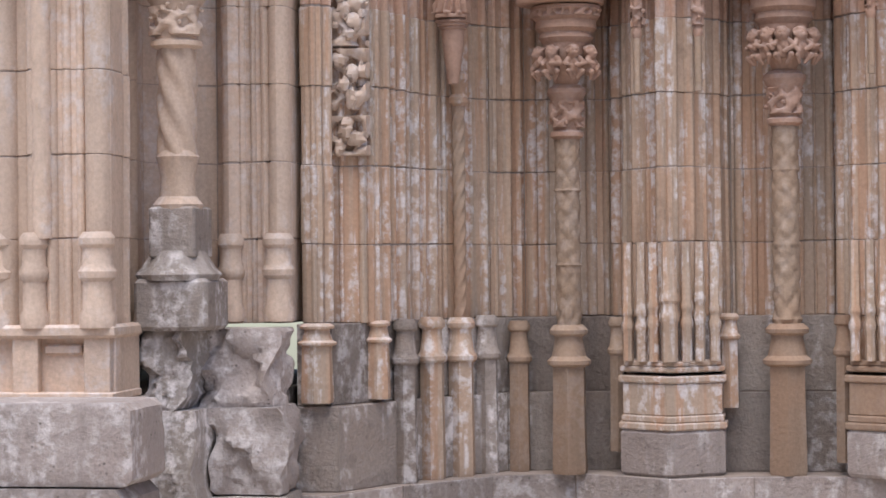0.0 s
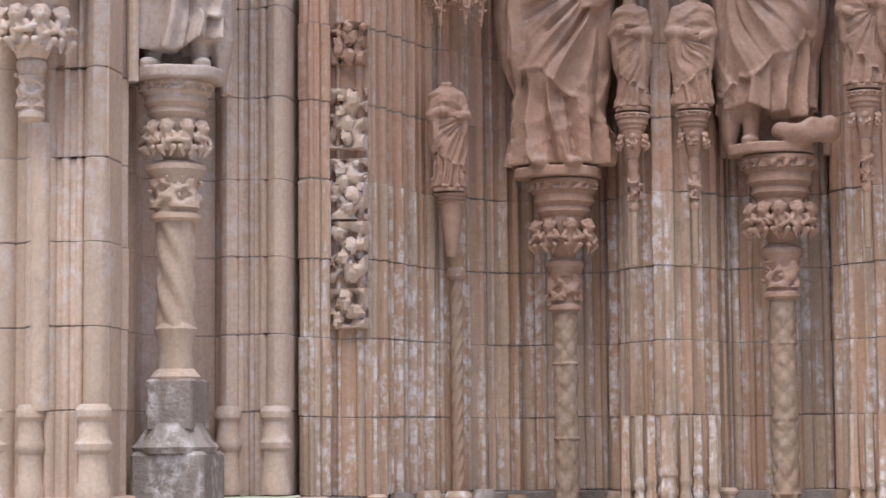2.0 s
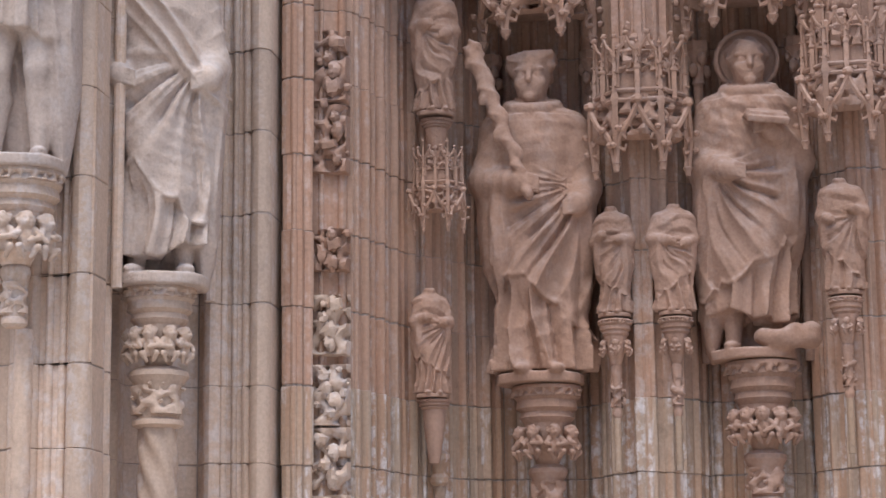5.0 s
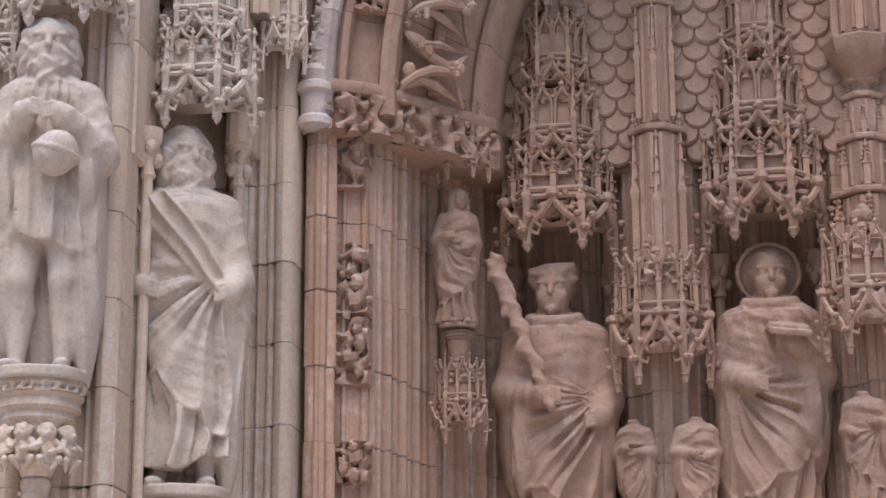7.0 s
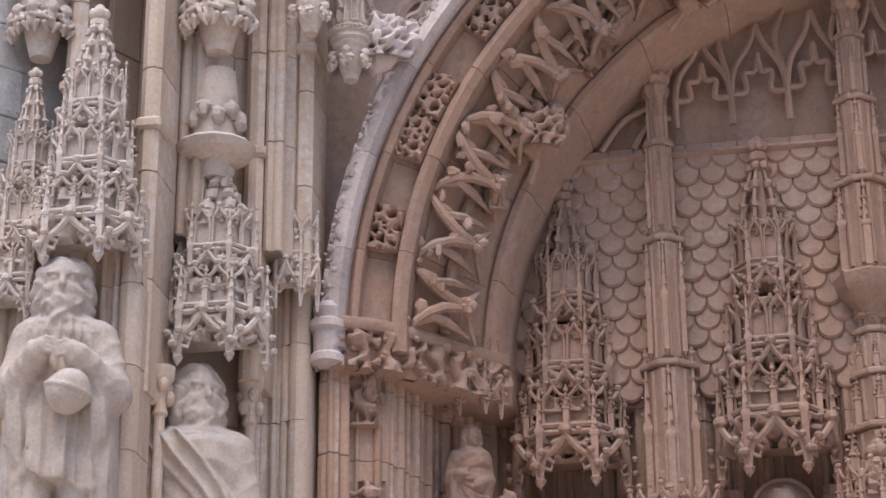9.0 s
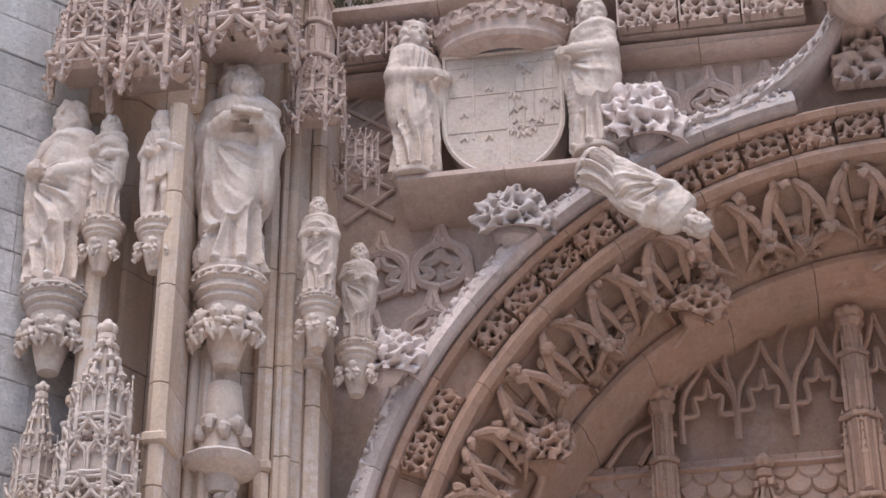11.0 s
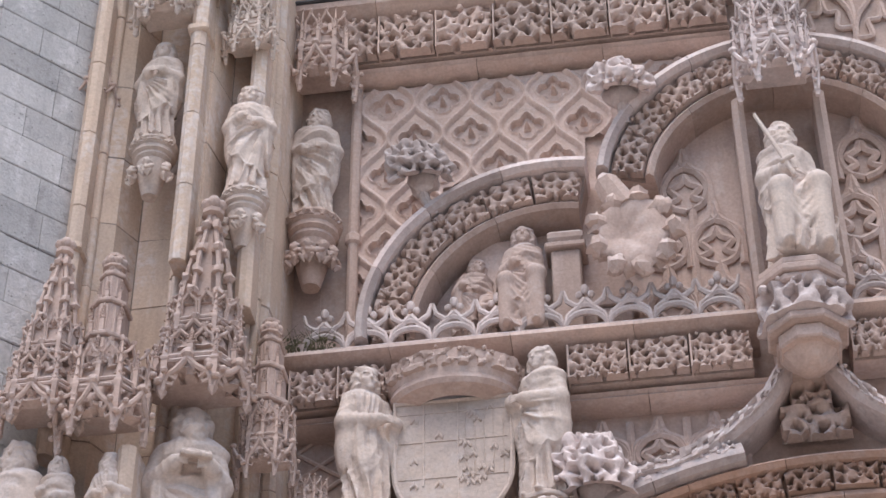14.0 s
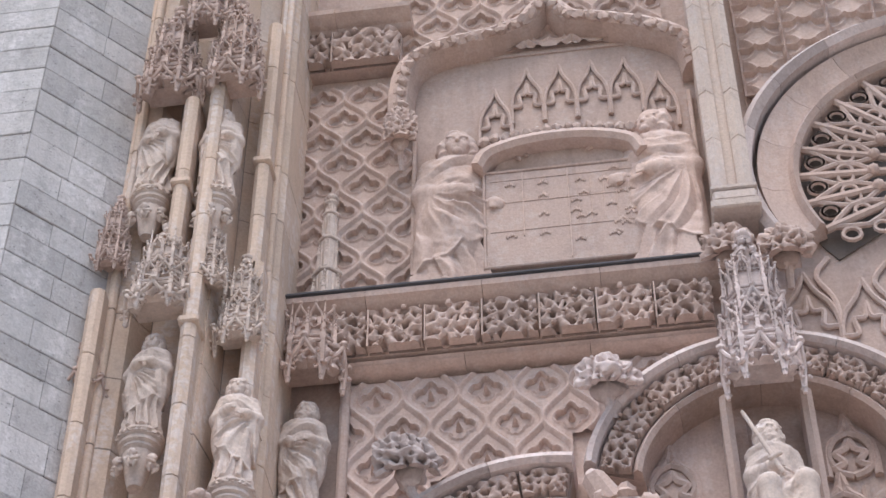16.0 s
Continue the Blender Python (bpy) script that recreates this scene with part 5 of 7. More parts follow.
# column foot in the niche
b = thing("pedestal", -3.11, 10.42, 1.3, "worn grey column pedestal in the niche", "pedestal")
part("block", Shape().block(-0.19, 0.19, -0.16, 0.25, 0, 0.26, 0.02).block(-0.12, 0.12, -0.12, 0.2, 0.36, 0.62, 0.012), DAMP, b)
part("skirt", Shape().lathe(0, 0, [(0.2, 0.25), (0.22, 0.28), (0.19, 0.31), (0.13, 0.4)], 8, turn=0.39), DAMP, b)
part("bell", Shape().lathe(0, 0, [(0.12, 0.6), (0.128, 0.63), (0.095, 0.67), (0.085, 0.76), (0.1, 0.84), (0.11, 0.87), (0.09, 0.9)], 16), PIER, b)
# twisted ochre shaft in the jamb
tw_s = Shape()
tw_s.grid([[(0.034 * (1 + 0.13 * math.cos(4 * (a - zz * 16))) * math.cos(a), 0.034 * (1 + 0.13 * math.cos(4 * (a - zz * 16))) * math.sin(a), zz) for a in [6.2832 * i / 24 for i in range(24)]] for zz in [1.22 * j / 120 for j in range(121)]], True)
b = thing("twisted_shaft", -1.93, 11.98, 1.31, "twisted ochre colonnette in the jamb", "colonnette")
part("shaft", tw_s, OCHRE, b)
part("capital", Shape().lathe(0, 0, [(0.035, 1.2), (0.055, 1.22), (0.055, 1.25), (0.04, 1.27), (0.045, 1.33), (0.06, 1.35), (0.06, 1.38), (0.04, 1.4)], 12), JAMB, b)

# canopies in the portal
canopy(-1.34, 12.1, 5.08, 0.64, 1.95, ROSE, "tall rose stone canopy with an openwork spire", 101, tiers=3)
canopy(-0.14, 12.1, 5.08, 0.66, 2.12, ROSE, "tall rose stone canopy with pierced storeys", 102, tiers=3)
canopy(-0.745, 12.0, 4.24, 0.52, 0.85, ROSE, "low pierced canopy over two small figures", 103, tiers=1)
canopy(0.42, 11.9, 4.34, 0.48, 0.8, ROSE, "pierced canopy on the next clustered shaft", 104, tiers=1)
canopy(-1.86, 11.78, 5.47, 0.3, 0.44, ROSE, "little pierced canopy at the impost", 105, tiers=1, spire=False)
canopy(-1.89, 11.80, 3.92, 0.28, 0.52, ROSE, "little pierced canopy over a headless figure", 106, tiers=1)
tall_pinnacle(-0.74, 12.08, 4.95, 7.75, 0.29, ROSE, "tall stepped pinnacle between two canopies", 107)
tall_pinnacle(0.46, 12.1, 5.0, 6.1, 0.36, ROSE, "clustered pinnacle shaft beside a canopy", 108)
tall_pinnacle(0.47, 12.08, 6.3, 8.2, 0.3, ROSE, "upper pinnacle on a flat bracket", 109)
solid("bracket", Shape().lathe(0.46, 12.05, [(0.05, 6.05), (0.16, 6.15), (0.2, 6.22), (0.21, 6.28), (0.18, 6.3)], 8), ROSE, "round bracket under a pinnacle", "bracket")

# side colonnettes with leafy capitals beside the large figures
for x, y, z0, z1, m in ((-1.66, 12.36, 3.2, 5.1, ROSE), (-1.05, 12.36, 3.2, 5.1, ROSE), (-0.42, 12.3, 3.2, 5.1, ROSE), (0.16, 12.3, 3.2, 5.1, ROSE), (-3.27, 10.2, 3.4, 5.35, PIER), (-2.93, 10.72, 3.4, 5.45, PIER)):
    b = thing("colonnette", x, y, z0, "slim colonnette with a leaf capital beside a niche", "colonnette", "niche colonnettes")
    h = z1 - z0
    part("shaft", Shape().lathe(0, 0, [(0.03, 0), (0.03, h * 0.86)], 10), m, b)
    s = Shape().lathe(0, 0, [(0.03, h * 0.86), (0.045, h * 0.87), (0.035, h * 0.885), (0.05, h * 0.95), (0.075, h * 0.97), (0.075, h)], 10)
    capital = part("capital", s, m, b)
    part("leaf_wreath", fused([((0.052 * math.cos(i * 1.05), 0.052 * math.sin(i * 1.05), h * (0.91 + 0.035 * (i % 2))), (0.026, 0.026, 0.04)) for i in range(12)]), m, capital)

# carved strip beside the round shaft
for k, (z0, z1, kind) in enumerate(((2.20, 2.42, 0), (2.44, 2.78, 1), (2.78, 3.12, 1), (3.16, 3.5, 0), (3.62, 3.86, 2), (4.16, 4.55, 1), (4.56, 4.98, 1), (5.42, 5.7, 1))):
    rg = random.Random(200 + k)
    b = thing("carved_relief", -2.49, 11.2, z0, "worn carved foliage and beasts on the jamb strip", "relief", "reliefs on the jamb strip")
    s = Shape()
    h = z1 - z0
    pierced(s, flat(0, -0.01, 0), 0.2, h, 0.016, 0.05, 120, rg, 0.36, 0.5)
    for i in range(4):
        s.blob((rg.uniform(0.04, 0.15), -0.02, h * (0.2 + 0.2 * i)), rg.uniform(0.03, 0.05), 0.045, rg.uniform(0.03, 0.06), 9, 7, 0.7, k + i, 14)
    part("carving", s, ROSE if z0 > 3.3 else PIER, b)

# impost band along the splay
imp = [(-2.64, 10.98), (-2.46, 11.0), (-2.28, 11.1), (-2.12, 11.26), (-1.95, 11.48), (-1.78, 11.7), (-1.66, 11.84)]
b = thing("impost", -2.64, 10.98, 5.5, "carved impost band under the great arch", "impost")
part("bed", Shape().prism([(x + 2.64, y - 10.93) for x, y in imp] + [(1.02, 1.4), (0, 1.4)], 0.08, 0.34, 0.012), ROSE, b)
part("abacus", Shape().prism([(x + 2.64, y - 11.02) for x, y in imp] + [(1.02, 1.4), (0, 1.4)], 0.3, 0.37, 0.012), ROSE, b)
for k, ((xa, ya), (xb, yb)) in enumerate(zip(imp, imp[1:])):
    rg = random.Random(300 + k)
    e = Vector((xb - xa, yb - ya, 0))
    length = e.length
    e.normalize()
    s = Shape()
    pierced(s, lambda u, v: (Vector((xa + 2.64, ya - 10.99, 0.07)) + e * u + Vector((0, 0, v)), e, Vector((0, 0, 1)), Vector((e.y, -e.x, 0))), length, 0.24, 0.02, 0.06, 140, rg, 0.32, 0.4)
    part("leaf_carving", s, ROSE, b)
s = Shape()
pierced(s, flat(0.12, 0.2, -0.22), 0.2, 0.32, 0.02, 0.055, 120, random.Random(9), 0.35, 0.3)
part("hanging_leaf", s, ROSE, b)
b = thing("shaft_capital", -2.57, 11.0, 5.58, "ringed capital of the round corner shaft", "capital")
part("ringed_bell", Shape().lathe(0, 0, [(0.06, 0), (0.1, 0.02), (0.1, 0.06), (0.08, 0.08), (0.085, 0.2), (0.11, 0.22), (0.11, 0.26), (0.075, 0.28), (0.085, 0.34), (0.06, 0.38)], 14), WORN, b)

# ---- back wall of the arch: scales and tracery ----
sc = Shape()
pts = [(-0.5, 0.62), (-0.5, 0.1)] + [(-0.5 * math.cos(math.pi * i / 8), -0.5 * math.sin(math.pi * i / 8)) for i in range(1, 8)] + [(0.5, 0.1), (0.5, 0.62)]
w = 0.162
front = [(x * w, -0.024 + 0.02 * (z + 0.5) * 1.6, z * w) for x, z in pts]
edge = [(x * w * 0.9, -0.036 + 0.02 * (z + 0.5) * 1.6, z * w * 0.9 + 0.006) for x, z in pts]
rear = [(x * w, 0.03, z * w) for x, z in pts]
n = len(pts)
sc.add(rear + front + edge, [(i, (i + 1) % n, (i + 1) % n + n, i + n) for i in range(n)] + [(i + n, (i + 1) % n + n, (i + 1) % n + 2 * n, i + 2 * n) for i in range(n)] + [tuple(range(2 * n, 3 * n))])
scale_mesh = sc.mesh("scale", ROSE)
b = thing("wall_scales", -1.7, 12.16, 5.62, "wall carved with overlapping fish scales inside the arch", "wall", kind="structure")
part("bed", Shape().block(-0.05, 3.2, 0.03, 0.12, 0, 1.7, 0.004), ROSE, b)
for j in range(15):
    z = 0.1 + 0.106 * j
    for i in range(19):
        x = 0.08 + 0.16 * i + (0.08 if j % 2 else 0)
        r = math.hypot(x - 1.7 - CX, z + 5.62 - CZ)
        if z + 5.62 < CZ or r < 2.6:
            part("scale", scale_mesh, ROSE, b).location = (x, -0.004 * (j % 2), z)
cornice(-1.35, 1.5, 12.2, 7.2, [(0, 0), (-0.06, 0.01), (-0.09, 0.03), (-0.07, 0.05), (-0.04, 0.07), (0, 0.08)], ROSE, "thin moulding over the scaled wall")


def ogival(cx, cz, w, h):
    """One light of flowing tracery: an ogee hood, two lobes and a leaf drop."""
    a, b = w / 2, h
    out = []
    for q in (-1, 1):
        out.append([(cx + q * a, cz), (cx + q * a, cz + b * 0.35), (cx + q * a * 0.8, cz + b * 0.58), (cx + q * a * 0.3, cz + b * 0.78), (cx, cz + b)])
        out.append([(cx + q * a * 0.95, cz + b * 0.3), (cx + q * a * 0.45, cz + b * 0.32), (cx + q * a * 0.5, cz + b * 0.5), (cx + q * a * 0.12, cz + b * 0.52), (cx, cz + b * 0.7)])
    return out


st = []
for i, x in enumerate((-0.45, -0.1, 0.25, 0.62)):
    st += ogival(x, 7.42, 0.34, 0.62 + 0.06 * i)
    st.append([(x + 0.17, 7.42), (x + 0.17, 7.7), (x + 0.12, 8.0), (x + 0.2, 8.2 + 0.03 * i)])
st += [[(-1.1, 7.3), (-0.95, 7.5), (-0.75, 7.62), (-0.62, 7.9)], [(-0.9, 7.3), (-0.8, 7.45), (-0.66, 7.5)]]
tracery("tracery_panel", st, 12.16, 0.02, ROSE, "blind flowing tracery at the head of the arch")

# ---- great arch: carved bands ----
s_kinds = []
for k in range(4):
    b = thing("leaf_band", CX, 11.1, CZ, "pierced curling leaves in the arch hollow", "carving", "leaf carving in the arch hollow")
    for j in ((1, 3, 4, 6) if k == 0 else range(7)):
        a0 = 176 - (k * 7 + j) * 5.3
        s = Shape()
        pierced(s, (lambda f: lambda u, v: (lambda r: (r[0] - Vector((CX, 11.1, CZ)), r[1], r[2], r[3]))(f(u, v)))(ringband(CX, CZ, 3.08, 11.1, a0)), 0.27, 0.19, 0.011, 0.03, 220, random.Random(400 + k * 9 + j), 0.3, 0.4, 1500)
        part("leaf", s, ROSE, b)


def on_soffit(r, a, lift=0.05):
    y = 11.28 + (2.99 - r) / 0.38 * 0.5
    return Vector((CX + r * math.cos(radians(a)), y - lift * 0.8, CZ + r * math.sin(radians(a)) - 0)) - Vector((math.cos(radians(a)), 0, math.sin(radians(a)))) * lift * 0.6


rl = random.Random(77)
for k in range(20):
    a = 175 - k * 8.4
    b = thing("arch_tracery", *on_soffit(2.85, a), "branching cusped tracery springing across the arch soffit", "tracery", "tracery units on the arch")
    o = b.location
    for q in (-1, 1):
        line = [on_soffit(3.0, a + q * 3.9, 0.02), on_soffit(2.99, a + q * 3.0, 0.06), on_soffit(2.955, a + q * 1.9, 0.1), on_soffit(2.89, a + q * 0.75, 0.13), on_soffit(2.79, a, 0.15)]
        s = Shape().tube([p - o for p in line], [0.016, 0.026, 0.032, 0.034, 0.03], 8)
        for i, d in ((1, 1.6), (2, 1.8)):
            p = line[i] - o
            tip = on_soffit(2.99 - 0.12 * i, a + q * (4.4 - 2.2 * (i - 1)) - q * d * 1.6 if i == 1 else a + q * 3.2, 0.1) - o
            s.tube([p, (p + tip) / 2 + Vector((0, -0.02, 0.01)), tip], [0.026, 0.03, 0.006], 6)
        for i in range(3):
            w = rl.uniform(0.2, 3.8)
            p = line[int(w)].lerp(line[int(w) + 1], w % 1) - o + Vector((rl.uniform(-0.05, 0.05), rl.uniform(-0.05, 0.0), rl.uniform(-0.05, 0.05)))
            s.blob(p, rl.uniform(0.02, 0.045), rl.uniform(0.015, 0.03), rl.uniform(0.02, 0.05), 8, 6, 0.6, rl.random() * 50, 24.0)
        part("branch", s, ROSE, b)
    s = Shape()
    for q in (-1, 1):
        line = [on_soffit(2.79, a, 0.15), on_soffit(2.76, a + q * 1.7, 0.12), on_soffit(2.71, a + q * 3.4, 0.06)]
        s.tube([p - o for p in line], [0.03, 0.024, 0.014], 6)
    c = on_soffit(2.785, a, 0.17) - o
    for q in range(4):
        s.blob(c + Vector((0.028 * math.cos(q * 1.57), -0.02, 0.028 * math.sin(q * 1.57))), 0.032, 0.032, 0.032, 8, 6, 0.3, k + q)
    part("knob", s, ROSE, b)
b = thing("arch_rod", CX, 11.4, CZ, "thin round rod running behind the arch tracery", "arch moulding")
for i in range(14):
    s = Shape().tube([on_soffit(2.84, 178 - 12 * i - 2.4 * j, 0.035) - b.location for j in range(6)], 0.034, 8)
    part("rod_stone", s, ROSE, b)
for k, (a, h) in enumerate(((164.5, 0.5), (136.5, 0.5), (108, 0.5), (80, 0.5))):
    p = on_soffit(2.74, a - 4, 0.1)
    fg = figure("statuette", p.x, p.y, p.z - 0.02, h, "small rose stone figure standing within the arch band", ROSE, 500 + k, 0, "figures in the arch band", False, beard=False)
    fg.rotation_euler = (0, radians((164 - a) * 0.9), radians(10))
    p = on_soffit(2.72, a - 15, 0.12)
    cl = leaf_clump(p.x, p.y, p.z - 0.2, 0.36, 0.42, ROSE, "dense pierced canopy carving hanging in the arch band", 520 + k, 0.2, "hanging canopies in the arch band")
    cl.rotation_euler = (0, radians((164 - a) * 0.9), 0)

for k in range(9):
    a = 152 - k * 14.2
    b = thing("soffit_carving", CX, 11.4, CZ, "knotted leaf carving along the arch soffit", "carving", "leaf carving on the soffit")
    s = Shape()
    org = Vector((CX, 11.4, CZ))
    pierced(s, lambda u, v: (on_soffit(2.66 + v * 0.62, a - math.degrees(u / 2.7), 0.05 + 0.03 * math.sin(u * 21)) - org, Vector((math.sin(radians(a)), 0, -math.cos(radians(a)))), Vector((math.cos(radians(a)), -0.8, math.sin(radians(a)))).normalized(), Vector((-math.cos(radians(a)) * 0.7, -0.7, -math.sin(radians(a)) * 0.7))), 0.3 if k % 3 else 0.4, 0.3, 0.016, 0.05, 120, random.Random(700 + k), 0.3, 0.6, 600)
    part("leaf", s, ROSE, b)

# ogee crest of the hood
for pts in ([(-0.42, 9.02), (-0.1, 9.10), (0.18, 9.28), (0.42, 9.5), (0.58, 9.76), (0.72, 10.0)], [(0.72, 10.0), (0.86, 9.72), (1.02, 9.48), (1.26, 9.3), (1.6, 9.16)]):
    s = Shape().bent(path_of(pts), [(-0.06, 11.34), (-0.06, 11.0), (-0.02, 10.95), (0.04, 10.97), (0.07, 11.04), (0.07, 11.34)])
    pierced(s, (lambda c: lambda u, v: (Vector((c[min(int(u / 1.35 * len(c)), len(c) - 1)].x, 10.95, c[min(int(u / 1.35 * len(c)), len(c) - 1)].y + v - 0.05)), Vector((1, 0, 0)), Vector((0, 0, 1)), Vector((0, -1, 0))))(curve(pts)), 1.3, 0.12, 0.015, 0.035, 160, random.Random(31), 0.35, 0.6)
    solid("arch_crest", s, WORN, "lichen-grey ogee crest rising from the arch hood", "arch moulding", "ogee crest")
s = Shape()
pierced(s, flat(0.5, 11.12, 9.28), 0.44, 0.24, 0.02, 0.05, 160, random.Random(32), 0.32, 0.3)
pierced(s, flat(0.58, 11.12, 9.5), 0.26, 0.2, 0.02, 0.045, 90, random.Random(33), 0.32, 0.3)
solid("leaf_infill", s, UPPER, "pierced leaf infill under the ogee crest", "carving")
for k in range(5):
    s = Shape()
    pierced(s, ringband(CX, CZ, 3.36, 10.97, 178 - k * 15.5), 0.9, 0.09, 0.012, 0.03, 200, random.Random(40 + k), 0.38, 0.6)
    solid("hood_leaf", s, WORN, "worn leaf trail on the arch hood", "carving", "leaf trail on the hood")

# ---- left pier: canopies, figures and consoles ----
canopy(-3.58, 9.80, 5.74, 0.58, 1.5, PALE, "pale canopy with clustered pinnacles over the orb bearer", 111, tiers=3)
canopy(-3.05, 10.42, 5.38, 0.56, 1.15, PALE, "pale ogee canopy over the mantled figure", 112, tiers=2)
canopy(-2.74, 10.86, 5.86, 0.28, 0.6, PALE, "narrow canopy on the pier edge", 113, tiers=1)
canopy(-3.98, 9.95, 5.5, 0.4, 1.5, PALE, "weathered canopy at the pier's outer edge", 114, tiers=3)
tall_pinnacle(-2.76, 10.9, 6.4, 7.9, 0.16, PALE, "slender crocketed pinnacle up the pier edge", 115)
b = thing("figure_support", -3.08, 10.40, 6.5, "ringed stalk carrying a corbel above a canopy", "support")
part("stalk", Shape().lathe(0, 0, [(0.08, 0), (0.09, 0.1), (0.2, 0.14), (0.23, 0.18), (0.21, 0.2), (0.12, 0.22), (0.1, 0.42), (0.12, 0.5), (0.1, 0.66)], 14), PALE, b)
s = Shape()
for i in range(10):
    s.blob((0.13 * math.cos(i * 0.63), 0.13 * math.sin(i * 0.63), 0.34 + 0.05 * (i % 2)), 0.045, 0.045, 0.05, 7, 5, 0.6, i)
part("leaf_edge", s, PALE, b)
MIDF = "figures on the upper pier"
figure("statue", -3.05, 10.30, 7.80, 1.47, "large pale statue of a bearded reader with an open book", PALE, 81, 10, MIDF, book=(0.05, -0.16, 0.66), gaze=0.3, nod=0.4, side=-1, rh=(0.1, -0.15, 0.63), lh=(-0.02, -0.15, 0.65))
corbel(-3.06, 10.32, 7.80, 0.46, 0.2, 0.36, PALE, "round corbel with pierced basket carving", seed=21)
for x, y, z, h, sd, lab in ((-3.75, 10.02, 8.09, 0.72, 82, "small pale saint holding a cloth"), (-3.42, 10.02, 8.06, 0.74, 83, "small pale soldier saint in a short tunic"), (-2.58, 10.5, 7.74, 0.66, 84, "small pale bearded saint on a ringed corbel"), (-2.4, 10.75, 7.55, 0.66, 85, "small pale saint in the pier's shadowed corner")):
    figure("statuette", x, y, z, h, lab, PALE, sd, (x + 3) * 12, MIDF, False, tunic=sd == 83)
    corbel(x, y + 0.02, z, 0.27, 0.12, 0.2, PALE, "small ringed corbel with carved shapes", seed=sd, heads=3)
figure("statue", -4.02, 10.05, 7.66, 1.28, "tall pale bearded saint at the pier's outer edge", PALE, 86, -14, MIDF)
corbel(-4.0, 10.05, 7.66, 0.4, 0.16, 0.34, PALE, "pierced basket corbel at the pier's outer edge", seed=26)
canopy(-3.88, 9.98, 8.98, 0.5, 1.45, UPPER, "warm stone canopy with pierced parapet", 121, tiers=2, share=0.6)
canopy(-3.0, 10.22, 9.20, 0.62, 1.65, UPPER, "warm stone canopy with a tall grey spire", 122, tiers=2, share=0.55)
canopy(-3.5, 10.0, 8.84, 0.52, 0.62, UPPER, "low double canopy between two small saints", 123, tiers=1, spire=False)
canopy(-2.62, 10.5, 8.82, 0.34, 0.5, UPPER, "small battlemented canopy over a saint", 124, tiers=1, spire=False)
canopy(-2.42, 10.8, 8.6, 0.24, 0.4, UPPER, "narrow canopy in the corner", 125, tiers=1, spire=False)
tall_pinnacle(-3.58, 10.1, 9.4, 10.35, 0.26, UPPER, "stepped pinnacle with a flat moulded cap", 126)
tall_pinnacle(-2.66, 10.6, 9.2, 10.1, 0.24, UPPER, "pinnacle with a flat cap at the pier edge", 127)
for x, y, z, h, sd, lab in ((-3.48, 10.30, 11.55, 0.95, 91, "pale headless-looking saint high on the pier"), (-2.86, 10.45, 11.14, 0.98, 92, "pale robed figure turned aside on the pier"), (-4.05, 10.45, 10.75, 1.0, 93, "pale robed figure at the pier's outer edge"),
                            (-3.66, 10.30, 14.08, 1.02, 94, "pale worn saint near the pier's top"), (-3.16, 10.30, 14.0, 1.0, 95, "pale saint with gathered mantle near the pier's top"),):
    figure("statuette", x, y, z, h, lab, PALE, sd, (x + 3.2) * 25, MIDF, True, headless=sd in (94,), beard=sd in (93, 95))
    corbel(x, y + 0.02, z, 0.34, 0.16, 0.28, PALE, "ringed corbel with a carved bust", seed=sd, heads=3)
for x, y, z, w, h, sd in ((-3.45, 10.22, 12.58, 0.46, 1.0, 131), (-2.9, 10.45, 12.42, 0.34, 1.0, 132), (-3.15, 10.3, 12.9, 0.3, 0.8, 133), (-3.62, 10.22, 15.06, 0.46, 1.3, 134), (-3.1, 10.22, 15.06, 0.46, 1.3, 135), (-3.36, 10.2, 15.9, 0.4, 1.2, 136), (-4.0, 10.4, 12.0, 0.34, 0.9, 137), (-3.9, 10.3, 13.2, 0.26, 0.9, 138), (-3.3, 10.2, 17.2, 0.6, 1.4, 139)):
    canopy(x, y, z, w, h, UPPER if sd > 133 else PALE, "weathered canopy high on the pier", sd, tiers=2)
for x, y, z0, z1 in ((-3.33, 10.02, 5.15, 8.85), (-2.92, 10.66, 5.4, 8.7), (-2.68, 10.84, 6.0, 9.6), (-3.8, 10.1, 6.1, 8.2), (-3.93, 10.25, 9.0, 13.0), (-3.2, 10.2, 10.4, 15.6), (-2.83, 10.5, 10.2, 13.4), (-3.4, 10.2, 13.3, 15.1), (-2.86, 10.5, 13.3, 16.4)):
    b = thing("pier_shaft", x, y, z0, "square stone shaft with stepped offsets up the pier", "shaft", "shafts up the pier")
    hh = z1 - z0
    k = max(2, int(hh / 0.6))
    for i in range(k):
        part("stone", Shape().prism([(-0.055, 0.3), (-0.055, -0.03), (-0.022, -0.06), (0.022, -0.06), (0.055, -0.03), (0.055, 0.3)], hh * i / k + 0.003, hh * (i + 1) / k - 0.003, 0.004), PIER, b)
    part("offset", Shape().block(-0.075, 0.075, -0.08, 0.2, hh * 0.4, hh * 0.4 + 0.07, 0.015), PIER, b)


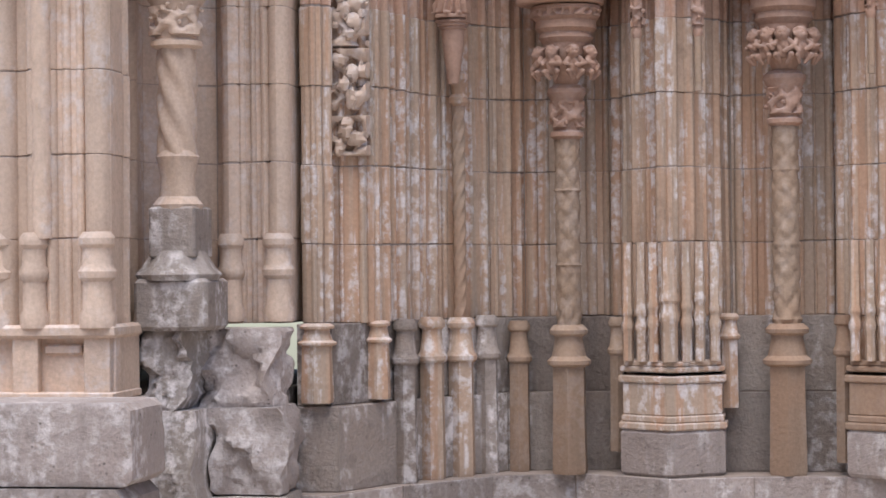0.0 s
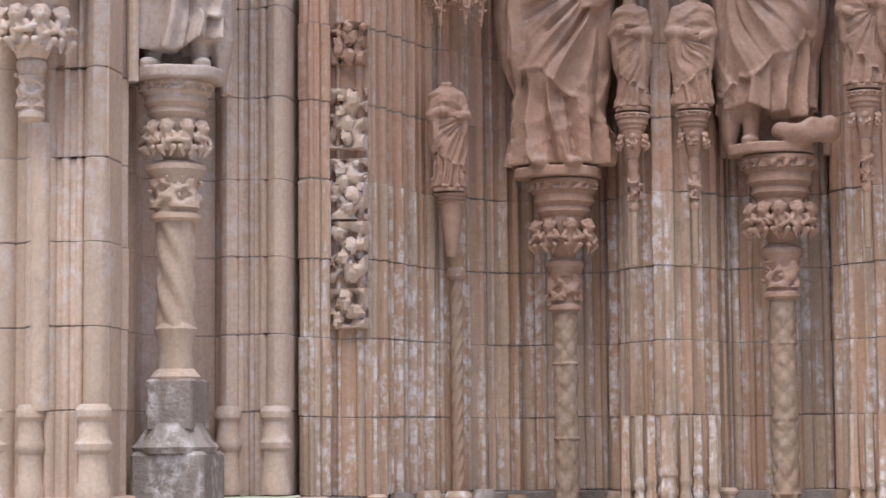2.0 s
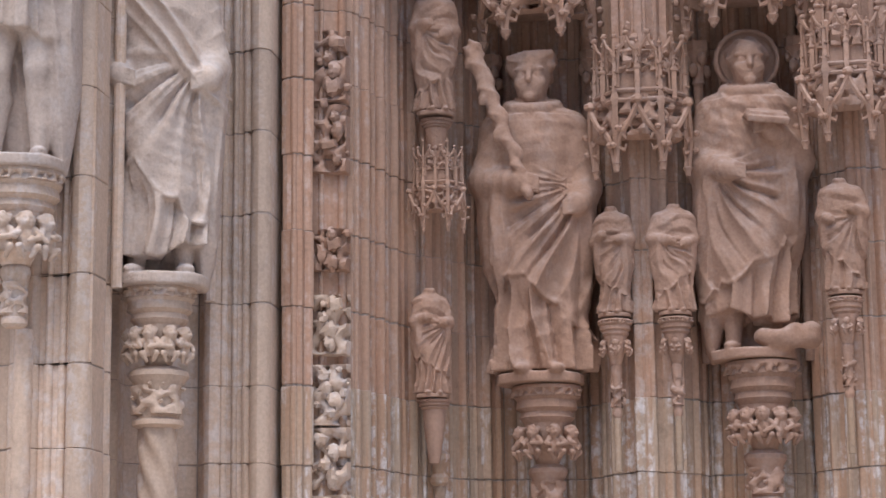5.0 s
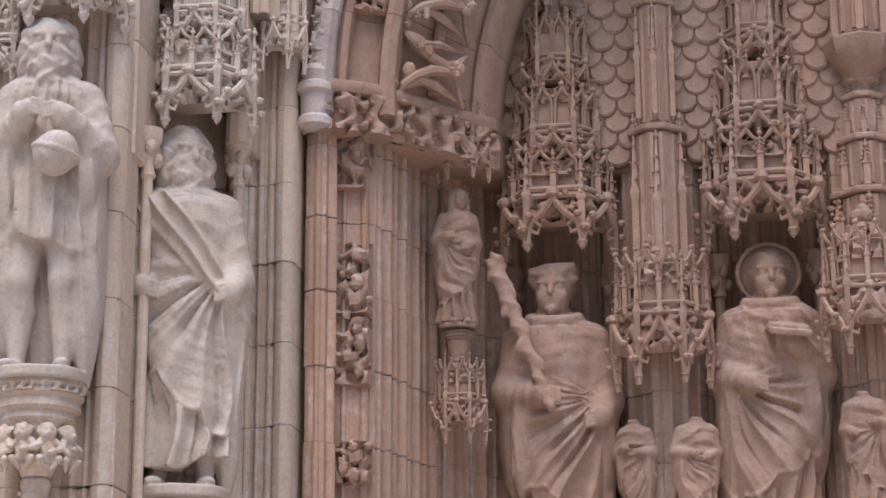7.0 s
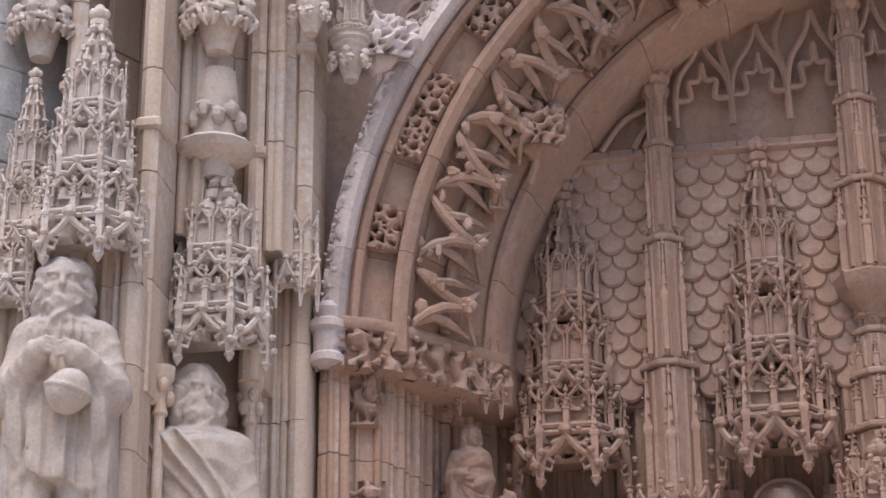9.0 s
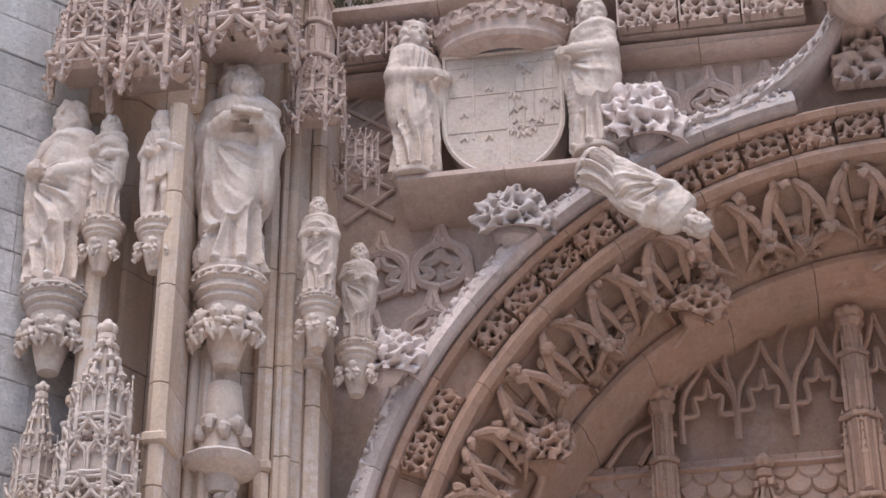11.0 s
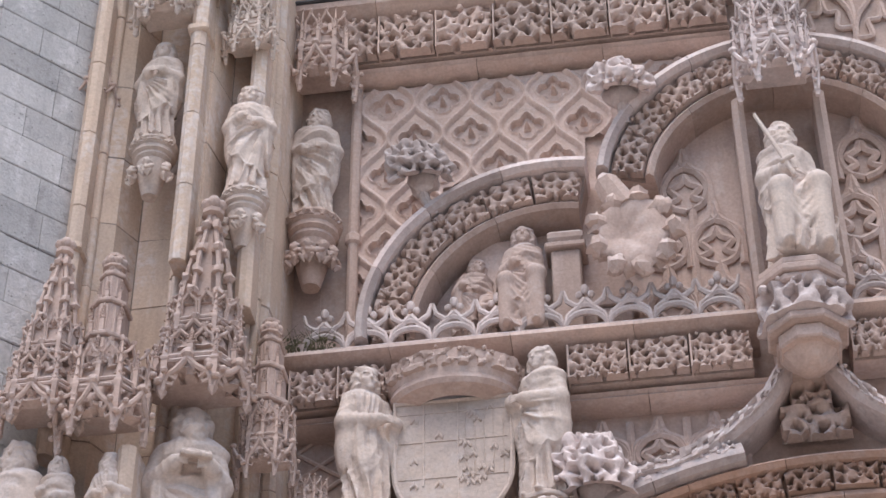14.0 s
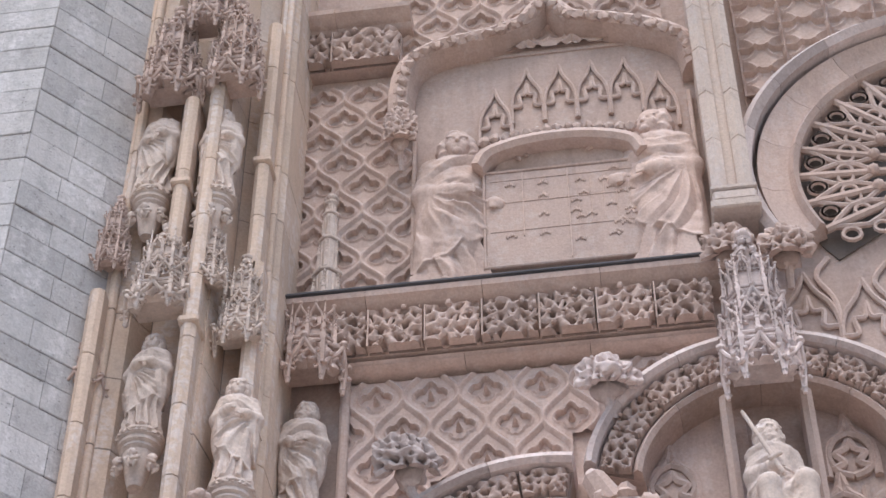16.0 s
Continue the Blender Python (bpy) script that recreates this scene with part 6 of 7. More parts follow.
# ---- register over the arch: shield, supporters, cornice ----
crest_prof = [(0.3, 0), (-0.1, 0.0), (-0.14, 0.02), (-0.2, 0.03), (-0.34, 0.055), (-0.37, 0.07), (-0.36, 0.105), (0.3, 0.12)]
cornice(-2.75, 0.44, 11.3, 10.07, crest_prof, UPPER, "projecting stone cornice with a weathered top")
cornice(0.98, 3.2, 11.3, 10.07, crest_prof, UPPER, "projecting stone cornice beyond the king")
frieze(-2.62, -1.98, 11.0, 9.80, 10.06, UPPER, "pierced leaf frieze under the cornice", 1, 0.33)
frieze(-0.80, 0.38, 11.0, 9.80, 10.06, UPPER, "pierced leaf frieze in panels under the cornice", 2, 0.42)
frieze(1.0, 2.6, 11.0, 9.80, 10.06, UPPER, "pierced leaf frieze beyond the king", 3, 0.42)
low_prof = [(0.2, 0), (0.0, 0.0), (-0.05, 0.01), (-0.09, 0.03), (-0.07, 0.05), (-0.10, 0.07), (-0.06, 0.09), (0.2, 0.1)]
cornice(-2.7, 0.5, 11.22, 9.69, low_prof, UPPER, "thin string moulding below the frieze")
# cresting along the cornice
s = Shape()
s.tube([(-0.14 * math.cos(math.pi * i / 10), 0, 0.02 + 0.10 * math.sin(math.pi * i / 10)) for i in range(11)], 0.02, 6)
for q in (-1, 1):
    s.tube([(0.0, 0, 0.17), (0.06 * q, 0, 0.16), (0.12 * q, 0, 0.2), (0.14 * q, 0, 0.27)], [0.022, 0.02, 0.018, 0.012], 6)
    s.tube([(0.14 * q, 0, 0.02), (0.12 * q, 0, 0.1), (0.05 * q, 0, 0.15), (0, 0, 0.2)], [0.018, 0.018, 0.02, 0.024], 6)
    s.blob((0.04 * q, 0, 0.235), 0.026, 0.024, 0.022, 7, 5)
s.blob((0, 0, 0.27), 0.03, 0.026, 0.035, 7, 5)
s.block(-0.145, 0.145, -0.02, 0.03, 0, 0.03, 0.006)
crest_mesh = s.mesh("crest_piece", WORN)
b = thing("cresting", -2.5, 11.0, 10.18, "grey openwork cresting of loops and lilies on the cornice", "cresting")
for i in range(10):
    part("crest_piece", crest_mesh, WORN, b).matrix_local = Matrix.LocRotScale((0.1 + 0.29 * i, 0, 0), None, (1, 1, 1.25))
b = thing("cresting", 1.1, 11.0, 10.18, "grey openwork cresting beyond the king", "cresting")
for i in range(6):
    part("crest_piece", crest_mesh, WORN, b).matrix_local = Matrix.LocRotScale((0.1 + 0.29 * i, 0, 0), None, (1, 1, 1.25))
# dry weeds on the ledge
s = Shape()
rg = random.Random(77)
for i in range(34):
    x = rg.uniform(-0.16, 0.16)
    s.tube([(x, 0, 0), (x + rg.uniform(-0.05, 0.05), rg.uniform(-0.03, 0.03), 0.1), (x + rg.uniform(-0.12, 0.12), rg.uniform(-0.05, 0.05), rg.uniform(0.14, 0.26))], [0.004, 0.003, 0.001], 4)
    s.blob((x + rg.uniform(-0.06, 0.06), rg.uniform(-0.03, 0.03), rg.uniform(0.04, 0.16)), 0.012, 0.008, 0.016, 5, 3)
weed = stone("dry_weed", (0.12, 0.10, 0.06), (0.09, 0.08, 0.045), lichen=0, relief=0.1)
solid("weeds", s, weed, "dry weeds growing on the cornice ledge", "weeds").location = (-2.5, 10.98, 10.17)


def shield(name, x0, x1, z0, z1, y, mat, label, point=True):
    """A carved coat of arms: a rimmed slab, quartered lines and small charges; charges are plain lumps."""
    w, h = x1 - x0, z1 - z0
    b = thing(name, (x0 + x1) / 2, y, z0, label, "coat of arms", "coats of arms")
    line = [(-w / 2, h)] + [(-w / 2, h * 0.42)] + [(-w / 2 * math.cos(math.pi * i / 16), h * 0.42 - h * 0.42 * math.sin(math.pi * i / 16)) for i in range(1, 16)] + [(w / 2, h * 0.42), (w / 2, h)] if point else [(-w / 2, h), (-w / 2, 0), (w / 2, 0), (w / 2, h)]
    s = Shape()
    n = len(line)
    rear = [(x, 0.25, z) for x, z in line]
    fr = [(x, 0.0, z) for x, z in line]
    fi = [(x * 0.97, -0.012, h / 2 + (z - h / 2) * 0.97) for x, z in line]
    s.add(rear + fr + fi, [(i, (i + 1) % n, (i + 1) % n + n, i + n) for i in range(n)] + [(i + n, (i + 1) % n + n, (i + 1) % n + 2 * n, i + 2 * n) for i in range(n)] + [tuple(range(2 * n, 3 * n))])
    part("slab", s, mat, b)
    s = Shape()
    s.tube([(x, -0.014, z) for x, z in line], 0.018, 6, True)
    part("rim", s, mat, b)
    s = Shape()
    for f in ((0.04, 0.5), (-0.25, 0.3)):
        s.block(f[0] * w - 0.006, f[0] * w + 0.006, -0.02, 0, h * (0.04 if f[0] > 0 else 0.3), h * 0.98, 0.002)
    for f in (0.36, 0.66, 0.9):
        s.block(-w * 0.46, w * 0.46, -0.018, 0, h * f, h * f + 0.008, 0.002)
    for i in range(5):
        s.block(w * (0.1 + 0.08 * i), w * (0.1 + 0.08 * i) + 0.006, -0.018, 0, h * 0.36, h * 0.88, 0.002)
    part("division", s, mat, b)
    rg = random.Random(int(w * 1000))
    for i in range(30):
        px, pz = (rg.uniform(0.08, 0.44) * w, rg.uniform(0.2, 0.92) * h) if i < 22 else (rg.choice((-0.33, -0.12)) * w, (0.3, 0.5, 0.7, 0.84)[i % 4] * h)
        s = Shape()
        for k in range(5):
            s.blob((px + 0.022 * (k - 2) * w * 0.6, -0.016, pz + 0.012 * (2 - abs(k - 2))), 0.008 * w + 0.003, 0.012, 0.02 * h * rg.uniform(0.6, 1.2), 6, 4)
        part("charge", s, mat, b)
    return b


shield("shield", -1.92, -1.17, 8.80, 9.72, 11.02, PALE, "pale carved shield with quartered arms under a crown")
b = thing("crown", -1.545, 11.12, 9.70, "broad carved stone crown over the shield", "crown")
s = Shape()
s.grid([[(r * math.cos(a), 0.75 * r * math.sin(a), z) for a in [math.pi + math.pi * i / 24 for i in range(25)]] for r, z in ((0.26, 0.0), (0.4, 0.03), (0.43, 0.06), (0.42, 0.1), (0.45, 0.16), (0.46, 0.27), (0.42, 0.28), (0.1, 0.28))])
part("band", s, UPPER, b)
s = Shape()
pierced(s, lambda u, v: ((lambda a: (Vector((0.46 * math.cos(a), 0.345 * math.sin(a), 0.13 + v)), Vector((-math.sin(a), math.cos(a), 0)), Vector((0, 0, 1)), Vector((math.cos(a), math.sin(a), 0))))(math.pi + u / 0.42)), 1.3, 0.15, 0.014, 0.036, 220, random.Random(5), 0.34, 0.5)
part("leaf_trail", s, UPPER, b)
figure("angel", -2.10, 10.98, 8.80, 1.16, "pale angel supporting the shield from one side", PALE, 141, 35, "shield supporters", category="angel", beard=False, rh=(0.13, -0.12, 0.62), lh=(0.05, -0.15, 0.6), side=1, mantle=False)
figure("angel", -0.97, 10.98, 8.84, 1.16, "pale angel supporting the shield, lit face", PALE, 142, -35, "shield supporters", category="angel", beard=False, lh=(-0.13, -0.12, 0.66), rh=(-0.04, -0.15, 0.62), side=-1)
shelf_prof = [(0.2, -0.12), (-0.05, -0.1), (-0.2, -0.04), (-0.4, -0.015), (-0.42, 0.0), (-0.41, 0.04), (0.2, 0.05)]
cornice(-2.2, -0.86, 11.3, 8.75, shelf_prof, UPPER, "stone shelf with sloping underside below the shield")
cl = leaf_clump(-1.5, 10.98, 8.2, 0.5, 0.44, WORN, "pierced leaf boss under the shield's shelf", 151)
leaf_clump(-2.28, 10.95, 7.30, 0.46, 0.42, WORN, "grey pierced leaf boss on the arch hood", 152, 0.2)
leaf_clump(-0.66, 10.98, 8.72, 0.5, 0.62, WORN, "grey curling leaf boss on the arch hood", 153, -0.1)
fa = figure("angel", -1.0, 10.72, 8.60, 0.86, "pale carved figure hanging head downward from the hood", PALE, 143, 0, "", True, beard=False, category="angel", slim=1.15)
fa.rotation_euler = (0, radians(128), 0)

# spandrel tracery and lattice
def trefoil(cx, cz, w, h):
    out = []
    for q in (-1, 1):
        out.append([(cx, cz), (cx + q * w * 0.32, cz + h * 0.1), (cx + q * w * 0.46, cz + h * 0.36), (cx + q * w * 0.28, cz + h * 0.6), (cx, cz + h * 0.7), (cx - q * w * 0.1, cz + h * 0.8)])
        out.append([(cx + q * w * 0.5, cz), (cx + q * w * 0.5, cz + h * 0.3), (cx + q * w * 0.42, cz + h * 0.55), (cx + q * w * 0.12, cz + h * 0.72), (cx, cz + h)])
        out.append([(cx + q * w * 0.4, cz + h * 0.14), (cx + q * w * 0.16, cz + h * 0.22), (cx + q * w * 0.3, cz + h * 0.36), (cx + q * w * 0.1, cz + h * 0.44), (cx, cz + h * 0.58)])
    return out


st = []
for cx, cz in ((-2.38, 8.18), (-2.0, 8.2), (-2.42, 7.62), (-2.05, 7.72)):
    st += trefoil(cx, cz, 0.36, 0.46)
tracery("tracery_panel", st, 11.30, 0.034, UPPER, "blind trefoil tracery in the arch spandrel")
st = []
for cx in (-0.62, -0.26, 0.1):
    st += trefoil(cx, 9.22, 0.34, 0.42)
    st.append([(cx + 0.18, 9.15), (cx + 0.18, 9.4), (cx + 0.18, 9.62)])
tracery("tracery_panel", st, 11.30, 0.03, UPPER, "blind trefoil tracery below the frieze")
st = []
for i in range(5):
    z = 8.74 + 0.22 * i
    st += [[(-2.62, z), (-2.46, z + 0.11), (-2.30, z + 0.22)], [(-2.30, z), (-2.46, z + 0.11), (-2.62, z + 0.22)]]
tracery("lattice_panel", st, 11.31, 0.016, UPPER, "worn diamond lattice carved on the wall")

# ---- upper register: twin arches, relief, king ----
def tier_arch(cx, cz, r, a0, a1, n):
    moulding("arch_moulding", r, [(-0.07, 11.36), (-0.07, 10.98), (-0.04, 10.94), (0.0, 10.95), (0.02, 11.0), (0.02, 11.36)], WORN, "grey hood of an upper arch", a0, a1, n, cx, cz)
    moulding("arch_hollow", r - 0.08, [(0.01, 11.36), (0.01, 11.08), (-0.24, 11.14), (-0.24, 11.36)], UPPER, "hollow band of an upper arch", a0, a1, n, cx, cz)
    moulding("arch_moulding", r - 0.32, [(0.0, 11.36), (0.0, 11.06), (-0.03, 11.03), (-0.06, 11.06), (-0.08, 11.2), (-0.08, 11.36)], UPPER, "inner roll of an upper arch", a0, a1, n, cx, cz)
    total = abs(a1 - a0)
    k = max(1, round(radians(total) * r / 0.4))
    b = thing("leaf_band", cx, 11.02, cz, "pierced leaf panels round an upper arch", "carving", "leaf bands of the upper arches")
    for i in range(k):
        f = ringband(cx, cz, r - 0.31, 11.02, a0 - i * total / k)
        s = Shape()
        pierced(s, (lambda f: lambda u, v: (lambda q: (q[0] - Vector((cx, 11.02, cz)), q[1], q[2], q[3]))(f(u, v)))(f), radians(total) * (r - 0.31) / k - 0.01, 0.22, 0.011, 0.032, 320, random.Random(600 + i), 0.3, 0.25, 1700)
        part("leaf_panel", s, UPPER, b)


tier_arch(-0.85, 10.35, 1.33, 184, 79, 24)
tier_arch(0.75, 11.38, 1.28, 172, 8, 34)
leaf_clump(-1.72, 10.92, 11.38, 0.46, 0.52, WORN, "grey curling leaf boss on the upper arch", 154, -0.25)
leaf_clump(-0.32, 10.92, 12.04, 0.46, 0.42, WORN, "grey branching leaf boss on the upper arch", 155, -0.1)
b = thing("hanging_leaf", -0.36, 10.95, 10.52, "large scooped leaf boss hanging where the arches meet", "crocket")
s = Shape()
rows = []
for j in range(13):
    v = j / 12
    row = []
    for i in range(24):
        a = 6.2832 * i / 24
        r = 0.27 * (math.sin(math.pi * min(v, 0.97) * 0.5 + 0.1)) * (1 + 0.16 * math.cos(7 * a) * v)
        row.append((r * math.cos(a) * 0.95 + 0.06 * v, -0.28 * v + 0.1 * v * v * 3 + 0.08 * math.cos(a * 7) * v * 0.3 - 0.05, 0.34 + r * math.sin(a) * 1.15))
    rows.append(row)
s.grid(rows, True)
part("cup", s, UPPER, b)
s = Shape()
for i in range(9):
    a = 6.2832 * i / 9
    s.blob((0.06 + 0.26 * math.cos(a), -0.08, 0.34 + 0.3 * math.sin(a)), 0.075, 0.07, 0.075, 9, 7, 0.6, i)
s.tube([(-0.12, 0.05, 0.95), (-0.1, -0.06, 0.8), (0, -0.02, 0.6)], [0.05, 0.09, 0.12], 8)
part("lobed_edge", s, UPPER, b)

# relief under the smaller arch
b = thing("relief_scene", -1.1, 11.28, 10.2, "carved relief of seated figures before a small building", "relief")
part("building", Shape().block(0.22, 0.42, -0.16, 0.1, 0, 0.78, 0.01).block(0.18, 0.46, -0.2, 0.1, 0.78, 0.83, 0.01).block(0.16, 0.5, -0.2, 0.1, 0, 0.08, 0.01).prism([(0.2, -0.2), (0.44, -0.2), (0.4, 0.05), (0.24, 0.05)], 0.83, 0.93, 0.03), UPPER, b)
part("throne", Shape().block(-0.34, 0.12, -0.06, 0.06, 0.1, 1.0, 0.012), UPPER, b)
part("step", Shape().block(0.5, 0.78, -0.14, 0.08, 0.28, 0.36, 0.01).block(0.54, 0.74, -0.12, 0.08, 0.12, 0.28, 0.01), UPPER, b)
figure("statuette", -1.08, 11.16, 10.22, 0.98, "seated worn figure in the relief, one arm raised", UPPER, 161, 0, "relief figures", True, seated=True, beard=False, slim=0.85)
figure("statuette", -1.48, 11.18, 10.22, 0.78, "stooping worn figure in the relief", UPPER, 162, 20, "relief figures", True, lean=0.12, beard=False)
figure("statuette", -1.3, 11.12, 10.2, 0.5, "kneeling worn figure in the relief", UPPER, 163, 30, "relief figures", False, headless=True)

st = []
for cx, cz in ((-0.1, 10.3), (0.25, 10.3), (-0.12, 10.85), (0.24, 10.85), (0.06, 11.35), (1.15, 10.4), (1.5, 10.4), (1.2, 10.95), (1.55, 10.95), (1.3, 11.5)):
    st += trefoil(cx, cz, 0.34, 0.58)
for x in (0.08, 1.34):
    st.append([(x, 10.2), (x, 10.8), (x + 0.02, 11.4)])
tracery("tracery_panel", st, 11.30, 0.032, UPPER, "large flowing blind tracery under the upper arch")

figure("king_statue", 0.74, 10.72, 10.24, 1.24, "pale statue of a seated bearded king holding a sword", PALE, 171, 12, "", True, seated=True, staff=True, slim=0.95, side=1, gaze=0.3, rh=(0.12, -0.14, 0.55), lh=(-0.04, -0.16, 0.58))
b = thing("pedestal", 0.72, 10.75, 9.64, "octagonal pedestal with pierced leaves under the king", "pedestal")
oct8 = lambda r: [(r * math.cos(6.2832 * i / 8 + 0.39), r * math.sin(6.2832 * i / 8 + 0.39)) for i in range(8)]
s = Shape()
for z0, z1, r in ((0.52, 0.58, 0.28), (0.46, 0.52, 0.30), (0.40, 0.46, 0.27), (0.16, 0.40, 0.22), (0.1, 0.16, 0.27), (0.0, 0.1, 0.2)):
    s.prism(oct8(r), z0, z1, 0.012)
s.block(-0.2, 0.2, 0, 0.6, 0.05, 0.5, 0.01)
s.lathe(0, 0.05, [(0.02, -0.12), (0.1, -0.09), (0.16, -0.03), (0.2, 0.03)], 8, turn=0.39)
part("tier", s, UPPER, b)
s = Shape()
pierced(s, lambda u, v: ((lambda a: (Vector((0.27 * math.cos(a), 0.27 * math.sin(a), 0.15 + v)), Vector((-math.sin(a), math.cos(a), 0)), Vector((0, 0, 1)), Vector((math.cos(a), math.sin(a), 0))))(math.pi * 0.95 + u / 0.3)), 1.05, 0.27, 0.025, 0.07, 200, random.Random(8), 0.34, 0.4)
part("leaf_wreath", s, WORN, b)
canopy(0.76, 10.78, 11.84, 0.52, 1.62, WORN, "grey spired canopy over the seated king", 172, tiers=2)
for q in (-0.28, 0.28):
    b = thing("colonnette", 0.76 + q, 10.98, 10.3, "slim shaft beside the seated king", "colonnette", "king's colonnettes")
    part("shaft", Shape().prism([(-0.04, 0.3), (-0.04, -0.02), (0, -0.05), (0.04, -0.02), (0.04, 0.3)], 0, 1.75, 0.006), UPPER, b)

# niche at the wall's edge
figure("statue", -2.55, 11.15, 11.46, 1.06, "pale standing saint in the wall's edge niche", PALE, 181, 10, "", True)
corbel(-2.54, 11.15, 11.46, 0.42, 0.22, 0.36, UPPER, "leaf corbel under the niche figure", seed=41, heads=5)
canopy(-2.52, 11.12, 12.58, 0.5, 0.75, UPPER, "boxy pierced canopy over the niche figure", 182, tiers=1, spire=False)
for x in (-2.84, -2.27):
    b = thing("niche_shaft", x, 11.24, 10.2, "moulded shaft framing the niche figure", "shaft", "niche shafts")
    part("shaft", Shape().lathe(0, 0, [(0.04, 0), (0.04, 2.95)], 10), UPPER, b)
    part("ring", Shape().lathe(0, 0, [(0.04, 1.1), (0.06, 1.12), (0.06, 1.18), (0.04, 1.2)], 10), UPPER, b)

# diapers: one tile holds a cell of an ogee net with a lobed hollow in it
def net_tile(name, w, p, lobes, reach, size, bossed, a=-0.5, b=0.5):
    """w is the cell's width, p the pitch of the staggered rows; lobes are the directions of the hollow's lobes."""
    nx, nz = int(44 * (b - a)), 34
    gx, gz = np.meshgrid(np.linspace(w * a, w * b, nx + 1), np.linspace(-p / 2, p / 2, nz + 1))
    wave = np.cos(np.pi * gz / p)
    half = w / 4 * (1 + wave)
    slope = w / 4 * np.pi / p * np.abs(np.sin(np.pi * gz / p))
    away = np.abs(np.abs(gx) - half) / np.sqrt(1 + slope ** 2)
    rise = 0.034 * np.clip(1 - away / 0.026, 0, 1) ** 0.6
    hollow = np.full_like(gx, 9.0)
    for cx, cz in [(0, 0)] + [(qx * w / 2, qz * p) for qx in (-1, 1) for qz in (-1, 1)]:
        for turn in lobes:
            qx, qz = cx + reach * math.cos(radians(turn)), cz + reach * math.sin(radians(turn))
            dx, dz = gx - qx, gz - qz
            pull = np.where(dz > 0, 1 + (0.5 if turn == 90 else 0) * np.abs(dx) / size, 1)
            hollow = np.minimum(hollow, np.hypot(dx, dz / (1.18 if turn == 90 else 1)) * pull - size)
    rim = np.clip(1 - np.abs(hollow - 0.012) / 0.013, 0, 1)
    sunk = np.clip(-hollow / 0.012, 0, 1)
    height = rise + 0.018 * rim - 0.062 * sunk - 0.008
    if bossed:
        height = height + 0.055 * np.clip(1 - np.hypot(gx, gz) / 0.036, 0, 1) ** 0.5
    return Shape().grid([[(gx[j, i], -height[j, i], gz[j, i]) for i in range(nx + 1)] for j in range(nz + 1)]).mesh(name, UPPER)


four_lobed = [net_tile("quatrefoil", 0.41, 0.34, (0, 90, 180, 270), 0.064, 0.054, True, *ends) for ends in ((-0.5, 0.5), (0, 0.5), (-0.5, 0))]
three_lobed = [net_tile("trefoil", 0.40, 0.30, (0, 90, 180), 0.07, 0.056, False, *ends) for ends in ((-0.5, 0.5), (0, 0.5), (-0.5, 0))]


def diaper(name, x0, n, z0, z1, free, label, tiles=four_lobed, w=0.41, p=0.34):
    """Rows of n cells; every other row is set off by half a cell and ends in halves."""
    b = thing(name, x0, 11.26, z0, label, "diaper panel", "diaper panels")
    part("bed", Shape().block(0, n * w, 0.045, 0.1, 0, z1 - z0, 0.004), UPPER, b)
    j, z = 0, z0 + 0.2
    while z < z1:
        for i in range(n + j % 2):
            x = w * (i + (0 if j % 2 else 0.5))
            kind = 1 if j % 2 and i == 0 else 2 if j % 2 and i == n else 0
            if free(x0 + x, z):
                part("lobed_tile", tiles[kind], UPPER, b).location = (x, 0, z - z0)
        z += p
        j += 1


diaper("diaper_panel", -2.25, 7, 10.4, 12.86, lambda x, z: math.hypot(x + 0.85, z - 10.35) > 1.45 and (x < -0.62 or math.hypot(x - 0.75, z - 11.38) > 1.42) and not (x > -0.8 and z < 11.3), "wall carved with a net of four-lobed hollows")
diaper("diaper_panel", -3.0, 3, 13.4, 16.6, lambda x, z: True, "wall carved with a flowing net of three-lobed hollows", three_lobed, 0.40, 0.30)
diaper("diaper_panel", -2.0, 6, 16.7, 18.5, lambda x, z: True, "carved net pattern above the great cartouche", three_lobed, 0.40, 0.30)
# square panels over the wheel window
s = Shape()
gx, gz = np.meshgrid(np.linspace(-0.2, 0.2, 37), np.linspace(-0.16, 0.16, 29))
bar = np.maximum(np.clip(1 - (0.2 - np.abs(gx)) / 0.022, 0, 1), np.clip(1 - (0.16 - np.abs(gz)) / 0.014, 0, 1))
petal = np.min([np.hypot(gx - qx * 0.2, gz - qz * 0.16) for qx in (-1, 1) for qz in (-1, 1)], axis=0)
leafy = np.clip(1 - np.abs(petal - 0.15) / 0.02, 0, 1)
height = 0.05 * bar ** 0.6 + 0.022 * leafy - 0.03 * np.clip((0.13 - petal) / 0.03, 0, 1)
panel_mesh = s.grid([[(gx[j, i], -height[j, i], gz[j, i]) for i in range(37)] for j in range(29)]).mesh("square_panel", UPPER)
b = thing("diaper_panel", 1.0, 11.26, 16.0, "square carved panels over the wheel window", "diaper panel", "diaper panels")
part("bed", Shape().block(0, 0.6, 0.045, 0.1, -0.5, 2.1, 0.004).block(0.6, 2.4, 0.045, 0.1, 0.6, 2.1, 0.004), UPPER, b)
for j in range(8):
    for i in range(6):
        if math.hypot(1.2 + 0.4 * i - 2.7, 15.56 + 0.32 * j - 14.5) > 1.98:
            part("square_panel", panel_mesh, UPPER, b).location = (0.2 + 0.4 * i, 0, -0.44 + 0.32 * j)

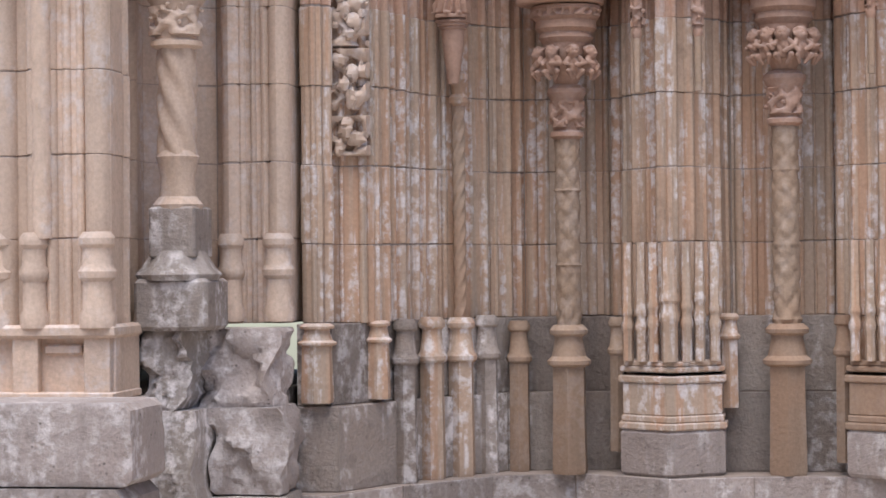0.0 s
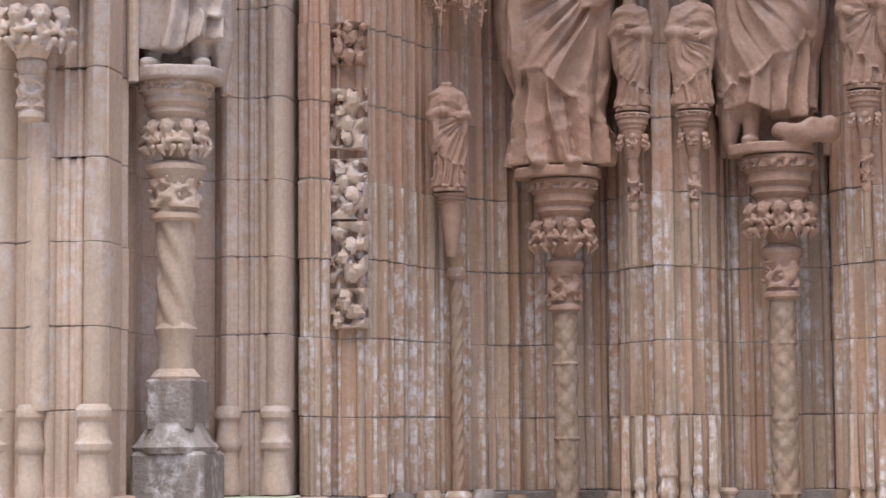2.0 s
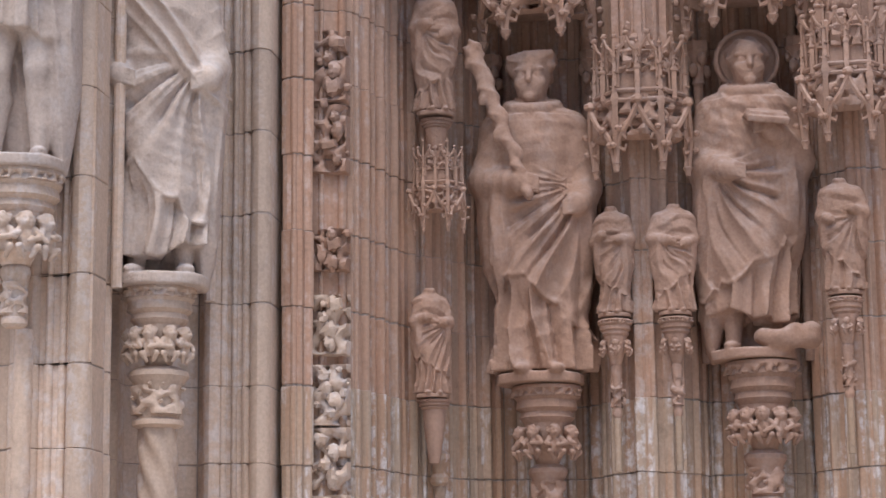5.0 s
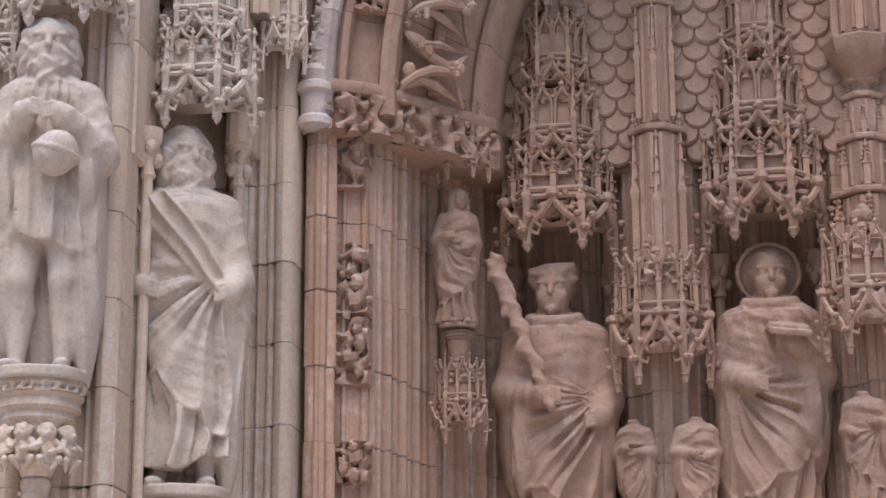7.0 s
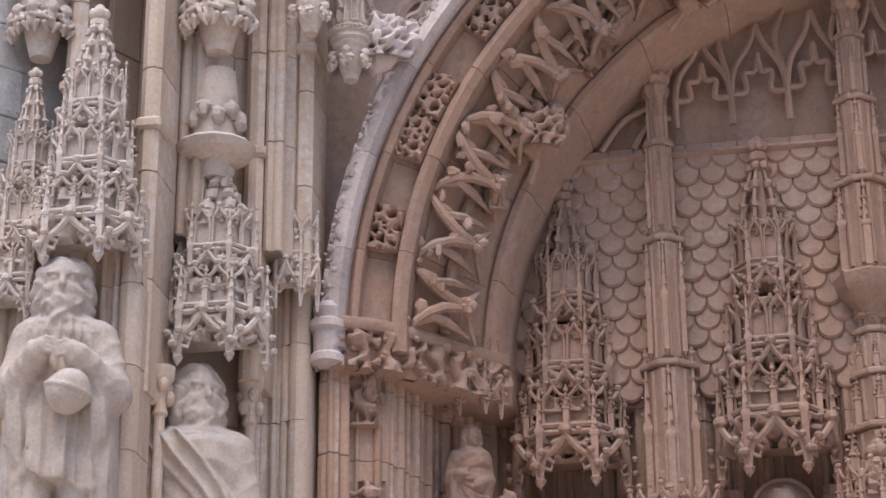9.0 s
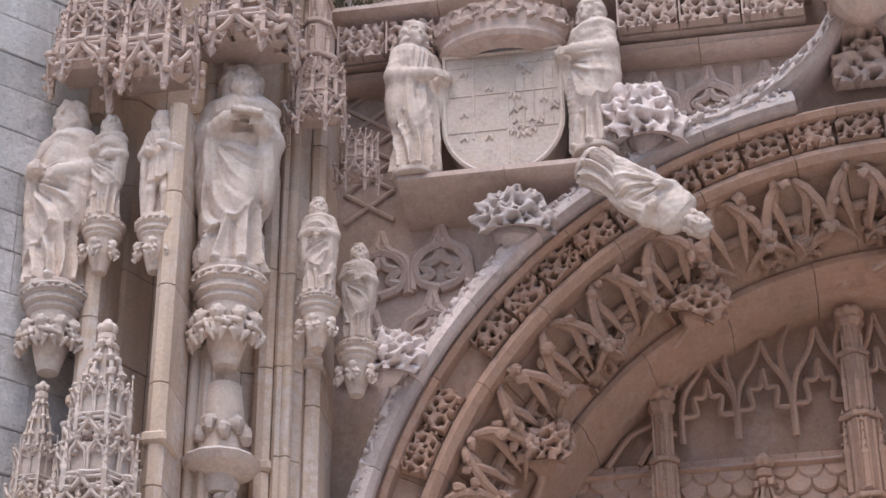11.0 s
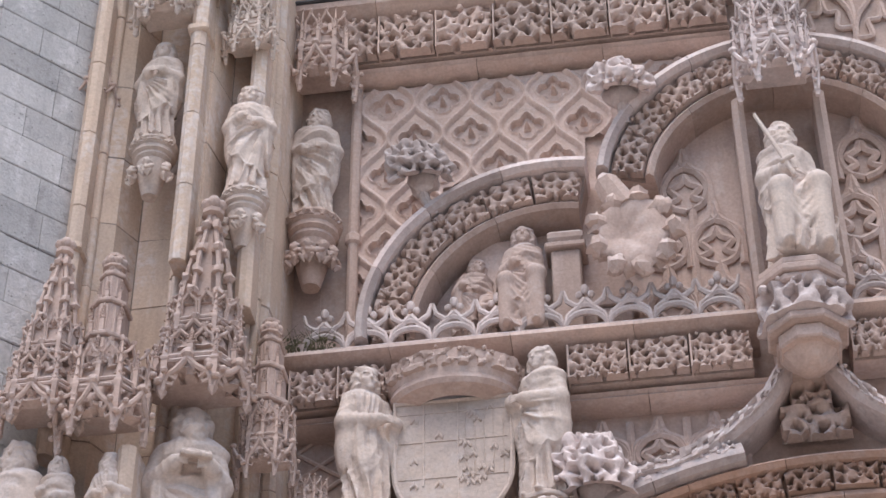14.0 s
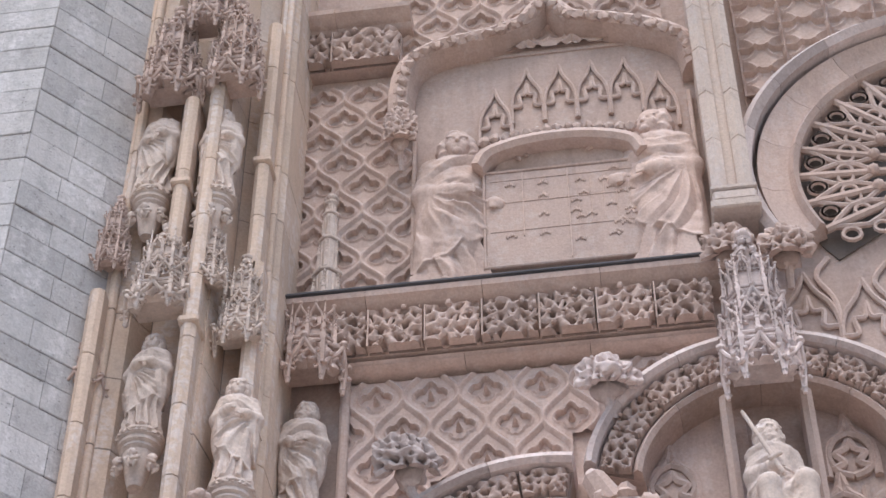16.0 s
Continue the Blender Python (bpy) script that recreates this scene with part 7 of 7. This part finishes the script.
# second cornice
cor2 = [(0.3, 0), (-0.12, 0.0), (-0.16, 0.02), (-0.18, 0.045), (-0.24, 0.06), (-0.27, 0.09), (-0.31, 0.11), (-0.32, 0.16), (0.3, 0.17)]
cornice(-3.0, 0.58, 11.3, 13.37, cor2, UPPER, "deep stone cornice under the great cartouche")
slate = stone("lead", (0.09, 0.085, 0.09), (0.07, 0.07, 0.075), lichen=0, soot=0.1, relief=0.2)
solid("lead_flashing", Shape().block(-3.0, 0.58, 10.96, 11.3, 13.542, 13.565, 0.004), slate, "dark lead strip along the cornice", "flashing")
frieze(-2.95, 0.5, 11.04, 12.97, 13.36, UPPER, "pierced leaf frieze in panels under the second cornice", 4, 0.44)
cornice(-2.3, 0.5, 11.24, 12.86, low_prof, UPPER, "string moulding below the second frieze")

# ---- great cartouche ----
shield("cartouche_shield", -1.2, 0.06, 13.86, 15.0, 11.2, UPPER, "large rectangular carved coat of arms", point=False)
b = thing("crown", -0.57, 11.2, 15.0, "arched carved crown over the large coat of arms", "crown")
part("hood", Shape().bent(path_of([(-0.66, -0.02), (-0.57, 0.14), (-0.3, 0.24), (0.0, 0.27), (0.3, 0.24), (0.57, 0.14), (0.66, -0.02)]), [(-0.04, 0.1), (-0.04, -0.12), (0.0, -0.16), (0.06, -0.14), (0.06, 0.1)]), UPPER, b)
part("field", Shape().grid([[(-0.6, 0.0, -0.02), (-0.5, 0, 0.13), (-0.28, 0, 0.21), (0, 0, 0.24), (0.28, 0, 0.21), (0.5, 0, 0.13), (0.6, 0, -0.02)], [(-0.6, 0.1, -0.03)] * 7]), UPPER, b)
s = Shape()
for i in range(15):
    a = -0.6 + 1.2 * i / 14
    s.blob((a, -0.12, 0.04 + 0.28 * math.cos(a * 1.35) + 0.04), 0.045, 0.04, 0.05, 7, 5, 0.6, i)
part("leaf_edge", s, UPPER, b)
figure("angel", -1.44, 11.26, 13.57, 1.98, "tall angel in low relief holding the great shield", UPPER, 191, 12, "great supporters", True, category="angel", beard=False, wings=1, deep=0.8, flare=0.06, gaze=-0.1, side=-1, rh=(0.17, -0.09, 0.5), lh=(0.03, -0.13, 0.55))
figure("angel", 0.22, 11.26, 13.57, 2.02, "tall angel in low relief with bowed head at the shield", UPPER, 192, -12, "great supporters", True, category="angel", beard=False, wings=-1, deep=0.8, flare=0.05, gaze=-0.3, nod=0.3, side=1, rh=(-0.03, -0.13, 0.55), lh=(-0.17, -0.09, 0.56))
frame_pts = [(-1.87, 15.64), (-1.89, 16.1), (-1.82, 16.5), (-1.57, 16.72), (-1.12, 16.82), (-0.81, 16.95), (-0.61, 17.19), (-0.41, 16.97), (-0.1, 16.87), (0.3, 16.7), (0.56, 16.45), (0.61, 16.1)]
line = path_of(frame_pts)
b = thing("cartouche_arch", -0.61, 11.2, 15.6, "mixed-curve moulded arch over the great cartouche", "arch moulding")
for i in range(0, len(line) - 1, 8):
    piece = [((p[0] + 0.61, p[1] - 15.6), q) for p, q in line[i:i + 9]]
    part("stone", Shape().bent(piece, [(-0.1, 0.16), (-0.1, 0.02), (-0.06, -0.08), (0.02, -0.13), (0.1, -0.08), (0.12, 0.0), (0.12, 0.16)]), UPPER, b)
s = Shape()
c = curve(frame_pts, 6)
for i in range(0, len(c) - 1, 2):
    s.blob((c[i].x, 11.1, c[i].y - 0.02), 0.06, 0.05, 0.05, 7, 5, 0.8, i)
    s.ring((c[i].x, 11.09, c[i].y), (1, 0, 0), (0, 0, 1), 0.045, 0.014, 9, 5)
solid("leaf_trail", s, UPPER, "leaf trail on the cartouche arch", "carving")
leaf_clump(-1.86, 10.98, 15.1, 0.3, 0.62, UPPER, "curled beast-like leaf ending the cartouche arch", 201)
st = []
for i in range(6):
    st += ogival(-1.1 + 0.28 * i, 15.5 + (0.25 if 0 < i < 5 else 0), 0.27, 0.75)
tracery("tracery_panel", st, 11.3, 0.02, UPPER, "blind tracery above the crowned arms")
solid("upright_moulding", Shape().block(-1.80, -1.76, 11.24, 11.36, 13.6, 15.6, 0.008).block(0.52, 0.56, 11.24, 11.36, 13.6, 15.9, 0.008), UPPER, "thin upright frame of the cartouche", "frame")
tall_pinnacle(-2.46, 11.25, 13.6, 14.95, 0.2, PALE, "flat-capped pinnacle rising before the pattern", 202)
cornice(-3.15, -1.8, 11.3, 17.1, cor2, UPPER, "upper cornice at the top of the wall")
frieze(-3.12, -1.9, 11.1, 16.62, 17.06, UPPER, "deeply pierced leaf frieze under the upper cornice", 5, 0.5)

# twin columns and wheel window
b = thing("twin_columns", 0.76, 10.95, 13.9, "pair of square shafts with a moulded base", "column")
for x in (-0.1, 0.1):
    for i in range(6):
        part("shaft", Shape().prism([(x - 0.06, 0.4), (x - 0.06, -0.02), (x, -0.07), (x + 0.06, -0.02), (x + 0.06, 0.4)], 0.3 + 0.6 * i, 0.895 + 0.6 * i, 0.006), PALE, b)
part("groove", Shape().block(-0.08, 0.08, 0.02, 0.4, 0.1, 3.9, 0.004), PALE, b)
part("base", Shape().block(-0.19, 0.19, -0.12, 0.4, 0.0, 0.1, 0.015).block(-0.17, 0.17, -0.1, 0.4, 0.1, 0.22, 0.02).block(-0.18, 0.18, -0.11, 0.4, 0.22, 0.27, 0.01), PALE, b)
leaf_clump(0.66, 10.98, 13.32, 0.42, 0.5, UPPER, "pierced leaf console under the twin columns", 203)
leaf_clump(1.08, 10.98, 13.25, 0.42, 0.5, UPPER, "pierced leaf console beside the twin columns", 204)
WX, WZ = 2.66, 14.5
moulding("wheel_hood", 1.78, [(-0.06, 11.36), (-0.06, 11.0), (0.0, 10.95), (0.06, 11.0), (0.08, 11.36)], WORN, "grey hood of the great wheel window", 205, -20, 60, WX, WZ)
moulding("wheel_ring", 1.68, [(0.02, 11.36), (0.0, 11.08), (-0.1, 11.14), (-0.24, 11.16), (-0.28, 11.1), (-0.32, 11.14), (-0.34, 11.36)], UPPER, "moulded ring of the wheel window", 205, -20, 60, WX, WZ)
b = thing("wheel_tracery", WX, 11.2, WZ, "pierced stone tracery of the wheel window", "window tracery")
for k in range(13):
    a = radians(205 - 14 * k)
    s = Shape()
    e, t = Vector((math.cos(a), 0, math.sin(a))), Vector((-math.sin(a), 0, math.cos(a)))
    s.tube([e * 0.4, e * 1.36], 0.035, 7)
    for q in (-1, 1):
        s.tube([e * 0.75, e * 0.9 + t * 0.1 * q, e * 1.05 + t * 0.13 * q, e * 1.2 + t * 0.06 * q, e * 1.3], 0.026, 6)
        s.ring(e * 1.22 + t * 0.15 * q, e, t, 0.07, 0.02, 10, 5)
        s.ring(e * 0.98 + t * 0.2 * q, e, t, 0.06, 0.018, 10, 5)
    s.blob(e * 0.78 + Vector((0, -0.03, 0)), 0.05, 0.05, 0.05, 8, 6)
    part("spoke", s, UPPER, b)
dim = stone("dim_glass", (0.17, 0.135, 0.12), (0.14, 0.115, 0.10), lichen=0, relief=0.2)
s = Shape()
s.bent(arc(WX, WZ, 1.4, 215, -30, 40), [(0.02, 11.3), (0.02, 11.315), (-1.0, 11.315), (-1.0, 11.3)])
solid("window_pane", s, dim, "dim dusty glazing behind the wheel tracery", "window", kind="structure")
st = []
for cx, cz in ((1.2, 12.72), (1.62, 12.6), (2.04, 12.5)):
    st += ogival(cx, cz, 0.42, 0.85)
    st.append([(cx + 0.21, cz), (cx + 0.21, cz + 0.5), (cx + 0.1, cz + 0.8), (cx + 0.21, cz + 1.0)])
tracery("tracery_panel", st, 11.3, 0.024, UPPER, "flowing blind tracery below the wheel window")
